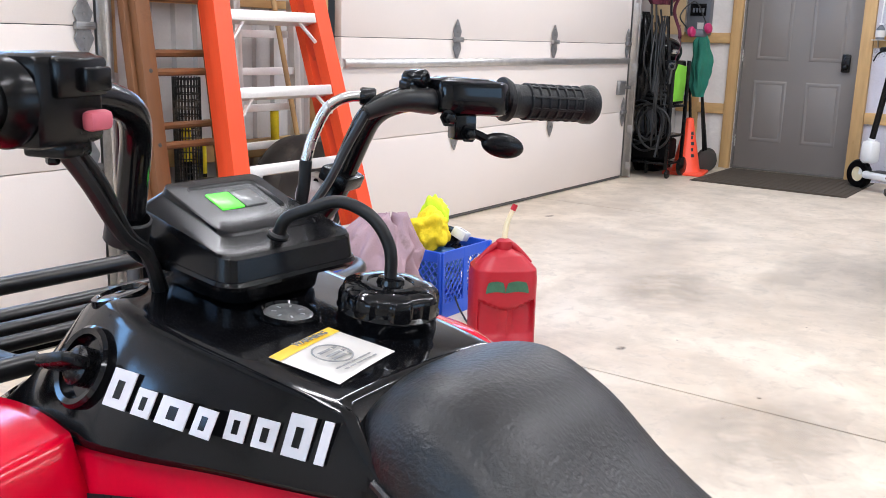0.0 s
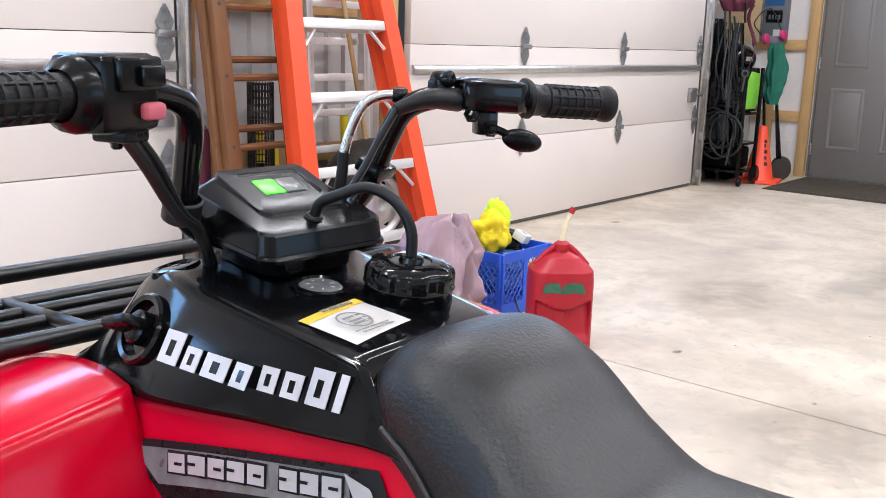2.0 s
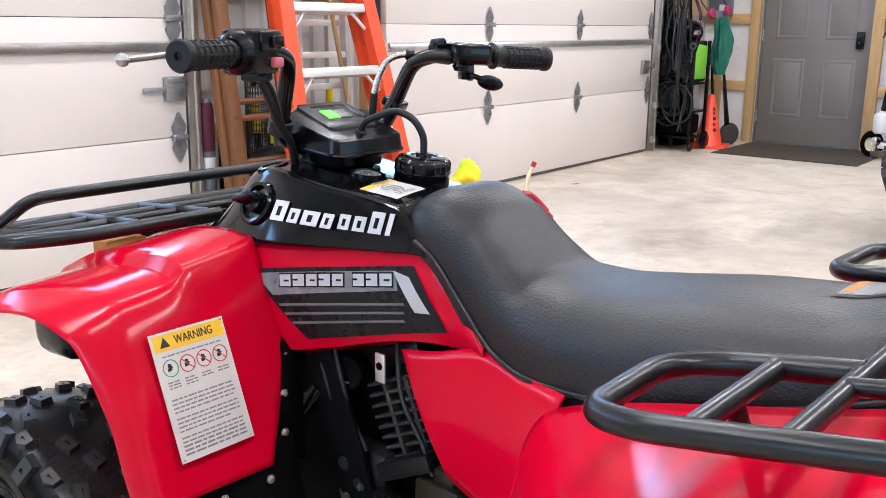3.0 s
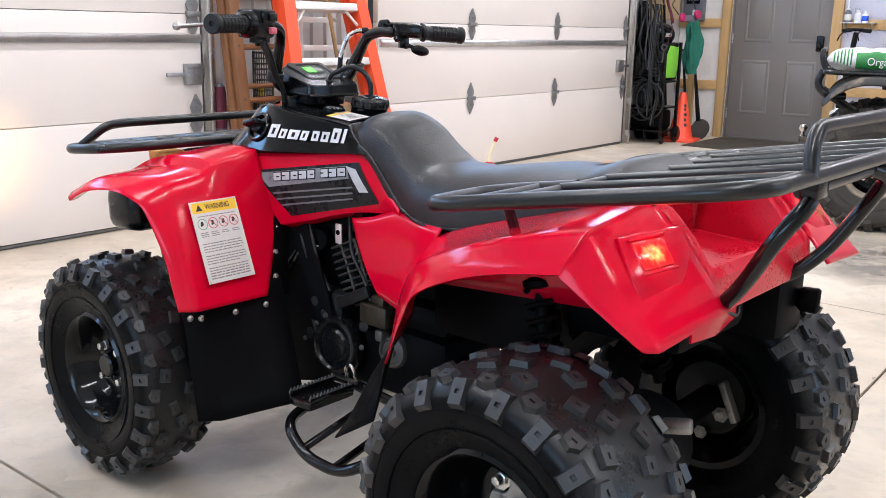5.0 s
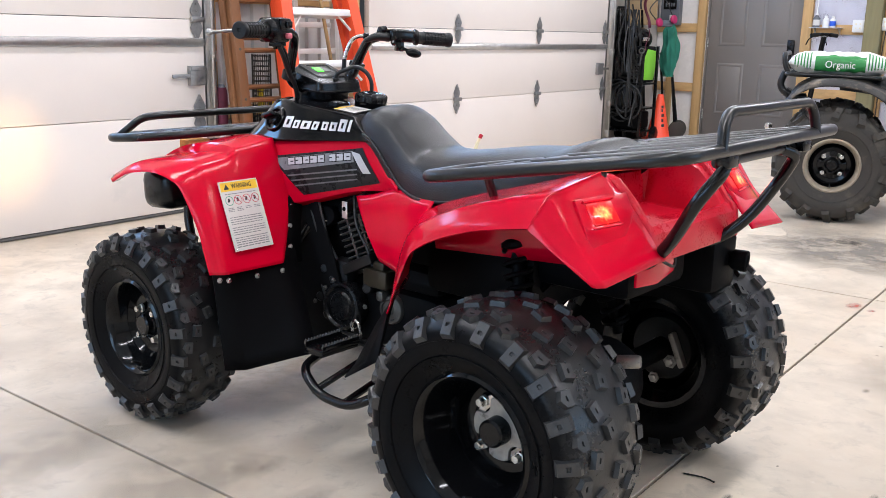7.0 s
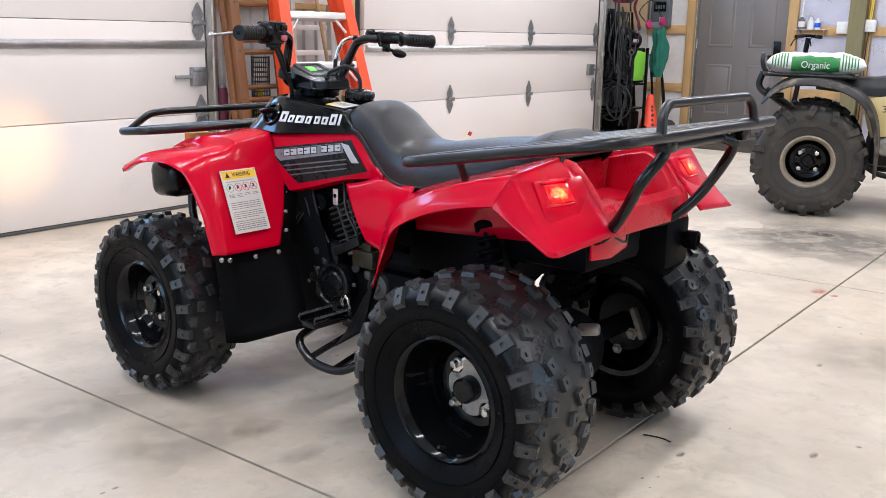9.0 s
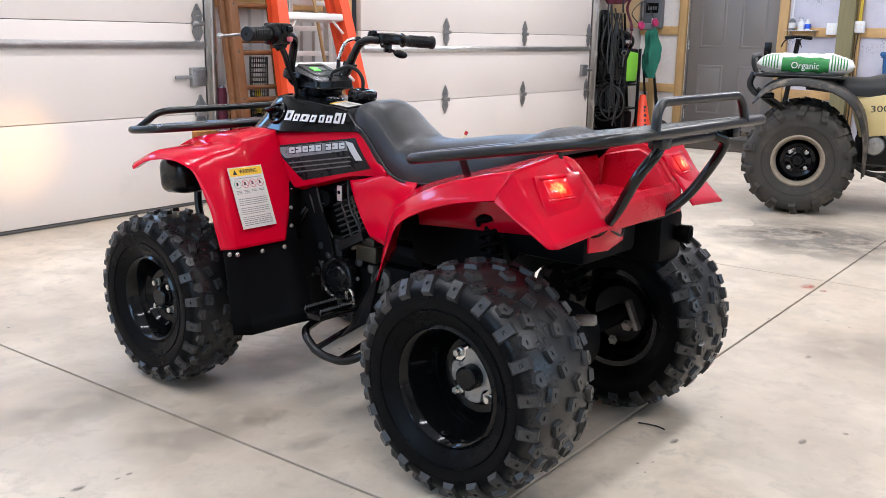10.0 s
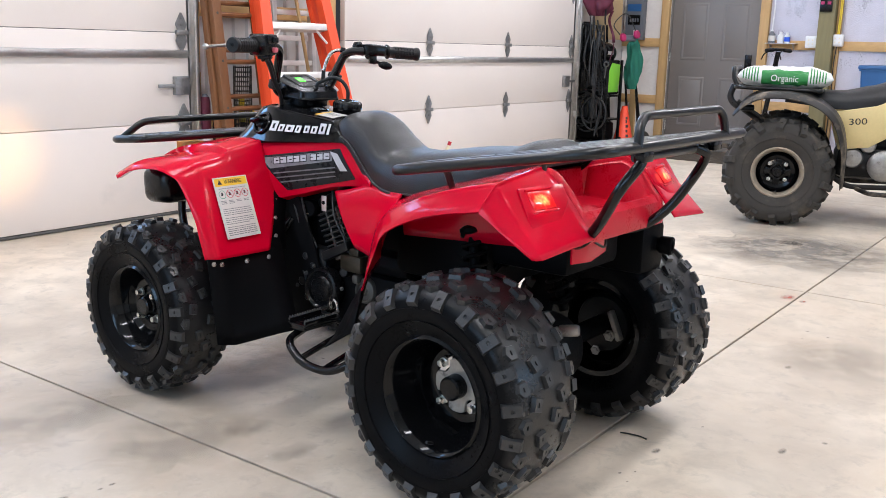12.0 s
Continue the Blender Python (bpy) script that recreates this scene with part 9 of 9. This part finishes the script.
SD = stain_mat("dark_wash_stain", (0.17, 0.15, 0.13), 0.6, 5)
SE = stain_mat("brown_smudge", (0.30, 0.25, 0.20), 0.26, 6)
stain("wash_stain", 3.113, -3.254, 0.62, 0.60, SD, 1, "dark dried wash mark on the concrete beside a joint")
for u, v, ru, rv, sd in ((-0.718, -2.309, 0.300, 0.160, 41), (-0.610, -2.693, 0.280, 0.180, 42), (-0.409, -2.796, 0.080, 0.060, 43), (-0.446, -3.001, 0.090, 0.050, 44), (0.191, -2.244, 0.500, 0.300, 45), (0.674, -3.086, 0.350, 0.250, 46), (-1.416, -2.805, 0.400, 0.300, 47), (1.289, -3.927, 0.300, 0.250, 48), (1.998, -2.525, 0.400, 0.300, 49), (3.416, -1.683, 0.500, 0.300, 50)):
    stain("smudge", u, v, ru, rv, SE, sd, "faint brown smudge on the concrete")
for u, v, r in ((-0.848, -2.796, 0.016), (-0.880, -2.796, 0.012), (-0.965, -2.768, 0.030), (1.110, -3.824, 0.030), (0.396, -4.021, 0.035), (0.418, -3.787, 0.012), (0.176, -3.749, 0.035), (-0.010, -3.731, 0.012), (0.023, -3.759, 0.008), (-0.043, -3.768, 0.009)):
    stain("dark_spot", u, v, r * 0.7, r * 0.4, SC, 60 + round(u * 100), "small dark spot on the concrete", 20)
stain("smudge", 4.182, -2.057, 0.55, 0.16, SA, 7, "grey dried wash mark on the concrete")
stain("smudge", 4.522, -1.356, 0.5, 0.2, SA, 12, "grey dried wash mark on the concrete")
stain("dark_spot", 3.325, -3.198, 0.10, 0.09, SC, 3, "dark oily spot on the concrete")
stain("red_smear", 2.076, -3.544, 0.05, 0.035, SB, 4, "faint red smear on the concrete")
stain("red_smear", 2.046, -3.618, 0.025, 0.018, SB, 9, "faint red smear on the concrete")
stain("dark_spot", 4.596, -0.411, 0.05, 0.03, SC, 21, "small dark spot on the concrete")
stain("dark_spot", 2.502, -1.879, 0.035, 0.02, SC, 22, "small dark spot on the concrete")
rnd = random.Random(77)
for k in range(26):
    stain("dark_spot", rnd.uniform(-1.6, 2.4), rnd.uniform(-4.8, -1.6), rnd.uniform(0.004, 0.016), rnd.uniform(0.004, 0.012), SC, 30 + k, "small dark spot on the concrete", 14)
bm = tube(B(), smooth_path([(0.224, -3.621, 0.003), (0.229, -3.647, 0.004), (0.234, -3.675, 0.003), (0.227, -3.698, 0.003)], 5), 0.0022, 6)
solid("stray_thread", bm, M["cable"], ROOM, "short dark thread lying on the concrete", "thread")
